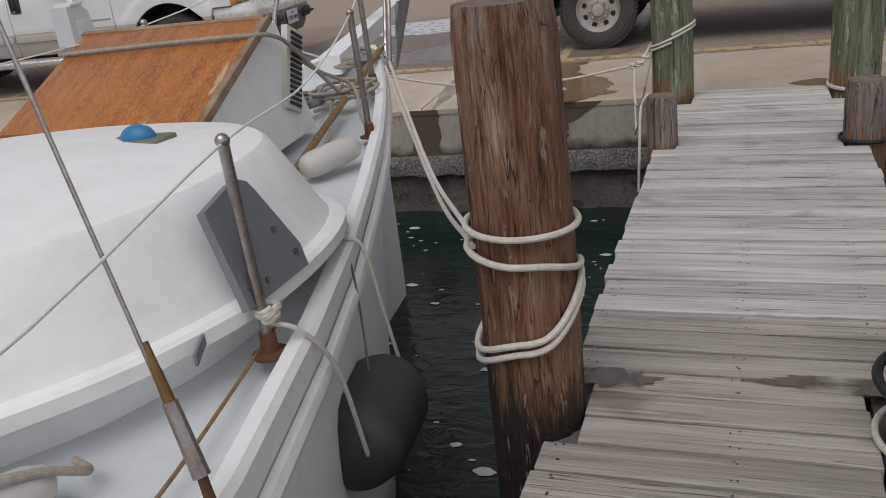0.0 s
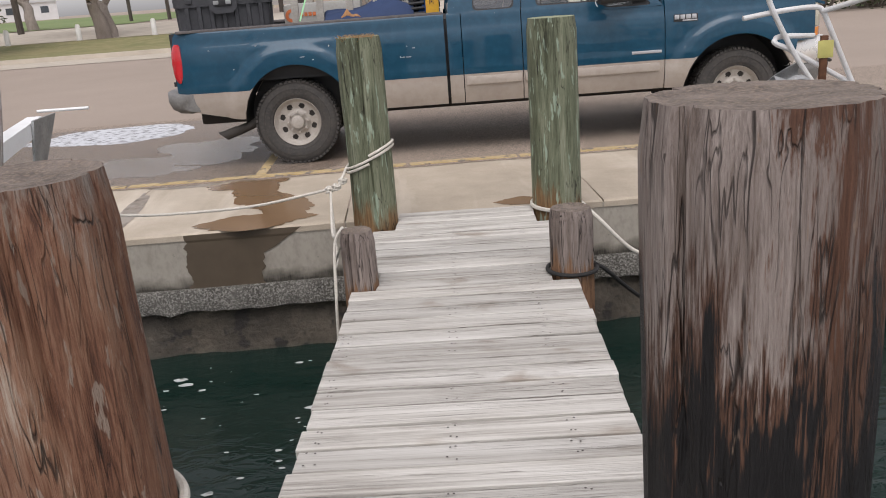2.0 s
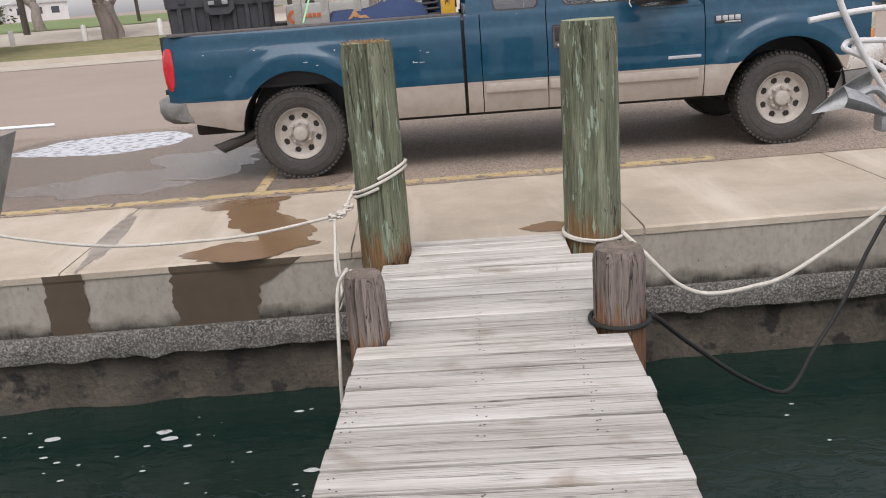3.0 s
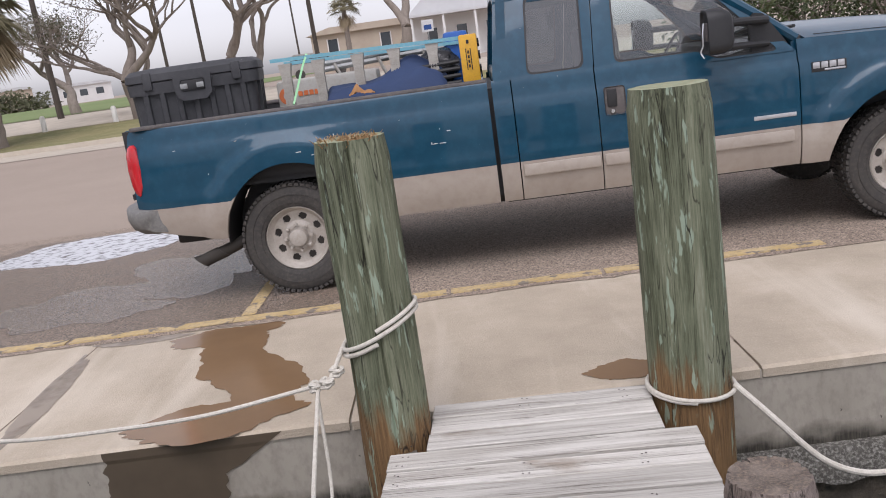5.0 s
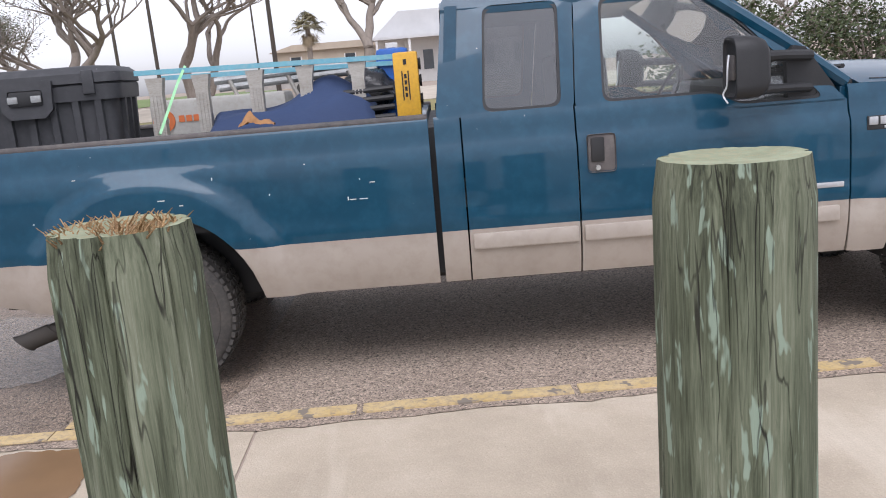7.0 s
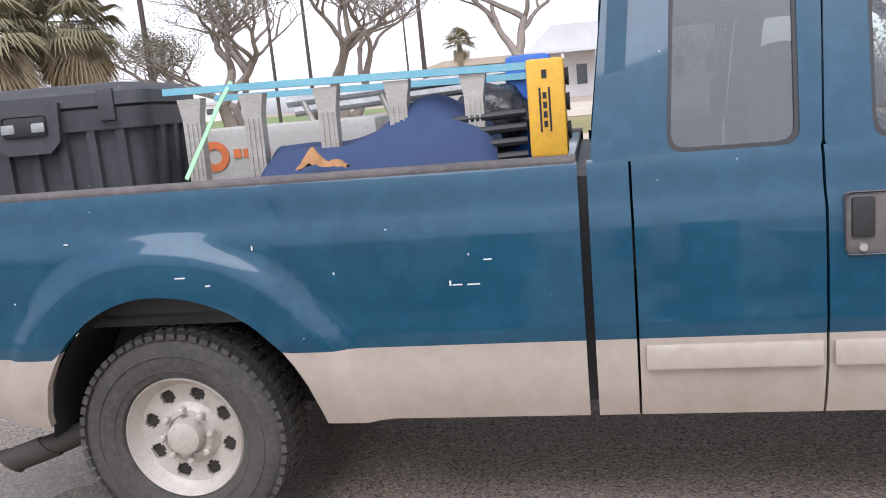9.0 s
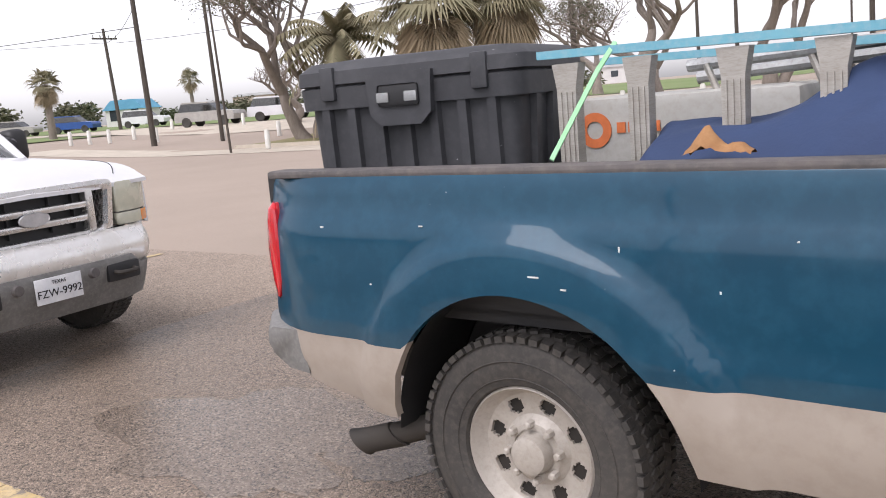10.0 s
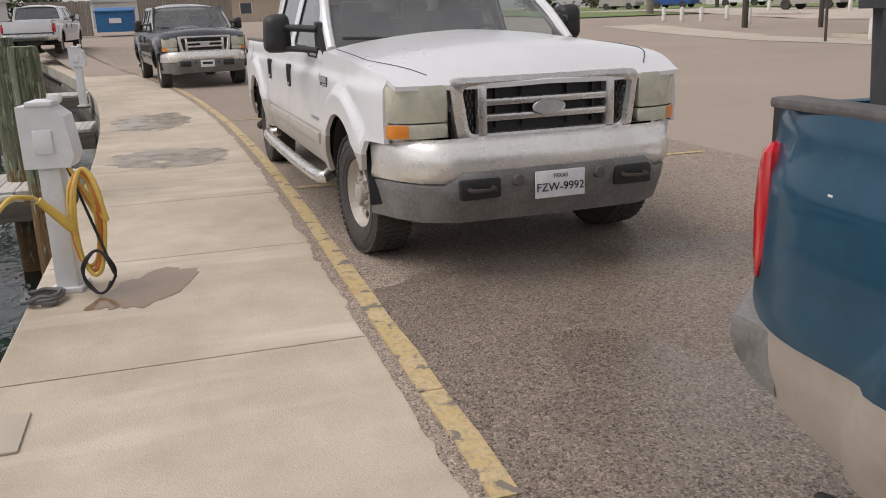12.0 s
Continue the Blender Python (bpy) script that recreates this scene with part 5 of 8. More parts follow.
# ---- the moored sailing boat ----
M_GEL = mat("chalky_white_gelcoat", (0.86, 0.86, 0.85), (0.8, 0.8, 0.785), 1.2, 0.32, bump=0.0006, rough2=0.55, fine=(0.6, 0.58, 0.54), fine_mix=0.12, spots=(0.4, 0.36, 0.3), spot_scale=17, spot_level=0.77)
M_DECK = mat("pale_grey_deck_paint", (0.56, 0.6, 0.62), (0.62, 0.65, 0.66), 2, 0.6, bump=0.001, fine=(0.45, 0.45, 0.43), fine_mix=0.15)
M_PLY = mat("varnished_plywood", (0.42, 0.135, 0.022), (0.2, 0.052, 0.009), 3.5, 0.32, bump=0.0015, stretch=(7, 1.2, 7), fine=(0.55, 0.24, 0.07), fine_mix=0.5, spots=(0.5, 0.36, 0.19), spot_scale=1.7, spot_level=0.66, coat=0.3)
M_PLYEDGE = mat("weathered_plywood_edge", (0.33, 0.27, 0.2), (0.2, 0.1, 0.05), 8, 0.8, bump=0.002)
M_VENT = mat("ivory_vent_plastic", (0.6, 0.58, 0.5), (0.52, 0.5, 0.43), 10, 0.55)
M_GREYPLATE = mat("grey_plastic_plate", (0.19, 0.195, 0.21), (0.165, 0.17, 0.185), 5, 0.55, bump=0.0008)
M_FENDER = mat("black_fender_rubber", (0.022, 0.022, 0.024), (0.04, 0.04, 0.042), 6, 0.5, bump=0.002, stretch=(1, 6, 1), fine=(0.09, 0.09, 0.09), fine_mix=0.12)
M_WHITEFENDER = mat("grubby_white_vinyl", (0.58, 0.56, 0.52), (0.48, 0.46, 0.42), 6, 0.45)
M_BLUEPLASTIC = mat("blue_plastic", (0.02, 0.16, 0.36), (0.03, 0.2, 0.4), 10, 0.4)
M_POLY = mat("white_braided_line", (0.78, 0.77, 0.73), (0.68, 0.67, 0.63), 90, 0.7, bump=0.001)
M_PALEROPE = mat("weathered_rope", (0.44, 0.4, 0.34), (0.3, 0.26, 0.21), 70, 0.9, bump=0.003, fine=(0.2, 0.16, 0.12), fine_mix=0.25)
M_BROWNWOOD = mat("brown_wood_pole", (0.27, 0.17, 0.08), (0.2, 0.12, 0.05), 9, 0.6, stretch=(1, 6, 1))
M_GALV = mat("galvanised_steel", (0.42, 0.43, 0.43), (0.3, 0.31, 0.31), 9, 0.5, metal=0.6, bump=0.001, fine=(0.22, 0.19, 0.16), fine_mix=0.2)
M_RUST = mat("rusty_steel", (0.16, 0.07, 0.035), (0.1, 0.045, 0.025), 20, 0.75, metal=0.3, bump=0.001)
M_BRASS = mat("tarnished_brass", (0.28, 0.17, 0.08), (0.2, 0.11, 0.05), 20, 0.4, metal=0.9)

STATIONS = [(-9.5, 0.16, 0.50, 0.02), (-7.5, 0.13, 0.50, 0.03), (-6.2, 0.08, 0.505, 0.04), (-5.4, 0.02, 0.515, 0.05), (-4.8, -0.07, 0.53, 0.06), (-4.3, -0.165, 0.545, 0.075), (-3.7, -0.31, 0.565, 0.10),
            (-3.14, -0.45, 0.60, 0.14), (-2.75, -0.56, 0.645, 0.20), (-2.45, -0.655, 0.69, 0.28), (-2.15, -0.76, 0.735, 0.40), (-1.9, -0.86, 0.765, 0.55), (-1.72, -0.955, 0.785, 0.75)]


def sheer(y):
    for (a, xa, za, fa), (b, xb, zb, fb) in zip(STATIONS, STATIONS[1:]):
        if y <= b:
            u = max(0, (y - a) / (b - a))
            return xa + (xb - xa) * u, za + (zb - za) * u, fa + (fb - fa) * u
    return STATIONS[-1][1:]


def keel_x(y):
    return -0.985 + 0.055 * (y + 1.65)


boat = thing("sailing_boat", "white fibreglass sailing boat moored beside the pier", "boat")
bm = bmesh.new()
rings = []
ys = [-9.5, -8.5, -7.5, -6.8, -6.2, -5.8, -5.4, -5.1, -4.8, -4.55, -4.3, -4.0, -3.7, -3.4, -3.14, -2.9, -2.75, -2.6, -2.45, -2.3, -2.15, -2.0, -1.9, -1.8, -1.72, -1.66]
for y in ys:
    x, z, f = sheer(y)
    xc = keel_x(y)
    if y > -1.7:
        x = xc + 0.008
    h = x - xc
    wl = max(h - f, h * 0.12)
    pts = []
    for zz, w in ((z, h), (z - 0.05, h - 0.002), (z - 0.25, h - (h - wl) * 0.22), (z - 0.6, h - (h - wl) * 0.5), (-0.5, h - (h - wl) * 0.8), (-0.95, wl), (-1.3, wl * 0.4)):
        pts.append((w, zz))
    rings.append([(xc + w, y, zz) for w, zz in pts] + [(xc - w, y, zz) for w, zz in reversed(pts)])
loft(bm, rings, closed=False, caps=False)
part("hull", bm, M_GEL, boat, smooth=50)
bm = bmesh.new()
rows = []
for y in ys[:-1]:
    x, z, f = sheer(y)
    xc = keel_x(y)
    rows.append([Vector((xc + (x - xc - 0.012) * v, y, z - 0.055 + 0.03 * (1 - v * v))) for v in (-1, -0.6, -0.2, 0.2, 0.6, 1)])
loft(bm, rows, closed=False)
part("deck", bm, M_DECK, boat, smooth=50)
for s in (1, -1):
    for nm, prof in (("toe_rail", ((-0.045, -0.06), (-0.04, 0.012), (0.0, 0.018), (0.014, 0.0), (0.012, -0.06))), ("rub_strake", ((0.0, -0.10), (0.022, -0.105), (0.03, -0.13), (0.022, -0.155), (0.0, -0.16)))):
        bm = bmesh.new()
        rows = []
        for y in ys[:-2]:
            x, z, f = sheer(y)
            xc = keel_x(y)
            rows.append([Vector((xc + s * (x - xc + dx), y, z + dz)) for dx, dz in prof])
        loft(bm, rows)
        bmesh.ops.recalc_face_normals(bm, faces=bm.faces[:])
        part(nm, bm, M_GEL, boat)


# coach roof: one rounded outline, drawn in as it rises
ROOF_PLAN = [(-1.20, -6.35), (-0.80, -5.90), (-0.52, -5.52), (-0.32, -5.27), (-0.20, -5.03), (-0.135, -4.80), (-0.12, -4.58), (-0.14, -4.37), (-0.20, -4.21), (-0.32, -4.08), (-0.50, -3.98), (-0.80, -3.94), (-1.20, -3.97), (-1.65, -4.2), (-1.92, -4.7), (-1.98, -5.4), (-1.75, -6.1)]


def roof_ring(scale, z):
    pts = smoothed([(x, y, 0) for x, y in ROOF_PLAN + ROOF_PLAN[:1]], 4)[:-1]
    return [Vector((-1.05 + (p.x + 1.05) * scale, -4.95 + (p.y + 4.95) * scale, z)) for p in pts]


bm = bmesh.new()
loft(bm, [roof_ring(s, z) for s, z in ((0.84, 0.44), (0.86, 0.60), (0.985, 0.60), (1.0, 0.61), (1.0, 0.645), (0.985, 0.655), (0.955, 0.66), (0.945, 0.675), (0.885, 0.80), (0.83, 0.905), (0.815, 0.918), (0.7, 0.94), (0.55, 0.96), (0.4, 0.975), (0.15, 0.985))])
bmesh.ops.recalc_face_normals(bm, faces=bm.faces[:])
cabin = part("coach_roof", bm, M_GEL, boat, "white coach roof with sloping sides and moulded rim", smooth=24)
# grey plate bolted to the cabin side
plate = part("side_plate", prism(bmesh.new(), [(0.0, 0.0), (0.275, 0.0), (0.28, 0.06), (0.20, 0.24), (0.185, 0.265), (0.16, 0.278), (0.125, 0.278), (0.0, 0.25)], -0.012, 0.012), M_GREYPLATE, boat, "grey plastic plate with bolts")
plate.matrix_basis = pose(-0.15, -4.965, 0.65, -16, 0, 84)
for u, v in ((0.20, 0.13), (0.245, 0.05), (0.10, 0.035), (0.03, 0.05)):
    bm = bmesh.new()
    rod(bm, (u, -0.012, v), (u, -0.019, v), 0.008, n=8)
    part("bolt", bm, M_STEEL, plate)
part("hatch_cover", boxed(-0.74, -0.56, -4.57, -4.46, 0.94, 0.967, 0.01), mat("olive_plastic", (0.2, 0.21, 0.15), None, 8, 0.6), boat)
bm = bmesh.new()
bmesh.ops.create_uvsphere(bm, u_segments=20, v_segments=10, radius=0.05)
bmesh.ops.transform(bm, matrix=Matrix.Translation((-0.65, -4.515, 0.967)) @ Matrix.Diagonal((1.1, 0.7, 0.75, 1)), verts=bm.verts)
part("vent_dome", bm, M_BLUEPLASTIC, boat, "blue plastic vent dome")

# forward hatch house with a sloping plywood back
hb = part("hatch_house", prism(bmesh.new(), [(-4.02, 0.60), (-4.02, 0.86), (-3.42, 1.115), (-3.24, 1.12), (-3.02, 0.62)], -1.55, -0.80), M_GEL, boat)
hb.matrix_basis = pose(0, 0, 0, 0, 0, 90) @ Matrix.Diagonal((1, -1, 1, 1))
for v in hb.data.vertices:
    v.co = Vector((v.co.x, v.co.y, v.co.z))
hb.matrix_basis = Matrix(((0, 1, 0, 0.0), (1, 0, 0, 0), (0, 0, 1, 0), (0, 0, 0, 1)))
hb.data.flip_normals()
n_side = Vector((0, -0.26, 0.60)).normalized()
bm = boxed(-1.60, -0.76, -0.34, 0.345, -0.012, 0.014, 0.004)
ply = part("plywood_panel", bm, M_PLY, boat, "weathered orange varnished plywood panel")
ply.matrix_basis = pose(0, -3.71, 1.005, 23.2, 0, 0)
for e, a in enumerate(((-1.61, -0.75, 0.335, 0.36), (-0.775, -0.745, -0.345, 0.36))):
    part("panel_edge", boxed(a[0], a[1], a[2], a[3], -0.016, 0.018, 0.004), M_PLYEDGE, ply)
vent = part("vent_panel", boxed(-0.82, -0.79, -3.25, -3.10, 0.70, 1.05, 0.004), M_VENT, boat, "ivory louvred vent")
vent.matrix_basis = Matrix.Translation((-0.80, -3.17, 0.9)) @ Matrix.Rotation(radians(-24), 4, "X") @ Matrix.Translation((0.81, 3.17, -0.87))
for k in range(14):
    part("louvre", boxed(-0.792, -0.782, -3.22, -3.12, 0.72 + 0.023 * k, 0.732 + 0.023 * k), M_BLACK, vent, smooth=0)

# stanchions, lifelines, shroud
for bx, by, bz, h in ((-0.13, -4.93, 0.53, 0.52), (-0.50, -3.13, 0.595, 0.52), (-0.70, -2.47, 0.69, 0.60), (-1.92, -4.9, 0.53, 0.55), (-1.5, -3.1, 0.6, 0.55)):
    bm = bmesh.new()
    rod(bm, (bx, by, bz), (bx - 0.01, by, bz + h), 0.0135, n=12)
    st = part("stanchion", bm, M_STEEL, boat, "rust-flecked steel stanchion")
    bm = bmesh.new()
    lathe(bm, [(0.045, 0.0), (0.045, 0.006), (0.022, 0.012), (0.02, 0.06)], 16, pose(bx, by, bz - 0.01))
    part("stanchion_base", bm, M_RUST, st)
    bm = bmesh.new()
    bmesh.ops.create_uvsphere(bm, u_segments=12, v_segments=8, radius=0.017)
    bmesh.ops.translate(bm, verts=bm.verts, vec=(bx - 0.01, by, bz + h))
    part("stanchion_cap", bm, M_STEEL, st)
for pts in ([(0.05, -7.0, 1.02), (-0.02, -5.9, 0.98), (-0.14, -4.93, 1.045), (-0.30, -4.1, 1.02), (-0.51, -3.13, 1.11), (-0.64, -2.55, 1.24), (-0.78, -2.0, 1.30)],
            [(-1.95, -6.5, 1.1), (-1.93, -4.9, 1.07), (-1.7, -4.0, 1.11), (-1.5, -3.1, 1.14), (-1.25, -2.0, 1.3)]):
    part("lifeline", tubed(pts, 0.0032, 8, 5), M_POLY, boat, "white rope lifeline")
sh = part("shroud", tubed([(0.03, -5.50, 0.60), (-0.02, -5.475, 0.70), (-1.2, -5.2, 6.0)], 0.0045, 8, 1), M_STEEL, boat, "steel wire shroud")
for a, b, r, mm in (((0.035, -5.503, 0.54), (0.022, -5.496, 0.61), 0.011, M_RUST), ((0.024, -5.497, 0.60), (-0.018, -5.476, 0.735), 0.017, M_STEEL), ((-0.018, -5.476, 0.735), (-0.034, -5.468, 0.79), 0.011, M_BRASS), ((-0.034, -5.468, 0.79), (-0.05, -5.46, 0.84), 0.0085, M_BRASS)):
    bm = bmesh.new()
    rod(bm, a, b, r, r * 0.85, 10)
    part("turnbuckle", bm, mm, sh)
# bow pulpit and sprit
for pts in ([(-0.70, -2.2, 0.70), (-0.72, -2.0, 1.10), (-0.86, -1.6, 1.34), (-1.08, -1.35, 1.36), (-1.30, -1.6, 1.34), (-1.38, -2.0, 1.10), (-1.36, -2.2, 0.70)],
            [(-0.80, -1.95, 0.74), (-0.84, -1.72, 1.05), (-0.90, -1.5, 1.33)], [(-0.66, -2.47, 1.29), (-0.72, -2.05, 1.28), (-0.86, -1.6, 1.34)]):
    part("pulpit_rail", tubed(pts, 0.0125, 10, 6), M_STEEL, boat)
bm = bmesh.new()
loft(bm, [[(-1.05, -2.3, 0.72), (-0.93, -2.3, 0.72), (-0.93, -2.3, 0.82), (-1.05, -2.3, 0.82)], [(-1.14, -0.75, 0.86), (-1.06, -0.75, 0.86), (-1.06, -0.75, 0.94), (-1.14, -0.75, 0.94)]])
bmesh.ops.recalc_face_normals(bm, faces=bm.faces[:])
part("bowsprit", bm, M_GEL, boat)
bm = bmesh.new()
loft(bm, [[(-1.02, -0.95, 0.94), (-1.03, -0.62, 0.94), (-1.04, -0.62, 0.94), (-1.035, -0.95, 0.94)], [(-1.07, -1.02, 0.50), (-1.10, -0.88, 0.50), (-1.11, -0.88, 0.50), (-1.08, -1.02, 0.50)]])
bmesh.ops.recalc_face_normals(bm, faces=bm.faces[:])
anchor = part("anchor_plate", bm, M_GALV, boat, "dented galvanised anchor plate")
bm = bmesh.new()
rod(bm, (-1.15, -0.58, 0.95), (-0.865, -0.55, 0.945), 0.009, n=8)
part("anchor_stock", bm, M_GEL, anchor)
bm = bmesh.new()
lathe(bm, [(0.075, 0.0), (0.09, 0.03), (0.09, 0.06), (0.05, 0.085), (0.035, 0.09), (0.035, 0.32), (0.025, 0.6), (0.02, 1.6)], 20, pose(-1.16, -1.42, 1.10, 8, -6, 0))
part("furling_drum", bm, M_BLACK, boat, "dark roller furling drum and foil")


# clutter on the boat
def coil(name, c, r, turns, rr, material, label, squash=0.6, seed=0):
    rnd = random.Random(seed)
    pts = []
    for i in range(turns * 10):
        a = 6.28319 * i / 10
        q = r * (0.75 + 0.5 * rnd.random())
        pts.append((c[0] + q * math.cos(a) * squash, c[1] + q * math.sin(a), c[2] + rr + 0.012 * (i // 10) + 0.012 * rnd.random()))
    return tagged(finish(name, tubed(pts, rr, 6, 3), material), label, "rope")


coil("rope_coil", (-0.80, -2.62, 0.67), 0.16, 4, 0.009, M_PALEROPE, "tangled pale rope on the foredeck", 0.9, 1)
coil("rope_coil", (-0.95, -2.1, 0.74), 0.17, 4, 0.010, M_PALEROPE, "tangled pale rope by the bow", 0.8, 2)
coil("rope_coil", (-1.0, -2.75, 0.65), 0.15, 3, 0.012, mat("grey_rope", (0.2, 0.2, 0.2), None, 50, 0.9, bump=0.002), "coiled dark grey rope on the foredeck", 0.8, 3)
for k, pts in enumerate(([(-0.82, -3.3, 1.06), (-0.78, -2.95, 0.86), (-0.70, -2.75, 0.74), (-0.56, -3.05, 0.66), (-0.50, -3.12, 0.62)], [(-1.62, -3.56, 1.095), (-1.1, -3.55, 1.105), (-0.78, -3.54, 1.105), (-0.74, -3.4, 1.08), (-0.76, -3.2, 1.0), (-0.75, -2.8, 0.72)],
                          [(-0.85, -2.9, 0.66), (-0.70, -2.6, 0.69), (-0.85, -2.2, 0.74), (-0.78, -2.0, 0.82)], [(-0.62, -3.45, 0.58), (-0.66, -3.2, 0.62), (-0.80, -2.8, 0.67), (-0.85, -2.5, 0.72)])):
    tagged(finish("rope", tubed(pts, 0.009, 8, 6), M_PALEROPE), "pale rope lying across the foredeck", "rope")
bm = bmesh.new()
rod(bm, (-0.66, -3.62, 0.57), (-0.80, -2.0, 0.80), 0.016, n=10)
tagged(finish("boat_hook", bm, M_BROWNWOOD), "brown wooden pole lying on the foredeck", "pole")


def fender(name, a, b, r, material, label):
    a, b = Vector(a), Vector(b)
    ax = b - a
    bm = bmesh.new()
    loft(bm, [ring(a + ax * u, ax, r * q, 24) for u, q in ((0, 0.15), (0.02, 0.6), (0.08, 0.88), (0.2, 1.0), (0.5, 1.02), (0.8, 1.0), (0.92, 0.88), (0.98, 0.6), (1.0, 0.15))])
    return tagged(finish(name, bm, material, smooth=60), label, "fender")


fender("boat_fender", (-0.085, -4.72, 0.075), (-0.115, -4.26, 0.03), 0.148, M_FENDER, "large scuffed black rubber boat fender")
f2 = fender("boat_fender", (-0.60, -3.64, 0.60), (-0.455, -3.40, 0.625), 0.052, M_WHITEFENDER, "white cylindrical fender lying on the side deck")
f3 = fender("boat_fender", (-0.62, -5.98, 0.535), (-0.34, -5.45, 0.535), 0.055, M_WHITEFENDER, "white cylindrical fender lying on the side deck")
tagged(finish("rope", tubed([(-0.47, -5.75, 0.58), (-0.40, -5.62, 0.61), (-0.33, -5.5, 0.58), (-0.29, -5.42, 0.53), (-0.35, -5.38, 0.52)], 0.010, 8, 6), M_PALEROPE), "rope round the white fender", "rope")
for pts in ([(-0.13, -4.92, 0.60), (-0.06, -4.90, 0.57), (-0.02, -4.82, 0.42), (-0.03, -4.70, 0.06)], [(-0.18, -4.31, 0.57), (-0.12, -4.3, 0.54), (-0.09, -4.28, 0.30), (-0.07, -4.22, 0.0)]):
    tagged(finish("fender_rope", tubed(pts, 0.0065, 8, 6), M_ROPE), "white rope holding the black fender", "rope")
for c in ((-0.12, -4.92, 0.60), (-0.185, -4.31, 0.575)):
    coil("rope_knot", c, 0.022, 3, 0.009, M_ROPE, "white rope knot tied at the toe rail", 1.0, 8)
tagged(finish("fender_rope", tubed([(-0.2, -4.33, 0.56), (-0.14, -4.36, 0.5), (-0.10, -4.45, 0.2), (-0.1, -4.5, 0.08)], 0.004, 6, 5), mat("green_cord", (0.12, 0.17, 0.15), None, 30, 0.8)), "thin green cord over the toe rail", "rope")

tagged(finish("rope", tubed([(-0.17, -4.82, 0.535), (-0.15, -5.1, 0.515), (-0.12, -5.45, 0.505), (-0.12, -5.8, 0.50), (-0.16, -6.3, 0.495)], 0.005, 6, 5), M_BROWNWOOD), "stained brown line lying along the side deck", "rope")
part("rim_patch", boxed(-0.004, 0.004, -0.06, 0.06, -0.014, 0.014, 0.002), M_GREYPLATE, boat, "grey patch on the moulded rim").matrix_basis = pose(-0.20, -5.10, 0.628, 0, 0, 20)

# ---- mooring lines on the pilings ----


def wrap(c, r, z0, z1, turns, rr, tail=None, n=14, tilt=0.0, phase=0.0, material=None, label="white rope wrapped round the piling", name="mooring_rope"):
    pts = []
    k = int(turns * n)
    for i in range(k + 1):
        a = phase + 6.28319 * i / n
        pts.append((c[0] + (r + rr) * math.cos(a), c[1] + (r + rr) * math.sin(a), z0 + (z1 - z0) * i / k + tilt * math.sin(a - phase)))
    if tail:
        pts += tail
    return tagged(finish(name, tubed(pts, rr, 8, 3), material or M_ROPE), label, "rope")


P = (0.385, -4.34)


def wound(c, r, rr, turns, label):
    """A rope wound round a piling through (degrees, height) pairs."""
    pts = [(c[0] + (r + rr) * math.cos(radians(d)), c[1] + (r + rr) * math.sin(radians(d)), z) for d, z in turns]
    return tagged(finish("mooring_rope", tubed(pts, rr, 8, 4), M_ROPE), label, "rope")


def eased(keys, step=15):
    """Heights between the given (degrees, height) pairs, eased from one to the next."""
    out = []
    for (d0, z0), (d1, z1) in zip(keys, keys[1:]):
        k = max(1, int((d1 - d0) / step))
        out += [(d0 + (d1 - d0) * i / k, z0 + (z1 - z0) * (0.5 - 0.5 * math.cos(math.pi * i / k))) for i in range(k)]
    return out + [keys[-1]]


wound(P, 0.149, 0.0095, eased([(-170, 0.64), (-80, 0.635), (10, 0.63), (190, 0.64)]), "white rope wrapped round the piling")
wound(P, 0.149, 0.010, eased([(-190, 0.60), (-168, 0.575), (-78, 0.555), (12, 0.50), (102, 0.36), (192, 0.262), (282, 0.325), (372, 0.47), (462, 0.36), (552, 0.225), (642, 0.295), (732, 0.44)]), "white rope wound loosely round the piling")
for a, m, b in (((0.26, -4.42, 0.62), (-0.2, -3.3, 0.50), (-0.76, -2.05, 0.78)), ((0.255, -4.40, 0.58), (-0.15, -3.4, 0.42), (-0.72, -2.2, 0.73)), ):
    tagged(finish("mooring_rope", tubed([a, m, b], 0.0085, 8, 8), M_ROPE), "slack white mooring rope to the boat's bow", "rope")
G = (0.72, -0.235)
wrap(G, 0.145, 0.50, 0.45, 2.0, 0.009, phase=-1.57, tilt=0.07, label="white rope wrapped round the green post")
tagged(finish("mooring_rope", tubed([(0.57, -0.28, 0.42), (0.50, -0.36, 0.31), (0.42, -0.34, 0.295), (0.0, -0.32, 0.23), (-0.4, -0.31, 0.215), (-0.8, -0.32, 0.23), (-1.2, -0.33, 0.30), (-1.6, -0.36, 0.42), (-2.3, -0.45, 0.70)], 0.009, 8, 8), M_ROPE), "white mooring rope slung along the quay", "rope")
for c in ((0.50, -0.36, 0.31), (0.455, -0.345, 0.295), (0.54, -0.33, 0.34)):
    coil("rope_knot", (c[0], c[1], c[2] - 0.02), 0.02, 3, 0.008, M_ROPE, "white rope knot beside the green post", 1.0, 5)
tagged(finish("mooring_rope", tubed([(0.46, -0.35, 0.29), (0.50, -0.9, 0.15), (0.60, -1.36, 0.315), (0.56, -1.44, 0.25), (0.55, -1.56, 0.0), (0.54, -1.58, -0.22)], 0.008, 8, 8), M_ROPE), "frayed white rope hanging at the stub piling", "rope")
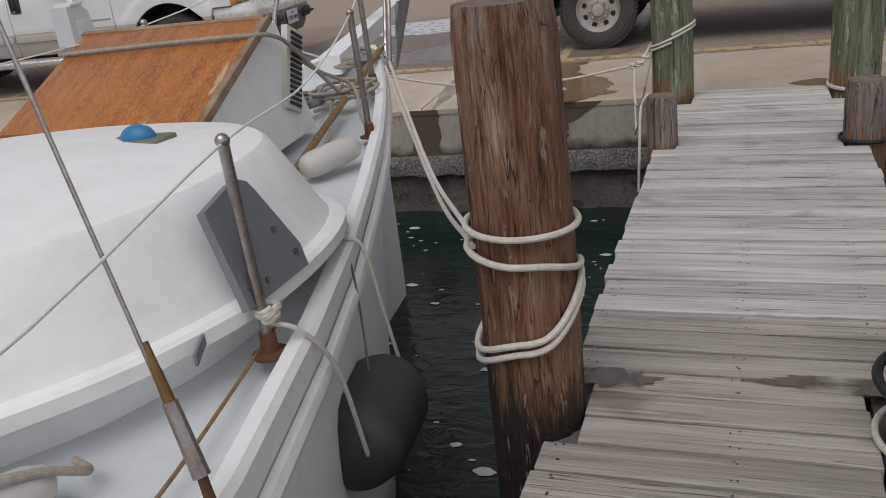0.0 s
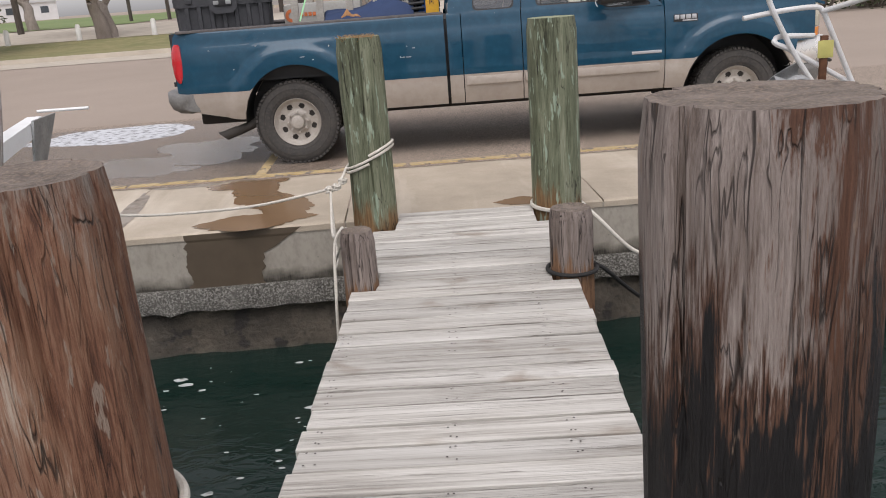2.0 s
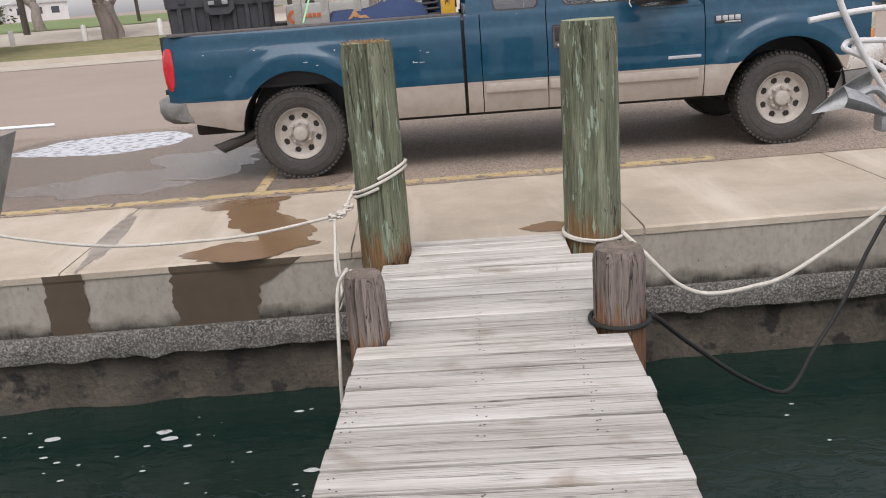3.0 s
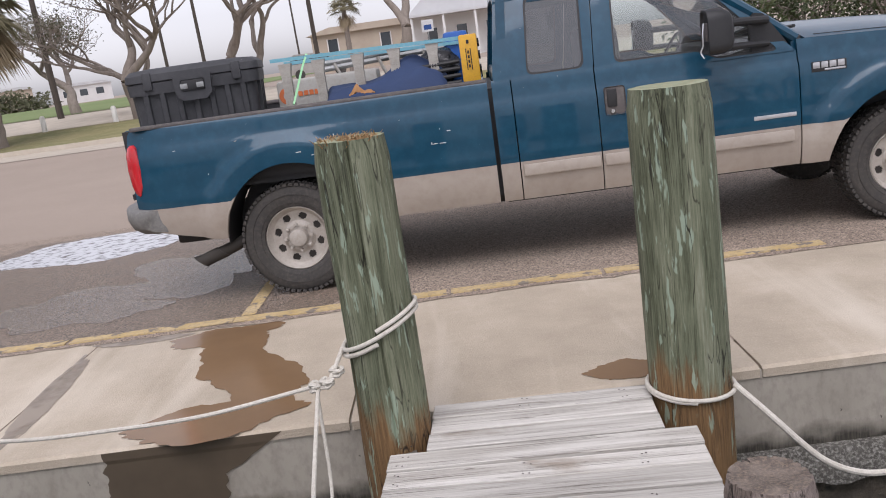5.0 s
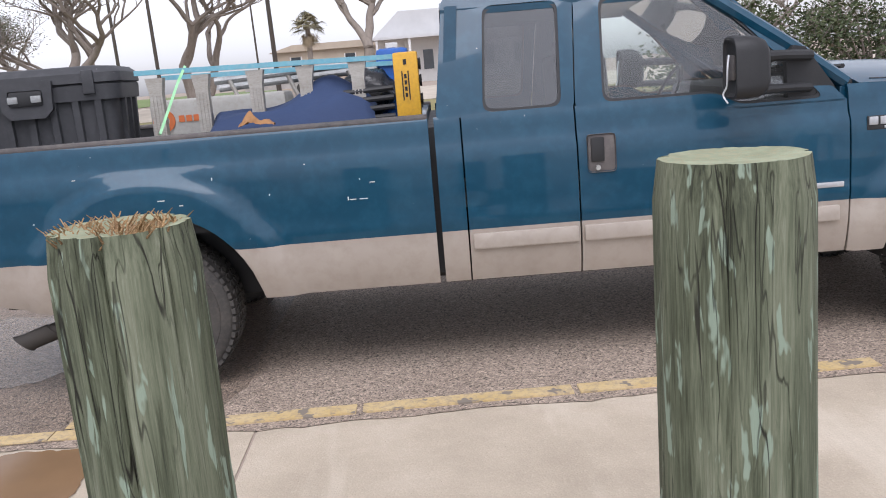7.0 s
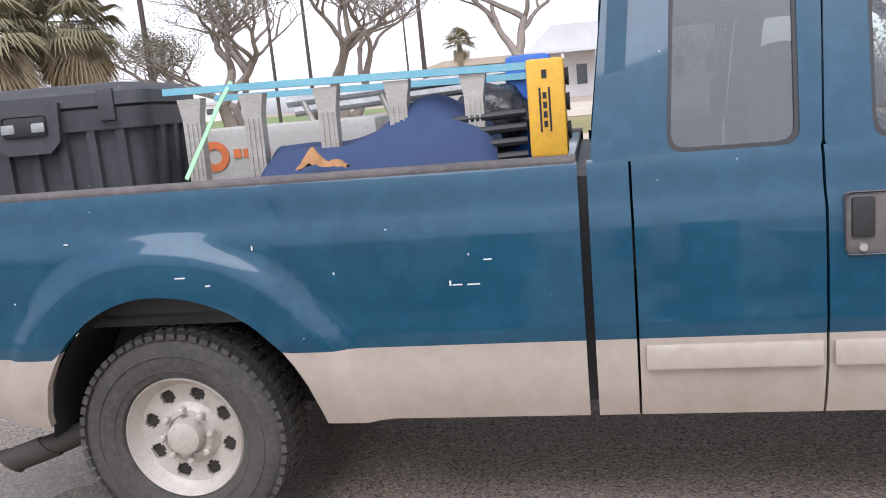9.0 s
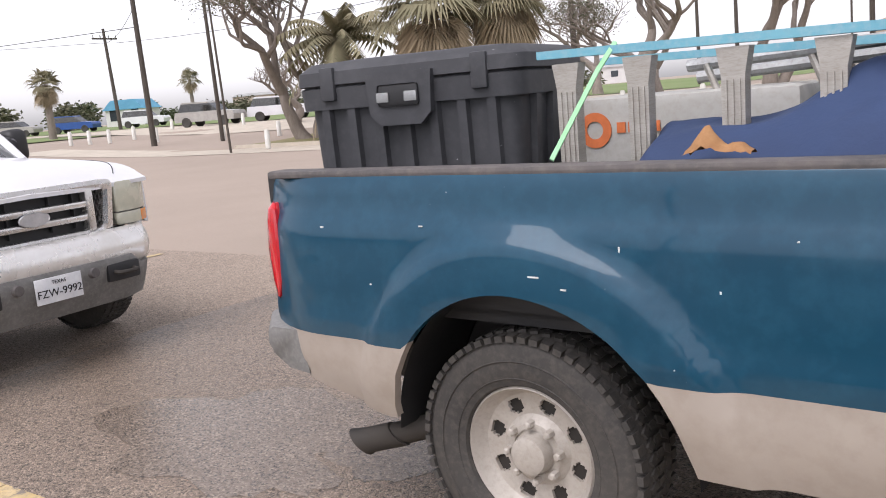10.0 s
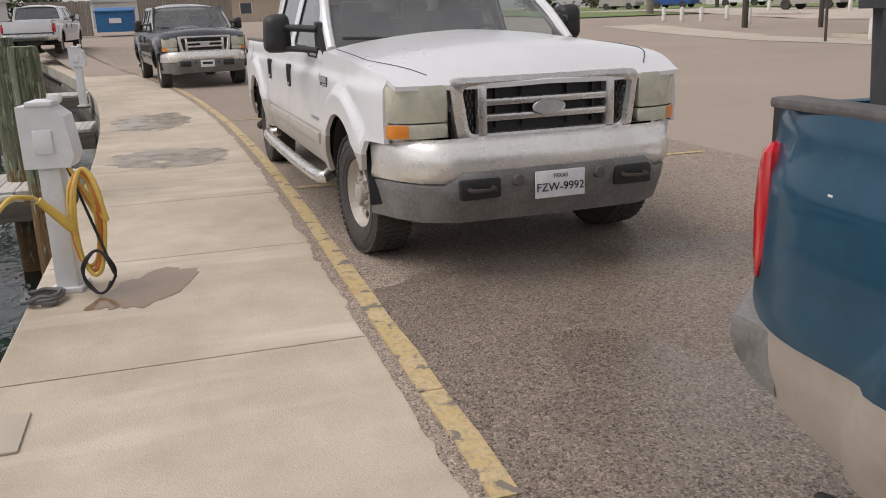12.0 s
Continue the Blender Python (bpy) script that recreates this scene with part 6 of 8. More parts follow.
tagged(finish("mooring_rope", tubed([(0.455, -0.35, 0.29), (0.47, -0.5, -0.1), (0.5, -1.0, 0.0), (0.62, -1.38, 0.315)], 0.007, 8, 8), M_ROPE), "white rope looped to the stub piling", "rope")
R = (1.92, -0.20)
wrap(R, 0.162, 0.06, 0.045, 1.6, 0.009, phase=1.0, tilt=0.012, label="rope round the foot of the green post")
tagged(finish("mooring_rope", tubed([(2.07, -0.28, 0.06), (2.17, -0.40, -0.04), (2.25, -0.44, -0.13), (2.342, -0.45, -0.22), (2.45, -0.46, -0.275), (2.566, -0.47, -0.287), (2.75, -0.47, -0.265), (2.98, -0.47, -0.198), (3.47, -0.47, 0.122), (3.85, -0.5, 0.45)], 0.0125, 8, 8), M_ROPE), "thick white mooring rope sagging over the water", "rope")
wrap((1.765, -1.51), 0.115, 0.05, 0.04, 1.2, 0.011, material=M_DARKROPE, label="black rope round the stub piling, trailing to the water", tail=[(1.93, -1.47, 0.02), (2.11, -1.3, -0.174), (2.39, -1.2, -0.42), (2.60, -1.13, -0.565), (2.70, -1.1, -0.594), (2.78, -1.05, -0.55), (2.87, -1.0, -0.43), (3.05, -0.9, -0.24), (3.28, -0.8, 0.136), (3.6, -0.7, 0.5)])
wrap((1.50, -4.44), 0.183, 0.23, 0.21, 1.1, 0.014, material=M_DARKROPE, label="black rope round the dark piling", phase=4)
wrap((1.50, -4.44), 0.183, 0.05, 0.045, 1.0, 0.010, label="pale rope round the foot of the dark piling", phase=4)

# ---- bow of the neighbouring boat ----
M_WHITEPIPE = mat("white_coated_pipe", (0.66, 0.66, 0.66), (0.55, 0.54, 0.52), 8, 0.35, fine=(0.4, 0.33, 0.26), fine_mix=0.15)
nb = thing("boat_bow", "bow of a white boat with pulpit rails and anchor", "boat")
bm = bmesh.new()
loft(bm, [[(4.6 - w, y, z) for z, w in ((0.55, h), (0.2, h * 0.85), (-0.9, h * 0.5))] + [(4.6 + w, y, z) for z, w in ((-0.9, h * 0.5), (0.2, h * 0.85), (0.55, h))] for y, h in ((-0.75, 0.04), (-1.1, 0.3), (-1.6, 0.55), (-2.5, 0.95), (-4.5, 1.4), (-7, 1.5))])
bmesh.ops.recalc_face_normals(bm, faces=bm.faces[:])
part("hull", bm, M_GEL, nb, smooth=50)
for pts in ([(3.30, -0.15, 1.36), (3.32, -0.15, 1.22), (3.483, -0.15, 0.91), (3.655, -0.16, 0.65), (3.72, -0.17, 0.56)],
            [(3.16, -0.12, 1.14), (3.40, -0.13, 1.17), (3.60, -0.15, 1.18), (3.66, -0.15, 1.15), (3.72, -0.15, 1.03), (3.88, -0.16, 0.68), (3.94, -0.18, 0.56)],
            [(3.632, -0.11, 1.0), (3.42, -0.11, 1.01), (3.37, -0.12, 0.99), (3.38, -0.13, 0.965), (3.483, -0.13, 0.915), (3.88, -0.14, 0.68)],
            [(3.66, -0.15, 1.15), (3.9, -0.5, 1.25), (4.2, -0.9, 1.3), (4.35, -1.3, 1.3)], [(4.3, -1.2, 0.6), (4.25, -1.0, 1.0), (4.2, -0.9, 1.3)]):
    part("pulpit_rail", tubed(pts, 0.017, 10, 5), M_WHITEPIPE, nb)


def fluke(a, tip, c, bend_y, label):
    """A curved plate between two back corners and a tip, with its thickness."""
    bm = bmesh.new()
    a, tip, c = Vector(a), Vector(tip), Vector(c)
    rows = []
    for i in range(9):
        u = i / 8
        p, q = a.lerp(tip, u), c.lerp(tip, u)
        rows.append([p.lerp(q, k / 6) + Vector((0, bend_y * math.sin(math.pi * k / 6) * (1 - u * u), 0.03 * math.sin(math.pi * u) * (1 - k / 6))) for k in range(7)])
    loft(bm, rows, closed=False)
    bmesh.ops.remove_doubles(bm, verts=bm.verts[:], dist=0.0005)
    g = bmesh.ops.extrude_face_region(bm, geom=bm.faces[:])
    for v in g["geom"]:
        if isinstance(v, bmesh.types.BMVert):
            v.co.y += 0.008
    bmesh.ops.recalc_face_normals(bm, faces=bm.faces[:])
    return part("anchor_fluke", bm, M_GALV, nb, label)


fluke((3.54, -0.14, 0.85), (3.20, -0.12, 0.62), (3.56, -0.16, 0.66), 0.06, "galvanised plough anchor fluke")
fluke((3.33, -0.22, 0.78), (3.62, -0.22, 0.58), (3.34, -0.22, 0.66), -0.05, "galvanised plough anchor fluke")
part("anchor_shank", tubed([(3.40, -0.19, 0.70), (3.52, -0.19, 0.745), (3.62, -0.19, 0.66), (3.75, -0.19, 0.55)], 0.024, 8, 4), M_GALV, nb)
part("anchor_roller", boxed(3.56, 3.98, -0.22, -0.12, 0.50, 0.60, 0.02), M_GALV, nb)
part("shank_plate", boxed(3.655, 3.70, -0.17, -0.14, 0.70, 1.0, 0.006, pose(0, 0, 0, 0, 0, 0)), M_RUST, nb)
part("yellow_plate", boxed(3.63, 3.73, -0.18, -0.172, 0.86, 0.97, 0.003), mat("faded_yellow_paint", (0.5, 0.46, 0.14), (0.42, 0.38, 0.12), 12, 0.6), nb, "faded yellow plate")
for dx in (0.0, 0.14):
    part("hose", tubed([(4.02 + dx, -0.55, 0.2), (4.02 + dx, -0.55, 1.0), (4.08 + dx, -0.55, 1.08), (4.13 + dx, -0.55, 0.95), (4.12 + dx, -0.55, 0.1)], 0.018, 8, 5), M_WHITEPIPE if dx else M_BLACK, nb)

# ---- power pedestal on the quay ----
M_PED = mat("white_pedestal_plastic", (0.72, 0.73, 0.74), (0.64, 0.65, 0.65), 5, 0.45, fine=(0.45, 0.43, 0.4), fine_mix=0.08)
M_CABLE = mat("yellow_cable", (0.72, 0.5, 0.1), (0.6, 0.42, 0.1), 20, 0.5)
M_ORANGE = mat("orange_cable", (0.6, 0.2, 0.04), (0.5, 0.17, 0.04), 20, 0.5)


def pedestal(x, y, label):
    p = thing("power_pedestal", label, "power pedestal", "power pedestals", at=pose(x, y, 0, 0, 0, -8))
    part("post", boxed(-0.075, 0.075, -0.06, 0.06, 0.0, 0.74, 0.012), M_PED, p)
    part("base", boxed(-0.11, 0.11, -0.09, 0.09, 0.0, 0.03, 0.008), M_PED, p)
    h = part("head", prism(bmesh.new(), [(-0.12, 0.72), (0.12, 0.72), (0.15, 0.78), (0.135, 0.9), (0.12, 1.0), (0.05, 1.06), (-0.12, 1.06)], -0.10, 0.10), M_PED, p)
    h.matrix_basis = pose(0, 0, 0, 0, 0, 90)
    part("cap", boxed(-0.11, 0.11, -0.07, 0.07, 1.055, 1.085, 0.012), M_PED, p)
    part("light_lens", boxed(-0.035, 0.035, 0.03, 0.10, 1.07, 1.115, 0.012), M_PED, p)
    part("socket_flap", boxed(0.098, 0.112, -0.05, 0.05, 0.80, 0.93, 0.006), M_PED, p)
    return p


pedestal(-4.48, 0.20, "white power pedestal with shore cables on the quay")
pedestal(-16.6, -0.75, "white power pedestal further along the quay")
for k, (mm, r) in enumerate(((M_CABLE, 0.012), (M_ORANGE, 0.013), (M_CABLE, 0.011), (M_BLACK, 0.008))):
    pts = []
    for i in range(22):
        a = 6.28319 * i / 11
        pts.append((-4.34 + 0.03 * k + 0.02 * math.sin(3 * a), 0.34 + 0.015 * k + (0.075 + 0.012 * math.sin(i + k)) * math.cos(a), (0.42 if k < 3 else 0.14) + (0.26 + 0.02 * k if k < 3 else 0.12) * math.sin(a)))
    pts = [(-4.42, 0.27, 0.76)] + pts
    tagged(finish("shore_cable", tubed(pts, r, 8, 4), mm), "coiled %s cable hung on the power pedestal" % ("yellow", "orange", "yellow", "black")[k], "cable")
tagged(finish("shore_cable", tubed([(-4.30, 0.30, 0.42), (-4.25, 0.18, 0.52), (-4.2, 0.10, 0.60), (-4.15, -0.05, 0.55), (-4.0, -0.2, 0.2), (-3.9, -0.25, -0.4)], 0.013, 8, 6), mat("cream_cable", (0.66, 0.58, 0.36), None, 20, 0.5)), "cream cable hanging over the quay edge", "cable")
bm = bmesh.new()
rod(bm, (-4.27, 0.28, 0.40), (-4.21, 0.14, 0.58), 0.028, 0.022, 12)
tagged(finish("cable_plug", bm, M_CABLE), "yellow plug of the shore cable", "plug")
coil("rope_coil", (-4.25, 0.08, 0.0), 0.10, 4, 0.011, mat("grey_line", (0.18, 0.18, 0.18), None, 40, 0.9, bump=0.002), "small heap of grey rope on the quay", 1.0, 12)
for k, (dy, mm, word) in enumerate(((0.0, M_CABLE, "yellow"), (-0.05, M_WHITEPIPE, "white"))):
    tagged(finish("shore_cable", tubed([(-4.20, 0.12 + dy, 0.60), (-4.05, 0.02 + dy, 0.62), (-3.85, -0.08 + dy, 0.45), (-3.6, -0.16 + dy, 0.1), (-3.45, -0.2 + dy, -0.35), (-3.4, -0.22 + dy, -0.8)], 0.012 + 0.006 * k, 8, 6), mm), "%s shore line hanging over the quay edge" % word, "cable")
tagged(finish("drain_cover", boxed(-2.74, -2.40, -0.02, 0.22, 0.0, 0.012, 0.006), M_KERB), "worn pale plaque set in the quay walk", "cover")

# neighbouring berths along the quay
for px, py, h, r in ((-7.5, -0.30, 1.31, 0.135), (-8.4, -0.62, 1.38, 0.13), (-11.5, -1.1, 1.2, 0.15), (-17.5, -2.6, 1.2, 0.15), (-23, -5.0, 1.2, 0.15)):
    pile("piling", px, py, -1.6, h, r, M_PILE_GREEN, M_ENDGREEN, "green-treated round mooring post further along the quay", seed=int(-px * 7))
for py, ln in ((-8.3, 4.0), (-13.0, 5.0), (-19.5, 6.0)):
    fp = thing("finger_pier", "weathered timber finger pier of another berth", "pier", "far finger piers", "structure")
    for k in range(int(ln / 0.16)):
        bm = boxed(py - 0.55, py + 0.55, bend(py) - 0.10 - 0.16 * k - 0.15, bend(py) - 0.10 - 0.16 * k, -0.01, 0.03)
        part("plank", bm, M_PLANK, fp, smooth=0)
    part("beam", boxed(py + 0.48, py + 0.56, bend(py) - ln, bend(py) - 0.05, -0.25, -0.01), M_STRINGER, fp)

# ---- wet patches, streaks and foam ----
def wet(name, colour, rough, cover=1.0, scale=3.0):
    """A thin film that lets the surface below show through in places."""
    m = bpy.data.materials.new(name)
    m.use_nodes = True
    n, l = m.node_tree.nodes, m.node_tree.links
    b = n["Principled BSDF"]
    b.inputs["Roughness"].default_value = rough
    tc, t = n.new("ShaderNodeTexCoord"), n.new("ShaderNodeTexNoise")
    t.inputs["Scale"].default_value, t.inputs["Detail"].default_value = scale, 6
    l.new(tc.outputs["Object"], t.inputs["Vector"])
    x = n.new("ShaderNodeMix")
    x.data_type = "RGBA"
    l.new(t.outputs[0], x.inputs[0])
    x.inputs[6].default_value = (*[c * 0.75 for c in colour], 1)
    x.inputs[7].default_value = (*[c * 1.2 for c in colour], 1)
    l.new(x.outputs[2], b.inputs["Base Color"])
    if cover < 1:
        r = n.new("ShaderNodeMapRange")
        r.inputs[1].default_value, r.inputs[2].default_value = 0.62 - cover * 0.4, 0.70 - cover * 0.2
        l.new(t.outputs[0], r.inputs[0])
        l.new(r.outputs[0], b.inputs["Alpha"])
    return m


def puddle(name, c, rx, ry, seed, material, label, turn=0.0, rag=0.35, z=0.003, freq=1.6, square=1.0):
    bm = bmesh.new()
    pts = []
    ct, st = math.cos(radians(turn)), math.sin(radians(turn))
    for i in range(72):
        a = 6.28319 * i / 72
        k = 1 + rag * noise.noise((math.cos(a) * freq + seed, math.sin(a) * freq, seed)) + rag * 0.4 * noise.noise((math.cos(a) * freq * 4 + seed, math.sin(a) * freq * 4, 7))
        u, v = (r * k * math.copysign(abs(t) ** square, t) for r, t in ((rx, math.cos(a)), (ry, math.sin(a))))
        pts.append((c[0] + u * ct - v * st, c[1] + u * st + v * ct, z))
    bm.faces.new([bm.verts.new(p) for p in pts])
    bm.normal_update()
    if bm.faces[:][0].normal.z < 0:
        bm.faces[:][0].normal_flip()
    return tagged(finish(name, bm, material, smooth=0), label, kind="structure")


M_WETCONC = wet("wet_brown_concrete", (0.235, 0.145, 0.078), 0.16)
M_DAMPCONC = wet("damp_concrete", (0.29, 0.235, 0.18), 0.28, 0.8, 2.6)
M_WETASPHALT = paving("wet_asphalt", [(0.0, (0.12, 0.09, 0.067)), (0.5, (0.17, 0.13, 0.1)), (1.0, (0.225, 0.178, 0.14))], (0.36, 0.28, 0.215), 0.55, 105, (0.03, 0.025, 0.021), 0.55, 0.38, 0.006)
M_FILM = paving("water_film", [(0.0, (0.1, 0.077, 0.058)), (0.5, (0.14, 0.108, 0.084)), (1.0, (0.185, 0.147, 0.117))], (0.32, 0.255, 0.2), 0.5, 105, (0.03, 0.026, 0.023), 0.56, 0.12, 0.0025)
M_WETBOARD = wet("wet_board", (0.13, 0.105, 0.08), 0.4, 0.75, 6)
M_FOAM = wet("soap_foam", (0.6, 0.61, 0.63), 0.4, 0.985, 11)
M_STREAK = wet("wet_wall_streak", (0.1, 0.075, 0.05), 0.5, 1.0, 9)
for cx, cy, rx, ry, sd, tn, dz in ((-0.40, 1.45, 0.34, 0.19, 3, 6, 0.0), (-0.25, 1.08, 0.22, 0.45, 4, 8, 0.0003), (-0.02, 0.62, 0.2, 0.42, 8, 22, 0.0006), (-0.16, 0.17, 0.40, 0.19, 5, 4, 0.0009)):
    puddle("wet_patch", (cx, cy), rx, ry, sd, M_WETCONC, "wet brown puddle running over the quay walk", tn, 0.4, 0.003 + dz)
puddle("wet_patch", (1.74, 0.15), 0.17, 0.11, 6, M_WETCONC, "small wet patch on the quay walk")
puddle("wet_patch", (-1.18, 0.75), 0.07, 0.72, 9, M_DAMPCONC, "damp streak along a slab joint", 4)
puddle("wet_patch", (-4.3, 0.62), 0.22, 0.40, 12, M_WETCONC, "wet brown patch by the power pedestal", 60)
puddle("wet_patch", (-9.3, 0.75), 0.75, 0.62, 13, M_DAMPCONC, "damp patch across the quay walk")
puddle("wet_patch", (-13.2, 0.5), 1.2, 0.6, 14, M_DAMPCONC, "damp patch across the quay walk")
puddle("wet_patch", (-0.95, 1.6), 0.3, 0.07, 15, M_DAMPCONC, "damp edge of the quay walk")
puddle("foam_puddle", (-2.65, 5.1), 0.98, 0.72, 21, M_FOAM, "white soapy foam on the asphalt", 0, 0.25, 0.009)
puddle("wet_asphalt", (-1.75, 3.80), 2.15, 2.12, 22, M_WETASPHALT, "damp darker patch of asphalt behind the truck", 0, 0.07, 0.0072, 2.6, 0.33)
puddle("water_film", (-1.15, 3.45), 0.55, 0.75, 41, M_FILM, "shiny water film on the asphalt", 20, 0.5, 0.0086)
puddle("water_film", (-1.75, 2.6), 0.75, 0.5, 43, M_FILM, "shiny water film on the asphalt", -10, 0.5, 0.0088)
puddle("foam_puddle", (-26, 1.2), 1.6, 0.7, 26, M_FOAM, "white soapy water under the far truck", 0, 0.4, 0.03)


def wall_streak(x0, x1, z1, seed, label):
    bm = bmesh.new()
    rows = []
    for k in range(22):
        u = k / 21
        z = -0.012 + (z1 + 0.012) * u
        a = x0 + 0.05 * noise.noise((seed, u * 3, 0)) * (0.2 + u) + 0.03 * noise.noise((seed, u * 11, 1))
        b = x1 - (x1 - x0) * 0.35 * min(1, u * 2.2) * (x1 - x0 > 0.4) + 0.06 * noise.noise((seed, u * 3, 9)) * (0.2 + u) + 0.03 * noise.noise((seed, u * 11, 5))
        y = -0.0065 if z > -0.05 else -0.0025
        rows.append([Vector((a, y, z)), Vector((b, y, z))])
    loft(bm, rows, closed=False)
    return tagged(finish("wet_streak", bm, M_STREAK, smooth=0), label, kind="structure")


wall_streak(-0.60, 0.20, -0.40, 2, "dark wet streak down the seawall")
wall_streak(-1.36, -1.12, -0.395, 6, "dark wet streak down the seawall")

# foam flecks on the water
bm = bmesh.new()
rnd = random.Random(5)
for k in range(150):
    cx, cy = (rnd.uniform(-2.2, 0.3), rnd.uniform(-3.6, -0.9) if k % 4 else rnd.uniform(-0.9, -0.3)) if k < 132 else (rnd.uniform(1.9, 4), rnd.uniform(-3.5, -0.4))
    r = rnd.uniform(0.008, 0.04) if k % 3 == 0 else rnd.uniform(0.003, 0.014)
    f = bm.faces.new([bm.verts.new((cx + r * (1.5 + noise.noise((k, i * 0.7, 0))) * math.cos(0.628 * i), cy + r * 0.8 * (1 + 0.5 * noise.noise((k, i * 0.9, 3))) * math.sin(0.628 * i), -0.866)) for i in range(10)])
tagged(finish("foam_fleck", bm, mat("foam_white", (0.6, 0.62, 0.6), None, 30, 0.6), smooth=0), "white foam flecks floating on the water", "foam", kind="stuff")

# ---- load in the bed of the teal truck ----
M_BOX = mat("dusty_black_polyethylene", (0.036, 0.037, 0.041), (0.052, 0.053, 0.058), 3, 0.6, bump=0.0012, fine=(0.075, 0.075, 0.08), fine_mix=0.2, spots=(0.42, 0.42, 0.42), spot_scale=38, spot_level=0.735)
M_ALU = mat("dusty_aluminium", (0.5, 0.48, 0.44), (0.4, 0.37, 0.33), 6, 0.42, metal=0.55, stretch=(1, 1, 5), fine=(0.3, 0.26, 0.2), fine_mix=0.25)
M_LADDERBLUE = mat("pale_blue_fibreglass", (0.13, 0.36, 0.46), (0.17, 0.42, 0.5), 6, 0.5, fine=(0.35, 0.45, 0.48), fine_mix=0.2)
M_TARP = mat("navy_canvas", (0.017, 0.034, 0.088), (0.026, 0.048, 0.115), 3, 0.75, bump=0.012, bump_scale=9)
M_YPLASTIC = mat("yellow_plastic", (0.75, 0.42, 0.03), (0.65, 0.35, 0.03), 6, 0.45, fine=(0.45, 0.25, 0.05), fine_mix=0.2)
M_RAG = mat("brown_leather", (0.36, 0.19, 0.08), (0.24, 0.11, 0.04), 14, 0.8, bump=0.003)
M_STRAP = mat("green_strap", (0.28, 0.6, 0.3), (0.35, 0.65, 0.38), 20, 0.7)
M_BAG = mat("black_bin_liner", (0.012, 0.012, 0.014), None, 8, 0.22, bump=0.02, bump_scale=9)
M_GREYBOX = mat("pale_grey_metal_case", (0.42, 0.41, 0.38), (0.36, 0.35, 0.32), 4, 0.5, fine=(0.28, 0.25, 0.2), fine_mix=0.2)
M_ORANGEINK = mat("orange_print", (0.65, 0.17, 0.05), None, 20, 0.5)


def lid_ring(x0, x1, y0, y1, z, r=0.06):
    return [Vector((x, y, z)) for x, y in rounded([(x0, y0), (x1, y0), (x1, y1), (x0, y1)], r, 5)]


tb = thing("tool_box", "large dusty black plastic storage box with latches", "storage box", at=pose(-0.66, 2.86, 0.965, 0, 0, 8))
bm = bmesh.new()
loft(bm, [lid_ring(-0.40, 0.40, -0.27, 0.27, 0.0), lid_ring(-0.42, 0.42, -0.29, 0.29, 0.50)])
bmesh.ops.recalc_face_normals(bm, faces=bm.faces[:])
part("body", bm, M_BOX, tb)
bm = bmesh.new()
loft(bm, [lid_ring(-0.445, 0.445, -0.315, 0.315, 0.49, 0.07), lid_ring(-0.45, 0.45, -0.32, 0.32, 0.565, 0.07), lid_ring(-0.44, 0.44, -0.31, 0.31, 0.572, 0.07), lid_ring(-0.455, 0.455, -0.325, 0.325, 0.578, 0.07), lid_ring(-0.452, 0.452, -0.322, 0.322, 0.625, 0.07), lid_ring(-0.42, 0.42, -0.29, 0.29, 0.655, 0.08), lid_ring(-0.32, 0.32, -0.2, 0.2, 0.665, 0.08)])
bmesh.ops.recalc_face_normals(bm, faces=bm.faces[:])
part("lid", bm, M_BOX, tb)
for x in (-0.33, -0.22, -0.11, 0.0, 0.11, 0.22, 0.33):
    bm = bmesh.new()
    loft(bm, [[(x - 0.022, -0.27 - g, z), (x - 0.016, -0.292 - g, z), (x + 0.016, -0.292 - g, z), (x + 0.022, -0.27 - g, z)] for z, g in ((0.02, 0.0), (0.49, 0.02))])
    bmesh.ops.recalc_face_normals(bm, faces=bm.faces[:])
    part("rib", bm, M_BOX, tb)
for y in (-0.16, 0.0, 0.16):
    for s in (-1, 1):
        bm = bmesh.new()
        loft(bm, [[(s * (0.395 + g), y - 0.03, z), (s * (0.422 + g), y - 0.022, z), (s * (0.422 + g), y + 0.022, z), (s * (0.395 + g), y + 0.03, z)] for z, g in ((0.02, 0.0), (0.49, 0.02))])
        bmesh.ops.recalc_face_normals(bm, faces=bm.faces[:])
        part("rib", bm, M_BOX, tb)
latch = part("latch", prism(bmesh.new(), [(-0.13, 0.60), (0.13, 0.60), (0.12, 0.46), (0.08, 0.42), (-0.08, 0.42), (-0.12, 0.46)], -0.345, -0.318), M_BOX, tb)
part("latch_slot", boxed(-0.08, 0.08, -0.352, -0.342, 0.485, 0.56, 0.012), M_BLACK, latch)
for x in (-0.06, 0.05):
    part("latch_hook", boxed(x - 0.025, x + 0.025, -0.356, -0.35, 0.50, 0.535, 0.006), M_GALV, latch)
for x in (-0.30, 0.30):
    part("hinge_clip", boxed(x - 0.03, x + 0.03, -0.335, -0.31, 0.52, 0.64, 0.01), M_BOX, tb)

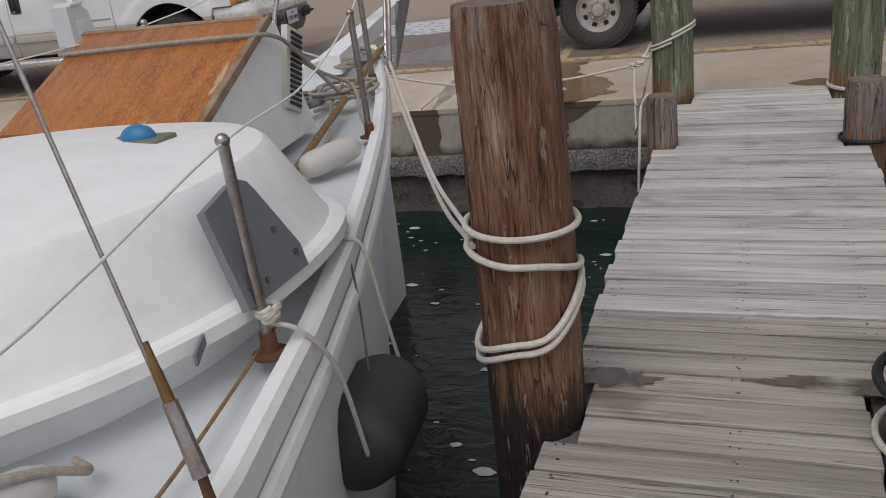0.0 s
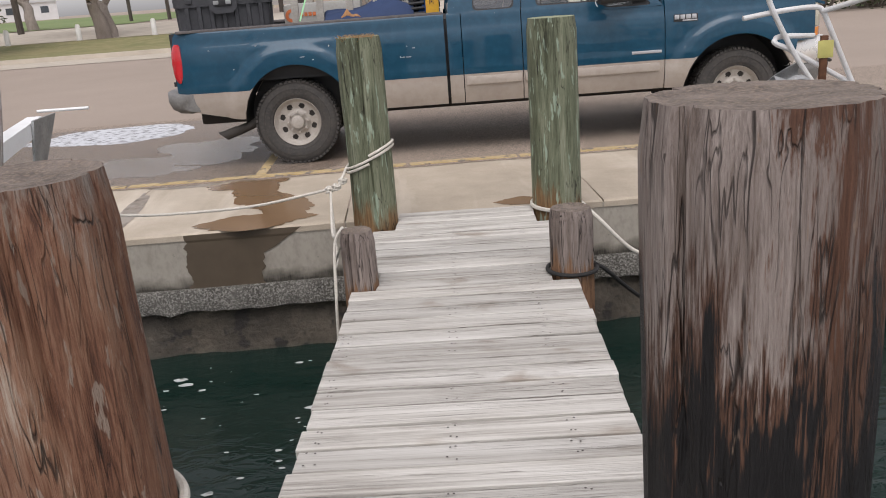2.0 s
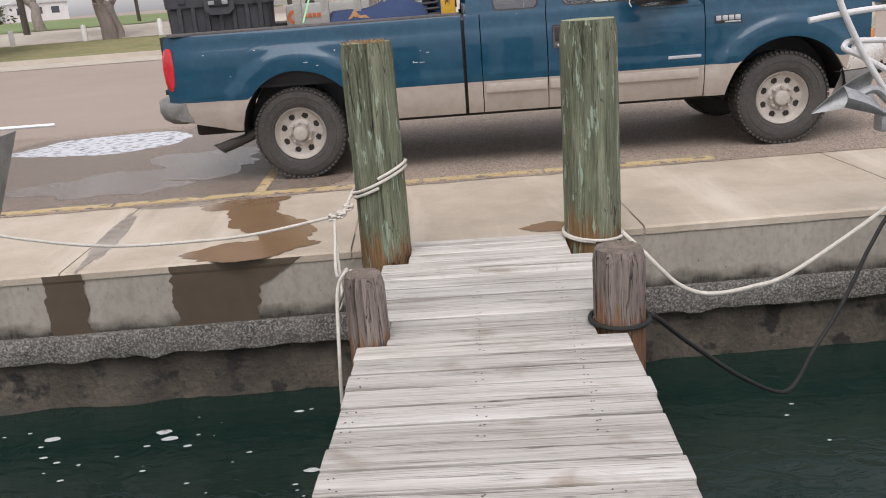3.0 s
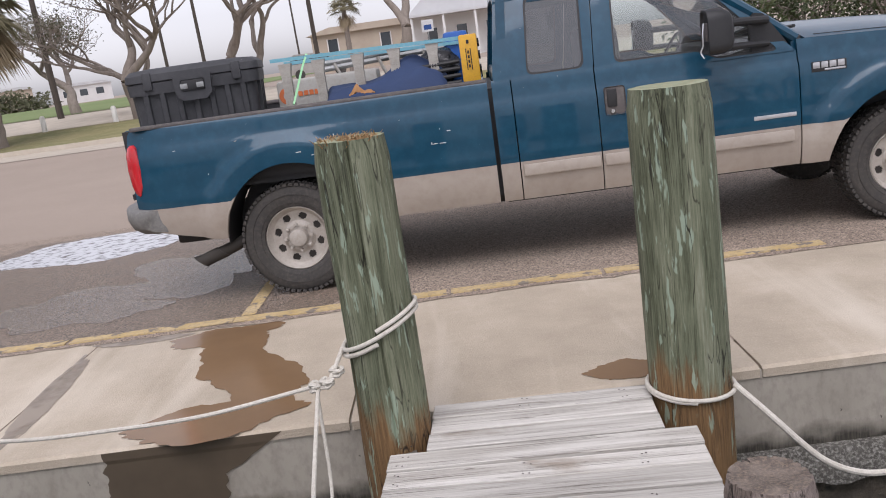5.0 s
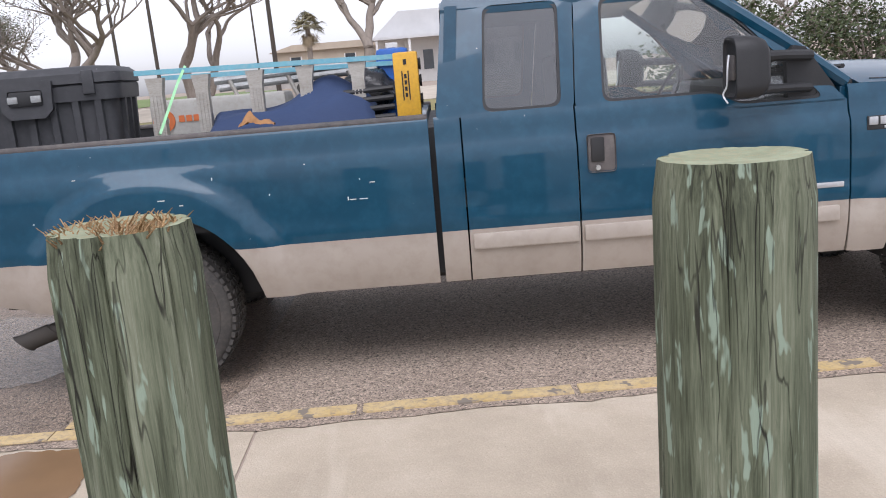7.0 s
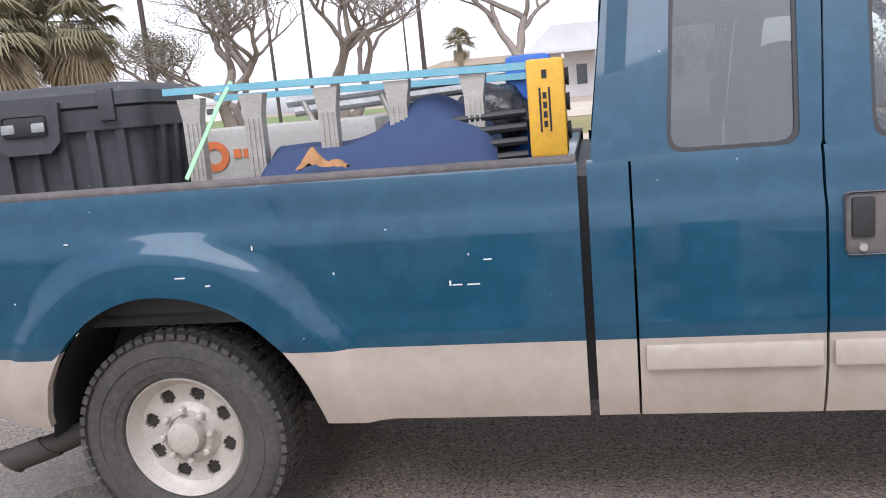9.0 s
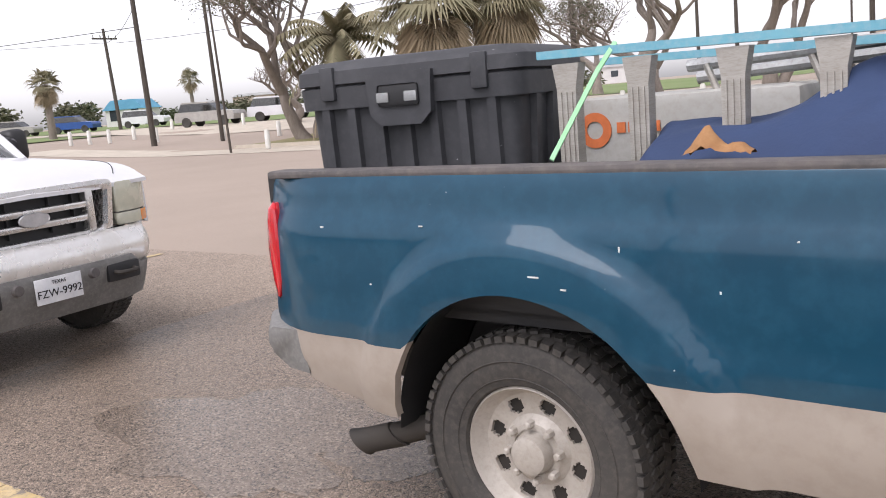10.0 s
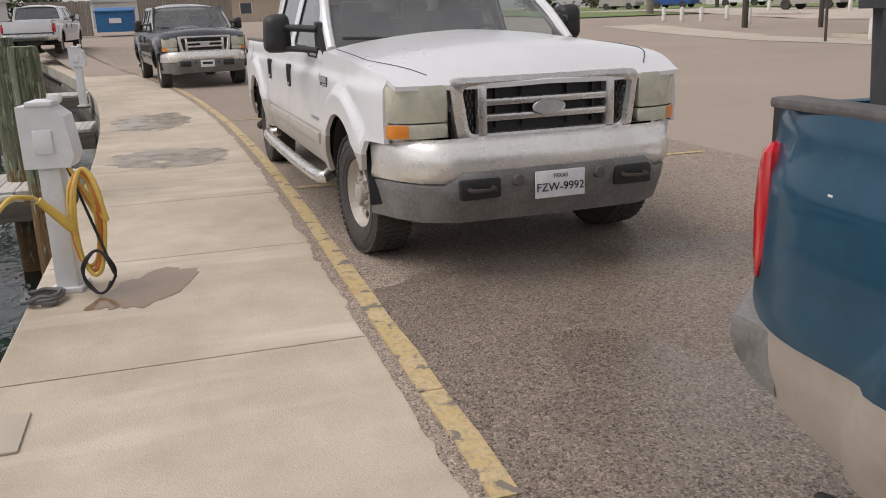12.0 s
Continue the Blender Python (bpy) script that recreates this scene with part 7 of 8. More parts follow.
lad = thing("step_ladder", "blue and aluminium step ladder lying on its side", "ladder", at=pose(0, 2.55, 0, 0, 0, -2))
rails = [(-0.10, 1.545, 1.28, 1.53)]
for yy, z in ((0.0, 1.555), (0.42, 1.53), (0.0, 0.99)):
    bm = bmesh.new()
    loft(bm, [[(x, yy - 0.045, zz - 0.012), (x, yy - 0.045, zz + 0.012), (x, yy + 0.02, zz + 0.012), (x, yy + 0.02, zz - 0.012)] for x, zz in ((-0.06, z + 0.01), (1.30, z - 0.012))])
    bmesh.ops.recalc_face_normals(bm, faces=bm.faces[:])
    part("rail", bm, M_LADDERBLUE, lad)
for x in (0.03, 0.26, 0.53, 0.78, 1.04):
    bm = bmesh.new()
    loft(bm, [[(x - w, -0.035, z), (x - w, 0.012, z), (x + w, 0.012, z), (x + w, -0.035, z)] for z, w in ((0.99, 0.032), (1.15, 0.03), (1.46, 0.032), (1.535, 0.045))])
    bmesh.ops.recalc_face_normals(bm, faces=bm.faces[:])
    part("step", bm, M_ALU, lad, "dusty ribbed aluminium step")
    for dx in (-0.018, 0.0, 0.018):
        part("tread_rib", boxed(x + dx - 0.003, x + dx + 0.003, -0.040, -0.034, 1.0, 1.45), M_ALU, lad, smooth=0)
for x in (0.30, 0.62, 0.95):
    part("brace", tubed([(x, 0.40, 1.50), (x + 0.12, 0.40, 1.2)], 0.012, 8, 1), M_ALU, lad)
top = part("top_cap", boxed(1.225, 1.345, -0.13, -0.02, 1.25, 1.56, 0.012), M_YPLASTIC, lad, "yellow plastic ladder top")
for z in (1.33, 1.42, 1.50):
    bm = bmesh.new()
    lathe(bm, [(0.026, 0.0), (0.03, 0.012), (0.018, 0.012), (0.016, 0.0)], 16, pose(1.345, -0.075, z, 0, 90, 0), closed=True)
    part("tool_hole", bm, M_BLACK, top)
for x0, x1, z0, z1 in ((1.262, 1.268, 1.33, 1.47), (1.292, 1.298, 1.33, 1.47), (1.274, 1.286, 1.345, 1.365), (1.274, 1.286, 1.375, 1.395), (1.274, 1.286, 1.405, 1.425), (1.274, 1.286, 1.435, 1.455), (1.274, 1.29, 1.50, 1.525)):
    part("print_bar", boxed(x0, x1, -0.133, -0.129, z0, z1), M_INK, top, smooth=0)
tagged(finish("tie_strap", tubed([(0.19, 2.52, 1.58), (0.16, 2.45, 1.50), (0.10, 2.30, 1.30), (0.09, 2.28, 1.27)], 0.009, 4, 1), M_STRAP), "light green strap tying the ladder", "strap")

# draped navy canvas: a lumpy sheet over what lies beneath
bm = bmesh.new()
nx, ny = 90, 30
g = []
for i in range(nx + 1):
    u = i / nx
    x = 0.285 + 0.83 * u
    col = []
    hump = math.exp(-((u - 0.72) / 0.2) ** 2)
    top_z = 1.335 + 0.02 * u + 0.105 * hump - 0.05 * max(0, (0.06 - u) / 0.06) ** 2 - 0.05 * max(0, (u - 0.93) / 0.07) ** 2
    for j in range(ny + 1):
        v = j / ny
        y = 2.30 + 0.44 * v
        prof = math.sin(math.pi * min(1, 0.10 + v * 0.62)) ** 0.75
        fold = 0.016 * math.sin(16 * (v * 0.8 - u * 0.55)) * (0.4 + hump) + 0.022 * abs(noise.noise((x * 3 + y * 6, y * 4 - x * 3, 9))) + 0.01 * noise.noise((x * 6, y * 12, 0))
        z = 1.06 + (top_z - 1.06) * prof + fold * (0.35 + 0.65 * math.sin(math.pi * v))
        col.append(bm.verts.new((x + 0.02 * noise.noise((x * 4, y * 7, 5)), y, z)))
    g.append(col)
for a, b in zip(g, g[1:]):
    for j in range(ny):
        bm.faces.new([a[j], b[j], b[j + 1], a[j + 1]])
tagged(finish("folded_canvas", bm, M_TARP, smooth=70), "folded navy blue canvas bundle in the truck bed", "canvas")
for k in range(4):
    z = 1.25 + 0.045 * k
    bm = bmesh.new()
    rod(bm, (0.85 + 0.03 * k, 2.40 + 0.03 * k, z), (1.21, 2.42 + 0.02 * k, z + 0.01), 0.014, n=8)
    tagged(finish("umbrella_pole", bm, M_BLACK), "black pole ending sticking out of the canvas", "pole", "poles in the canvas")
bm = bmesh.new()
bmesh.ops.create_icosphere(bm, subdivisions=4, radius=0.14)
for v in bm.verts:
    v.co = Vector((v.co.x * 1.15, v.co.y, v.co.z * 0.95)) * (1 + 0.12 * noise.noise(v.co * 14) + 0.06 * noise.noise(v.co * 40))
bmesh.ops.translate(bm, verts=bm.verts, vec=(1.06, 2.86, 1.37))
tagged(finish("bin_bag", bm, M_BAG, smooth=50), "crumpled shiny black bin bag", "bag")
bm = bmesh.new()
g = [[bm.verts.new((0.46 + 0.17 * i / 14, 2.285 + 0.06 * j / 5, 1.268 + (0.075 * math.exp(-((i - 4.5) / 3.2) ** 2) + 0.03 * math.exp(-((i - 11) / 2.5) ** 2)) * math.sin(math.pi * (j + 0.6) / 6.2) + 0.010 * noise.noise((i * 0.9, j * 0.9, 0)))) for j in range(6)] for i in range(15)]
for a, b in zip(g, g[1:]):
    for j in range(5):
        bm.faces.new([a[j], b[j], b[j + 1], a[j + 1]])
tagged(finish("work_glove", bm, M_RAG, smooth=60), "crumpled brown leather glove on the bed rail", "glove")
case = thing("generator_case", "pale grey metal case with orange and black print", "case")
part("case_body", boxed(-0.12, 0.62, 2.86, 3.20, 0.9, 1.42, 0.03), M_GREYBOX, case)
bm = bmesh.new()
lathe(bm, [(0.03, 0.0), (0.06, 0.0), (0.06, 0.003), (0.03, 0.003)], 28, pose(-0.045, 2.858, 1.312, 90, 0, 0), closed=True)
part("round_mark", bm, M_ORANGEINK, case)
for bx, bw in ((0.035, 0.03), (0.075, 0.03), (0.115, 0.03), (0.155, 0.03)):
    part("print_bar", boxed(bx, bx + bw, 2.855, 2.859, 1.30, 1.335), M_ORANGEINK, case, smooth=0)
tagged(finish("jump_pack", boxed(1.12, 1.30, 2.9, 3.05, 1.2, 1.60, 0.03), mat("royal_blue_plastic", (0.02, 0.12, 0.45), None, 8, 0.4)), "royal blue plastic case in the truck bed", "case")
for z, c in ((1.50, 3.10), (1.46, 3.2)):
    bm = bmesh.new()
    rod(bm, (0.2, c, z), (1.3, c - 0.05, z + 0.05), 0.022, n=10)
    tagged(finish("metal_pole", bm, M_GALV), "grey metal pole lying in the truck bed", "pole", "metal poles in the bed")

# ---- beyond the lot: verge, trees, poles, buildings ----
M_BARK = mat("grey_brown_bark", (0.25, 0.21, 0.18), (0.18, 0.15, 0.125), 2.5, 0.9, bump=0.02, stretch=(3, 3, 0.8), fine=(0.27, 0.24, 0.2), fine_mix=0.3)
M_LEAF = mat("dull_green_leaf", (0.075, 0.085, 0.045), (0.12, 0.11, 0.065), 0.8, 0.8)
M_BUSH = mat("hedge_leaf", (0.035, 0.055, 0.02), (0.07, 0.085, 0.03), 0.9, 0.7)
M_FROND = mat("palm_frond_green", (0.17, 0.16, 0.09), (0.25, 0.215, 0.13), 1.2, 0.7)
M_DEADFROND = mat("dead_palm_frond", (0.36, 0.29, 0.19), (0.28, 0.22, 0.145), 1.5, 0.9)
M_POLE = mat("creosote_pole", (0.09, 0.075, 0.06), (0.06, 0.05, 0.042), 3, 0.85, bump=0.004, stretch=(4, 4, 0.5))
M_SIDING = mat("white_siding", (0.68, 0.67, 0.65), (0.62, 0.61, 0.59), 0.8, 0.7)
M_ROOFW = mat("pale_metal_roof", (0.55, 0.55, 0.55), (0.48, 0.48, 0.48), 0.6, 0.5)
M_STUCCO = mat("beige_stucco", (0.45, 0.38, 0.3), (0.4, 0.33, 0.26), 0.8, 0.85)
M_BLUEROOF = mat("blue_roof", (0.12, 0.35, 0.5), (0.1, 0.3, 0.45), 0.8, 0.6)
M_WINDOW = mat("far_window_glass", (0.05, 0.06, 0.07), None, 2, 0.1, coat=0.5)
M_FENCEWOOD = mat("grey_fence_boards", (0.27, 0.23, 0.19), (0.2, 0.17, 0.14), 3, 0.85, stretch=(5, 5, 0.6), rand=0.12)
M_BIN = mat("blue_dumpster_paint", (0.02, 0.12, 0.32), (0.03, 0.16, 0.36), 2, 0.5)
M_POST = mat("white_post_paint", (0.68, 0.67, 0.63), (0.58, 0.56, 0.5), 3, 0.7)


def patch(name, xs, ys, dz, material, label, off=None):
    bm = bmesh.new()
    g = [[bm.verts.new((x, y + (off(x) if off else 0), ground_z(x, y) + dz)) for y in ys] for x in xs]
    for a, b in zip(g, g[1:]):
        for i in range(len(ys) - 1):
            bm.faces.new([a[i], b[i], b[i + 1], a[i + 1]])
    return tagged(finish(name, bm, material), label, kind="structure")


def span(a, b, n):
    return [a + (b - a) * i / n for i in range(n + 1)]


patch("road_gutter", span(-40, 40, 20), [22, 23, 24, 24.9], 0.012, M_KERB, "pale concrete gutter at the lot's edge")
bm = bmesh.new()
xs = span(-27, 40, 30)
loft(bm, [[(x, 24.9, -0.05), (x, 24.92, 0.15), (x, 25.05, 0.16), (x, 25.07, -0.05)] for x in xs])
bmesh.ops.recalc_face_normals(bm, faces=bm.faces[:])
tagged(finish("kerb", bm, M_KERB), "low concrete kerb of the verge", kind="structure")
patch("verge_grass", span(-27, 40, 24), [25.06, 26, 27, 28, 29, 30, 31, 32], 0.13, M_GRASS, "patchy winter grass verge")
patch("road_boulevard", span(-70, 60, 24), [33, 35, 37, 39, 41], 0.03, M_KERB, "pale concrete boulevard behind the verge")
patch("lawn", span(-260, -14, 30), [44, 48, 55, 70, 100, 160], 0.03, M_GREENLAWN, "green park lawn in the distance")
patch("lawn_far", span(-240, -48, 20), [24, 28, 34, 40], 0.02, M_GREENLAWN, "green park lawn in the distance")


def leaf_cloud(centres, count, spread, size, rnd, squash=0.7):
    """Many small leaves round the centres, as vertices and faces."""
    vs, fs = [], []
    for c in centres:
        for _ in range(count):
            d = Vector((rnd.gauss(0, 1), rnd.gauss(0, 1), rnd.gauss(0, 1) * squash)) * spread
            p = c + d
            a = Vector((rnd.uniform(-1, 1), rnd.uniform(-1, 1), rnd.uniform(-0.6, 0.6))).normalized() * size * rnd.uniform(0.6, 1.3)
            b = Vector((rnd.uniform(-1, 1), rnd.uniform(-1, 1), rnd.uniform(-1, 1))).cross(a).normalized() * size * 0.45
            i = len(vs)
            vs += [p - a, p + b, p + a, p - b]
            fs.append((i, i + 1, i + 2, i + 3))
    return vs, fs


def leaves(name, vs, fs, material, parent):
    me = bpy.data.meshes.new(name)
    me.from_pydata([tuple(v) for v in vs], [], fs)
    me.materials.append(material)
    ob = new(name, me)
    ob.parent = parent
    ob["kind"] = "stuff"
    return ob


def oak(x, y, height, spread, seed, lean=(0, 0), leafy=1.0, trunks=1, fork=1.1, label="spreading oak with twisted limbs and sparse foliage"):
    rnd = random.Random(seed)
    t = thing("oak_tree", label, "tree", "trees on the verge", at=pose(x, y, ground_z(x, y) + 0.05))
    tips, bm_limb, bm_trunk = [], bmesh.new(), bmesh.new()

    def limb(bm, p, d, ln, r, depth):
        pts = [p]
        n = 4 if depth < 3 else 3
        for i in range(n):
            wob = 0.34 if depth < 3 else 0.5
            d = (d + Vector((rnd.uniform(-wob, wob), rnd.uniform(-wob, wob), rnd.uniform(-0.18, 0.3)))).normalized()
            pts.append(pts[-1] + d * ln / n)
        tube(bm, pts, r, 8 if depth < 2 else 5 if depth < 4 else 3, 3 if depth < 3 else 1, taper=r * (0.62 if depth < 4 else 0.35))
        if depth >= 6 or r < 0.007:
            tips.append(pts[-1])
            tips.append(pts[-2])
            return
        kids = 3 if depth in (1, 2, 3) else 2 if depth == 0 else 3
        for k in range(kids):
            a = rnd.uniform(0, 6.283)
            side = Vector((math.cos(a), math.sin(a), rnd.uniform(-0.05, 0.55)))
            nd = (d * 0.75 + side * 0.85).normalized()
            nd.z = max(nd.z, -0.05)
            start = pts[-1] if k < 2 else pts[-2]
            limb(bm_limb, start, nd, ln * rnd.uniform(0.62, 0.85) * (1.45 if depth == 0 else 1.1 if depth == 1 else 1.0), r * (0.66 if k == 0 else 0.54), depth + 1)

    for k in range(trunks):
        a = seed + k * 2.6
        d0 = Vector((lean[0] + (0.35 * math.cos(a) if trunks > 1 else 0), lean[1] + (0.35 * math.sin(a) if trunks > 1 else 0), 1)).normalized()
        limb(bm_trunk, Vector((0.45 * k * math.cos(a), 0.2 * k, -0.2)), d0, fork + 0.6, 0.36 if k == 0 else 0.27, 0)
    part("trunk", bm_trunk, M_BARK, t, smooth=60)
    part("limb_mass", bm_limb, M_BARK, t, smooth=60)["kind"] = "stuff"
    if leafy:
        pick = [p for p in tips if rnd.random() < 0.8 * min(1, leafy)]
        vs, fs = leaf_cloud(pick, max(2, int(7 * leafy)), 0.26, 0.06, rnd)
        leaves("crown", vs, fs, M_LEAF, t)
    return t


oak(-11.8, 33.0, 7, 8, 11, trunks=2, fork=1.2, leafy=0.7)
oak(-8.8, 39.0, 7, 7, 23, fork=1.4, leafy=0.5, trunks=2)
oak(-0.9, 38.2, 7, 7, 37, fork=1.6, leafy=0.5)
oak(-25.2, 27.6, 7, 8, 41, lean=(-0.25, 0), fork=1.9, leafy=1.6, trunks=2)
oak(-34.3, 36.0, 4, 5, 53, fork=0.5, leafy=0.0, label="bare low tree with fine twigs")
oak(-20.0, 46.0, 7, 8, 67, fork=1.4, leafy=0.8)


def palm(x, y, height, r, seed, fan=True, skirt=14, fronds=34, label="shaggy palm with dead hanging fronds", z_off=0.0, frond_len=1.6):
    rnd = random.Random(seed)
    t = thing("palm_tree", label, "palm tree", "palms", at=pose(x, y, ground_z(x, y) + z_off))
    bm = bmesh.new()
    rows = []
    for i in range(20):
        z = height * i / 19
        rr = r * (1.15 - 0.3 * i / 19) * (1 + 0.12 * (i % 2))
        rows.append([Vector((rr * math.cos(6.283 * k / 12) * (1 + 0.06 * rnd.random()), rr * math.sin(6.283 * k / 12), z - 0.1)) for k in range(12)])
    loft(bm, rows)
    part("trunk", bm, M_BARK, t)
    for nm, count, material in (("frond_crown", fronds, M_FROND), ("dead_frond_skirt", skirt, M_DEADFROND)):
        vs, fs = [], []
        for k in range(count):
            a = rnd.uniform(0, 6.283)
            dead = nm[0] == "d"
            el = rnd.uniform(-1.45, -0.9) if dead else rnd.uniform(-0.5, 1.35)
            d = Vector((math.cos(a) * math.cos(el), math.sin(a) * math.cos(el), math.sin(el)))
            side = d.cross(Vector((0, 0, 1))).normalized()
            p = Vector((0, 0, height - 0.1))
            ln = frond_len * rnd.uniform(0.8, 1.1)
            if fan:
                base = p + d * ln * 0.5
                up = side.cross(d)
                for j in range(26):
                    b = -1.9 + 3.8 * j / 25
                    q = (d * math.cos(b) + side * math.sin(b)).normalized()
                    tip = base + q * ln * 0.62 + Vector((0, 0, -0.30 * ln * rnd.uniform(0.5, 1.2)))
                    mid = base + q * ln * 0.36
                    w = side * 0.022 * ln + up * 0.012
                    i = len(vs)
                    vs += [base - w * 0.4, base + w * 0.4, mid + w, mid - w, tip]
                    fs += [(i, i + 1, i + 2, i + 3), (i + 3, i + 2, i + 4)]
                i = len(vs)
                vs += [p - side * 0.015, p + side * 0.015, base + side * 0.012, base - side * 0.012]
                fs.append((i, i + 1, i + 2, i + 3))
            else:
                prev = p
                for j in range(14):
                    u = (j + 1) / 14
                    q = p + d * ln * 1.7 * u + Vector((0, 0, -0.85 * ln * u * u))
                    for s in (-1, 1):
                        tip = q + side * s * 0.42 * ln * (1 - 0.6 * abs(u - 0.4)) * 0.8 + Vector((0, 0, -0.22 * ln))
                        i = len(vs)
                        vs += [prev, q, tip]
                        fs.append((i, i + 1, i + 2))
                    prev = q
        leaves(nm, vs, fs, material, t)
    return t


palm(-17.2, 26.2, 5.0, 0.27, 3, fan=True, skirt=44, fronds=54, frond_len=2.3)
palm(-15.6, 28.4, 5.2, 0.25, 4, fan=True, skirt=44, fronds=48, frond_len=2.1)
palm(-22.6, 27.2, 4.2, 0.3, 5, fan=False, skirt=60, fronds=44, frond_len=1.75, label="date palm with hanging dry fronds")
palm(-50.6, 30.9, 3.5, 0.2, 6, skirt=34, fronds=30, frond_len=1.15)
palm(-62.0, 22.0, 4.2, 0.2, 7, skirt=24, fronds=30, frond_len=1.1)
palm(-5.5, 60.0, 4.5, 0.18, 8, skirt=6, fronds=26, frond_len=1.2)
palm(-80.0, 66.0, 5.0, 0.2, 9, skirt=10, fronds=26, frond_len=1.4)


def utility_pole(x, y, height, r, lean=0.0, arm=False, label="dark wooden utility pole"):
    p = thing("utility_pole", label, "pole", "utility poles", at=pose(x, y, ground_z(x, y), 0, lean, 0))
    bm = bmesh.new()
    rod(bm, (0, 0, -0.1), (0, 0, height), r, r * 0.7, 10)
    part("mast", bm, M_POLE, p)
    if arm:
        part("cross_arm", boxed(-0.06, 0.06, -1.2, 1.2, height - 0.9, height - 0.78), M_POLE, p)
        for k in (-1.1, -0.4, 0.4, 1.1):
            bm = bmesh.new()
            rod(bm, (0, k, height - 0.78), (0, k, height - 0.55), 0.05, n=8)
            part("insulator", bm, M_GALV, p)
    return p


utility_pole(-64.9, 45.7, 8.6, 0.17, -3, True)
utility_pole(-35.2, 27.0, 9.0, 0.15, -1)
utility_pole(-24.6, 22.6, 8.0, 0.05, -2, label="thin dark metal pole")
for x, y, h, r in ((-17.4, 38.0, 8, 0.16), (-16.9, 54.2, 8, 0.12), (-13.3, 50.0, 8, 0.12), (-5.9, 46.4, 9, 0.14), (-8.5, 56.2, 9, 0.07), (-32.8, 29.3, 8, 0.11), (-60, 14, 9, 0.16)):
    utility_pole(x, y, h, r, -1)
for k, (a, b, z) in enumerate((((-64.9, 45.0, 8.3), (-35.2, 27.0, 7.0), 0), ((-64.9, 46.4, 8.3), (-17.4, 38.0, 7.4), 0), ((-17.4, 38, 7.4), (40, 50, 9), 0), ((-120, 20, 12), (-64.9, 45, 8.3), 0), ((-120, 26, 10), (-35.2, 27, 6.0), 0))):
    a, b = Vector(a), Vector(b)
    tagged(finish("power_line", tubed([a + (b - a) * u - Vector((0, 0, 2.2 * u * (1 - u))) for u in (0, 0.2, 0.4, 0.6, 0.8, 1)], 0.018, 4, 2), M_BLACK), "thin overhead power line against the sky", "cable", "power lines")


def white_post(x, y, h=0.75, r=0.11):
    p = thing("bollard", "short white-painted timber bollard", "bollard", "white bollards", at=pose(x, y, ground_z(x, y) + 0.02))
    bm = bmesh.new()
    lathe(bm, [(r, 0), (r * 0.97, h * 0.9), (r * 0.6, h)], 12)
    part("post", bm, M_POST, p)
    return p


for x, y in ((-41.6, 26.5), (-41.1, 27.3), (-40.5, 28.1), (-41.4, 30.3), (-37.5, 28.9), (-24.0, 31.8), (-21.0, 31.9), (-18.5, 32.0), (-15.5, 32.0), (-12.6, 32.2), (-9.5, 32.4), (-46.5, 36.9), (-39.8, 37.1), (-30, 30.5), (-27.5, 31.2), (-33.5, 30.0), (-23.9, 23.9)):
    white_post(x, y)


def house(name, x, y, w, d, h, roof_h, turn, wall, roof, label, openings=(), porch=False, cupola=False):
    b = thing(name, label, "building", at=pose(x, y, ground_z(x, y), 0, 0, turn))
    part("wall", boxed(-w / 2, w / 2, -d / 2, d / 2, -0.3, h), wall, b)
    part("roof", prism(bmesh.new(), [(-w / 2 - 0.4, h - 0.1), (w / 2 + 0.4, h - 0.1), (w / 2 - d * 0.2, h + roof_h), (-w / 2 + d * 0.2, h + roof_h)], -d / 2 - 0.4, d / 2 + 0.4), roof, b)
    for ox, oz, ow, oh in openings:
        win = part("window", boxed(ox - ow / 2, ox + ow / 2, -d / 2 - 0.04, -d / 2 + 0.05, oz - oh / 2, oz + oh / 2), M_WINDOW, b)
        for dx in (-1, 1):
            part("frame", boxed(ox + dx * ow / 2 - 0.05, ox + dx * ow / 2 + 0.05, -d / 2 - 0.07, -d / 2 + 0.02, oz - oh / 2 - 0.05, oz + oh / 2 + 0.05), M_SIDING, win)
    if porch:
        part("porch_roof", boxed(-w / 2 - 0.5, w / 2 + 0.5, -d / 2 - 2.2, -d / 2, h - 0.25, h - 0.05), roof, b)
        for k in range(7):
            px = -w / 2 + w * k / 6
            part("porch_post", boxed(px - 0.09, px + 0.09, -d / 2 - 2.1, -d / 2 - 1.92, 0, h - 0.2), wall, b)
    if cupola:
        c = part("cupola", boxed(-0.8, 0.8, -0.8, 0.8, h + roof_h - 0.2, h + roof_h + 1.3), wall, b)
        part("cupola_roof", prism(bmesh.new(), [(-1.1, h + roof_h + 1.3), (1.1, h + roof_h + 1.3), (0.1, h + roof_h + 2.2), (-0.1, h + roof_h + 2.2)], -1.1, 1.1), roof, c)
        for dx in (-0.3, 0.3):
            part("cupola_window", boxed(dx - 0.15, dx + 0.15, -0.84, -0.78, h + roof_h + 0.3, h + roof_h + 1.0), M_WINDOW, c)
    return b


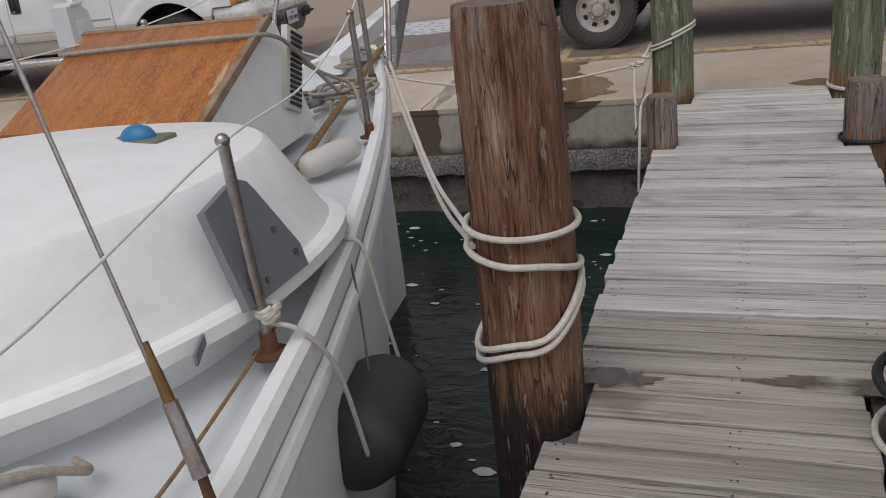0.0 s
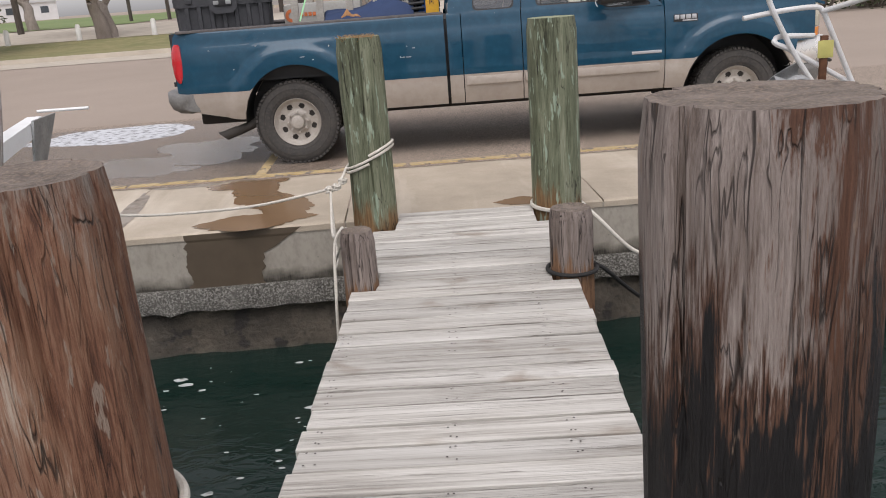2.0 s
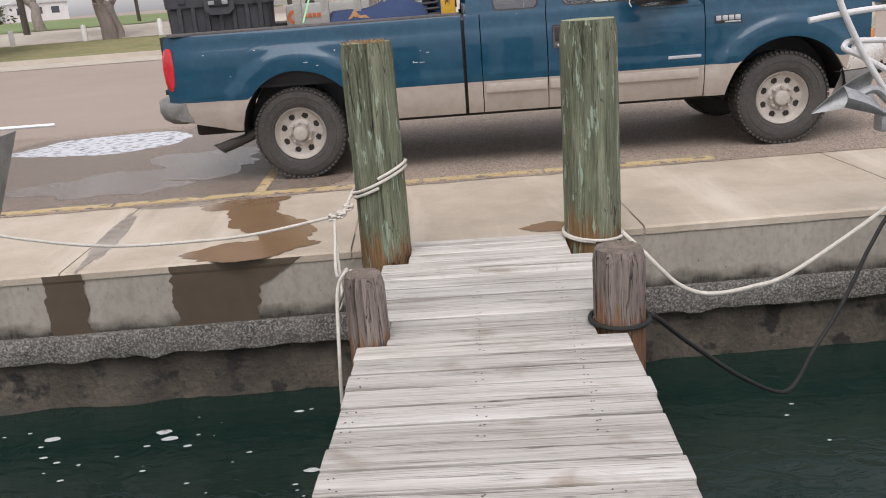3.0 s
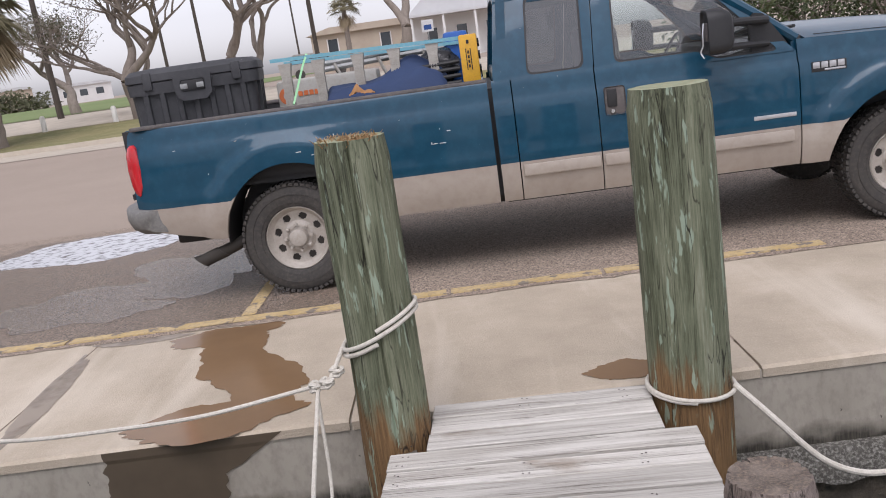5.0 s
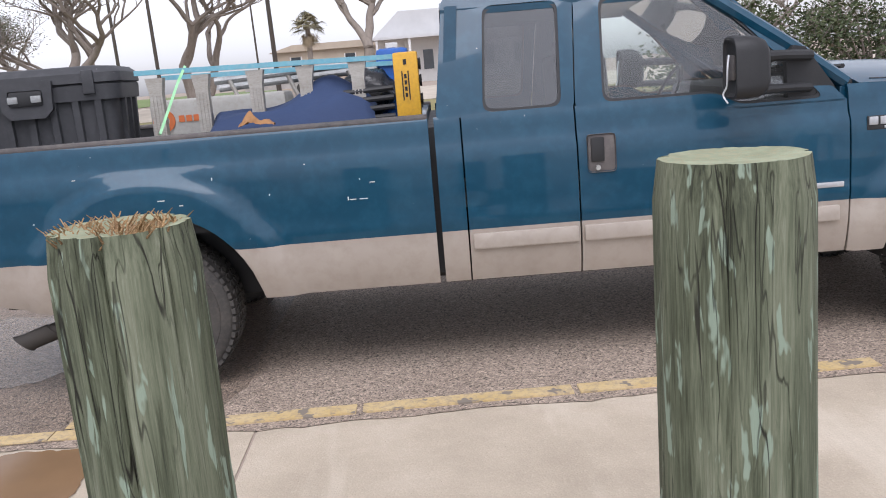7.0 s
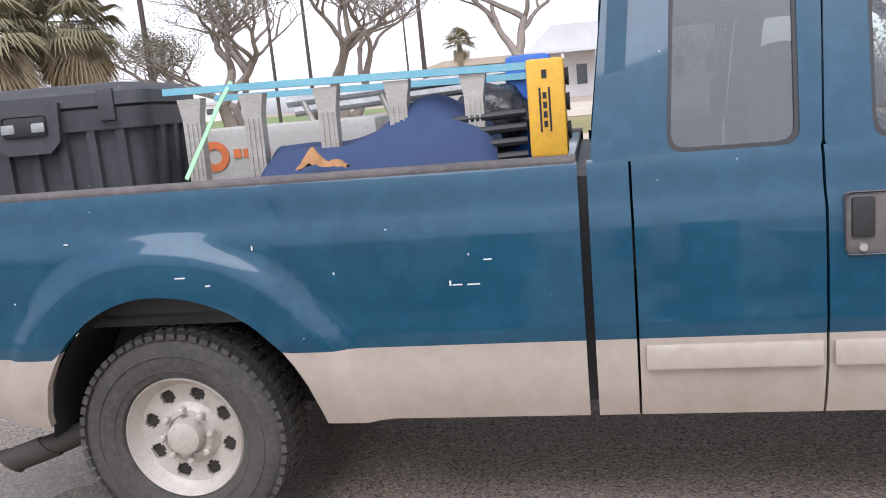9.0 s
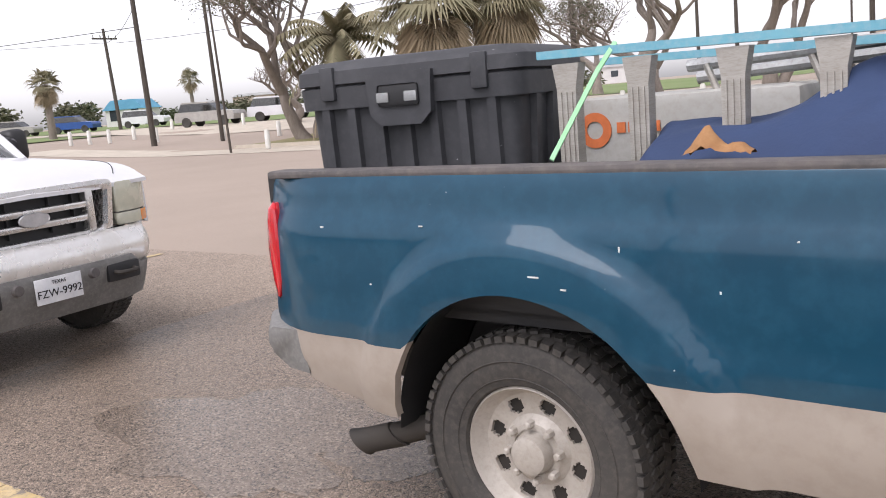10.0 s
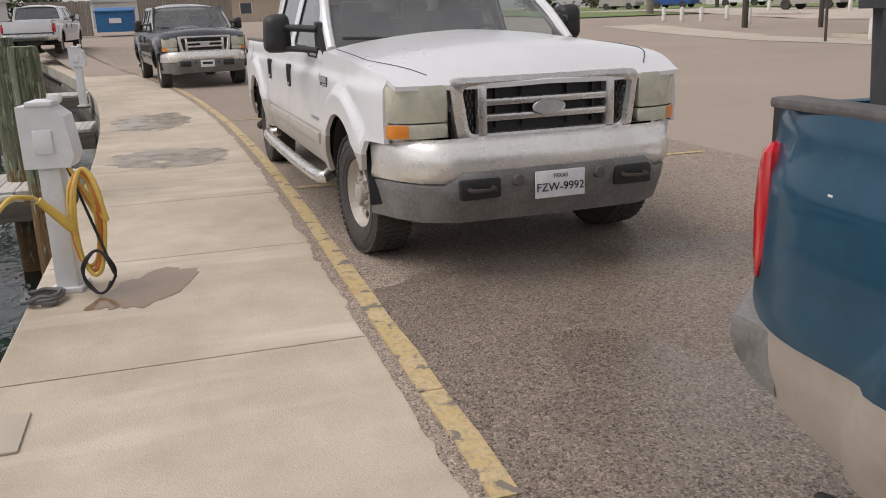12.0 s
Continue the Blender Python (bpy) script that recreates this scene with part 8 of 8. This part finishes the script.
wins = [(-6 + 2.4 * k, 1.7, 0.9, 1.5) for k in range(6)]
house("porch_house", 6.5, 72, 15, 9, 3.6, 1.9, 0, M_SIDING, M_ROOFW, "white building with porch posts and a roof cupola", wins, True, True)
house("stucco_building", -6.0, 84, 10, 9, 3.6, 0.5, 0, M_STUCCO, M_STUCCO, "beige flat stucco building behind the trees", [(-3, 2.4, 1, 1.2), (2, 2.4, 1, 1.2)])
house("small_house", -35.5, 50, 6, 5, 2.4, 1.2, 20, M_SIDING, M_ROOFW, "small pale gabled house behind the palms", [(-1, 1.4, 0.8, 1)])
house("pavilion", -135, 97, 7, 7, 3.0, 1.6, 30, M_SIDING, M_BLUEROOF, "distant building with a bright blue roof", [(-2, 2, 1.5, 2), (2, 2, 1.5, 2)])
for k in range(7):
    house("distant_building", -190 + 16 * k, 165 - 6 * (k % 3) + 10 * k, 14 + 5 * (k % 3), 8, 3.2 + 0.6 * (k * 7 % 4), 0.6, 30, M_STUCCO if k % 2 else M_SIDING, M_ROOFW, "low pale building across the park", [(-4, 2.5, 2, 1.6), (0, 2.5, 2, 1.6), (4, 2.5, 2, 1.6)])
for k, (x, y) in enumerate(((-112, 13), (-120, -3), (-133, 26), (-104, -22), (-118, -38))):
    house("bungalow", x, y, 11, 8, 3.0, 1.6, 90 + 10 * k, (M_STUCCO, M_SIDING)[k % 2], M_ROOFW, "pale bungalow beyond the far end of the lot", [(-3, 1.6, 1.4, 1.2), (2, 1.6, 1.4, 1.2)])

# far tree line and hedge
rnd = random.Random(90)


def shrub(x, y, r, h, n, material, label, group, name="shrub", size=0.09):
    s = thing(name, label, "bush", group, at=pose(x, y, ground_z(x, y)))
    bm = bmesh.new()
    cs = []
    for k in range(n):
        a = rnd.uniform(0, 6.283)
        q = r * math.sqrt(rnd.random())
        top = Vector((q * math.cos(a), q * math.sin(a), h * rnd.uniform(0.25, 0.95) * (1 - 0.3 * (q / r) ** 2)))
        cs.append(top)
        tube(bm, [Vector((top.x * 0.25, top.y * 0.25, -0.05)), top * 0.55, top], 0.03 * r, 4, 1, taper=0.008)
    part("stem", bm, M_BARK, s)
    vs, fs = leaf_cloud(cs, 60, r * 0.23, size, rnd, 0.8)
    leaves("foliage", vs, fs, material, s)
    return s


for k in range(7):
    shrub(9.2 + 2.0 * k, 20.6 + 0.5 * math.sin(k * 2), 1.5, 2.7 + 0.5 * math.sin(k * 1.7), 46, M_BUSH, "dense dark green hedge bush beside the lot", "hedge bushes", "hedge_bush", 0.075)
for k in range(5):
    oak(13 + 3.4 * k, 25 + (k % 2), 4, 5, 200 + k, fork=0.3, leafy=0.25, label="bare tangled shrub tree behind the hedge")
for k in range(18):
    a = -185 + 6.6 * k
    shrub(a + 0.0, 150 - 0.55 * (a + 100) * (a > -100) + rnd.uniform(-12, 12), rnd.uniform(3, 5), rnd.uniform(2.2, 4.2), 16, M_LEAF if k % 3 else M_BUSH, "rounded tree of the far tree line", "far trees", "far_tree", 0.5)
for k in range(14):
    shrub(-125 + 3 * k % 17 - 2 * k, -50 + 12 * k, rnd.uniform(3, 4.5), rnd.uniform(3.5, 5.5), 16, M_LEAF if k % 3 else M_BUSH, "rounded tree of the far tree line", "far trees", "far_tree", 0.45)

def far_car(x, y, turn, paint, label):
    c = thing("car", label, "car", "distant parked cars", at=pose(x, y, ground_z(x, y) + 0.02, 0, 0, turn))
    part("body", prism(bmesh.new(), [(-2.2, 0.35), (2.2, 0.35), (2.25, 0.7), (2.1, 0.92), (1.1, 1.0), (-2.15, 1.02), (-2.25, 0.6)], -0.88, 0.88), paint, c)
    part("cabin", prism(bmesh.new(), [(-2.0, 1.0), (1.05, 0.98), (0.35, 1.55), (-1.7, 1.6)], -0.74, 0.74), M_GLASSDARK, c)
    part("roof", prism(bmesh.new(), [(-1.75, 1.56), (0.4, 1.52), (0.2, 1.62), (-1.6, 1.66)], -0.76, 0.76), paint, c)
    for px in (-1.35, 1.4):
        for s in (-1, 1):
            bm = bmesh.new()
            lathe(bm, [(0.001, 0.10), (0.2, 0.1), (0.22, 0.11), (0.33, 0.1), (0.34, -0.1), (0.001, -0.1)], 18, pose(px, s * 0.84, 0.33, 90, 0, 0))
            part("wheel", bm, M_RUBBER, c)
    return c


M_SILVERPAINT = mat("silver_car_paint", (0.42, 0.4, 0.37), None, 3, 0.35, metal=0.3)
M_BLUECAR = mat("blue_car_paint", (0.02, 0.08, 0.3), None, 3, 0.3)
far_car(-45.4, 39.3, 20, M_SILVERPAINT, "silver car parked beyond the bollards")
far_car(-42.6, 43.2, 35, M_WHITE, "white car parked beyond the bollards")
far_car(-76.2, 48.5, 30, M_BLUECAR, "blue car parked at the park")
far_car(-84, 47, 30, M_SILVERPAINT, "silver car parked at the park")
far_car(-70, 52, 30, M_WHITE, "white car parked at the park")
far_car(-91, 51, 60, M_WHITE, "white car parked at the park")
far_car(-7.3, 56, 10, M_SILVERPAINT, "silver car parked behind the trees")
far_car(-33, 57, 5, M_WHITE, "white car parked behind the trees")

# vehicles at the far end of the quay
dark = pickup("dark navy pickup truck with chrome grille parked on the quay side", (-24.3, 1.05), 7.0, None, "crew", M_NAVYBLACK, M_NAVYBLACK, 0.80, 0.93, 1.98, 3.29, 3.967,
              [([(0.88, 1.235), (2.02, 1.235), (2.02, 1.79), (0.95, 1.79)], [(1.10, 1.26), (1.92, 1.26), (1.91, 1.73), (1.16, 1.73)], M_GLASSDARK),
               ([(1.986, 1.235), (2.64, 1.235), (2.72, 1.172), (3.29, 1.172), (2.66, 1.79), (2.03, 1.79)], [(2.08, 1.252), (2.65, 1.252), (2.74, 1.192), (3.16, 1.192), (2.64, 1.735), (2.11, 1.735)], M_GLASS)], rake_top=2.58)
dark.location.z = 0.0
part("plate_characters", boxed(4.747 + 0.214, 4.747 + 0.217, -0.11, 0.11, 0.52, 0.57), M_INK, dark, smooth=0)
far_white = pickup("white pickup truck seen from behind at the lot's end", (-36.2, -4.0), 176, None, "crew", M_WHITE, M_WHITE, 0.80, 0.93, 1.98, 3.29, 3.967,
                   [([(0.88, 1.235), (2.02, 1.235), (2.02, 1.79), (0.95, 1.79)], [(1.10, 1.26), (1.92, 1.26), (1.91, 1.73), (1.16, 1.73)], M_GLASSDARK),
                    ([(1.986, 1.235), (2.64, 1.235), (2.72, 1.172), (3.29, 1.172), (2.66, 1.79), (2.03, 1.79)], [(2.08, 1.252), (2.65, 1.252), (2.74, 1.192), (3.16, 1.192), (2.64, 1.735), (2.11, 1.735)], M_GLASS)], rake_top=2.58)
far_white.location.z = 0.38
db = thing("dumpster", "bright blue steel dumpster by a board fence", "dumpster", at=pose(-49.5, -1.7, ground_z(-49.5, 0), 0, 0, 0))
part("bin", prism(bmesh.new(), [(-0.8, 0.15), (0.8, 0.15), (0.95, 1.15), (-0.95, 1.35)], -0.95, 0.95), M_BIN, db)
part("lid", boxed(-1.0, 1.0, -1.0, 1.0, 1.25, 1.33, 0.02, pose(0, 0, 0, 0, 5, 0)), M_BIN, db)
part("number_bar", boxed(0.93, 0.96, -0.3, 0.3, 0.6, 0.85), M_PLATE, db)
for a, b, yy in ((-6.0, -2.9, -49.0), (-0.6, 4.5, -51.5)):
    f = thing("board_fence", "weathered grey vertical board fence", "fence", "board fences", at=pose(yy, 0, ground_z(yy, 0)))
    y = a
    while y < b:
        part("board", boxed(-0.02, 0.02, y, y + 0.14, 0, 1.75 + 0.04 * rnd.random()), M_FENCEWOOD, f, smooth=0)
        y += 0.15
    for z in (0.4, 1.4):
        part("rail", boxed(-0.07, -0.02, a, b, z - 0.05, z + 0.05), M_FENCEWOOD, f, smooth=0)
for k, (y, h) in enumerate(((-8.5, 4.2), (-5.2, 4.6))):
    utility_pole(-50.5, y, h, 0.2, label="stout brown timber post by the fence")

# sign by the porch house
sg = thing("road_sign", "small blue and white road sign on a post", "sign", at=pose(0.5, 43, ground_z(0.5, 43)))
bm = bmesh.new()
rod(bm, (0, 0, 0), (0, 0, 2.3), 0.03, n=8)
part("post", bm, M_GALV, sg)
part("panel", boxed(-0.3, 0.3, -0.03, 0.0, 1.7, 2.3), M_PLATE, sg)
part("blue_field", boxed(-0.2, 0.2, -0.035, -0.028, 1.8, 2.05), M_BLUECAR, sg)

# ---- pier planks ----
y, k = -0.06, 0
while y > -9.0:
    w = random.choice([0.138, 0.14, 0.142])
    yc = y - w / 2
    lo, hi = (-0.505, 0.635)
    if -1.66 < yc < -1.36:
        lo, hi = (-0.385, 0.515)
    if yc > -0.42:
        lo, hi = (-0.37, 0.52)
    if -4.53 < yc < -4.16:
        lo = -0.42
    if yc < -4.5:
        lo = -0.51
    if -4.66 < yc < -4.2:
        hi = 0.36
    bm = bmesh.new()
    lo += random.uniform(-0.008, 0.008)
    hi += random.uniform(-0.008, 0.008)
    box(bm, lo, hi, -w / 2 + 0.007, w / 2 - 0.007, -0.05, 0.0, 0.003, seg=1)
    pl = part("plank", bm, M_PLANK if yc > -3.7 else M_PLANK_OLD, pier, smooth=0)
    pl.matrix_basis = pose(pier_x(yc), yc, 0.03 + random.uniform(-0.003, 0.003), 0, random.uniform(-0.15, 0.15), PIER_TURN + random.uniform(-0.25, 0.25))
    y -= w
    k += 1

# nail heads, too small to count
bm = bmesh.new()
for i in range(62):
    yy = -0.06 - 0.14 * (i + 0.5)
    for off in (-0.46, -0.44, 0.0, 0.02, 0.40, 0.42):
        for dy in (-0.035, 0.035):
            c = (pier_x(yy) + off + random.uniform(-0.012, 0.012), yy + dy + random.uniform(-0.01, 0.01) - off * 0.067, 0.0315)
            bm.faces.new([bm.verts.new(p) for p in ring(c, (0, 0, 1), 0.0042, 6)])
for f in bm.faces:
    if f.normal.z < 0:
        f.normal_flip()
nails = part("nail_heads", bm, M_NAIL, pier, smooth=0)
nails["kind"] = "stuff"

# wet stains across the boards near the tall pilings
for (px, py), rx, ry, sd in (((0.60, -4.17), 0.13, 0.05, 31), ((1.30, -4.17), 0.24, 0.045, 33), ((1.0, -5.4), 0.2, 0.05, 35)):
    puddle("wet_patch", (px, py), rx, ry, sd, M_WETBOARD, "dark wet stain on the pier planks", -4, 0.6, 0.0345, 2.5)
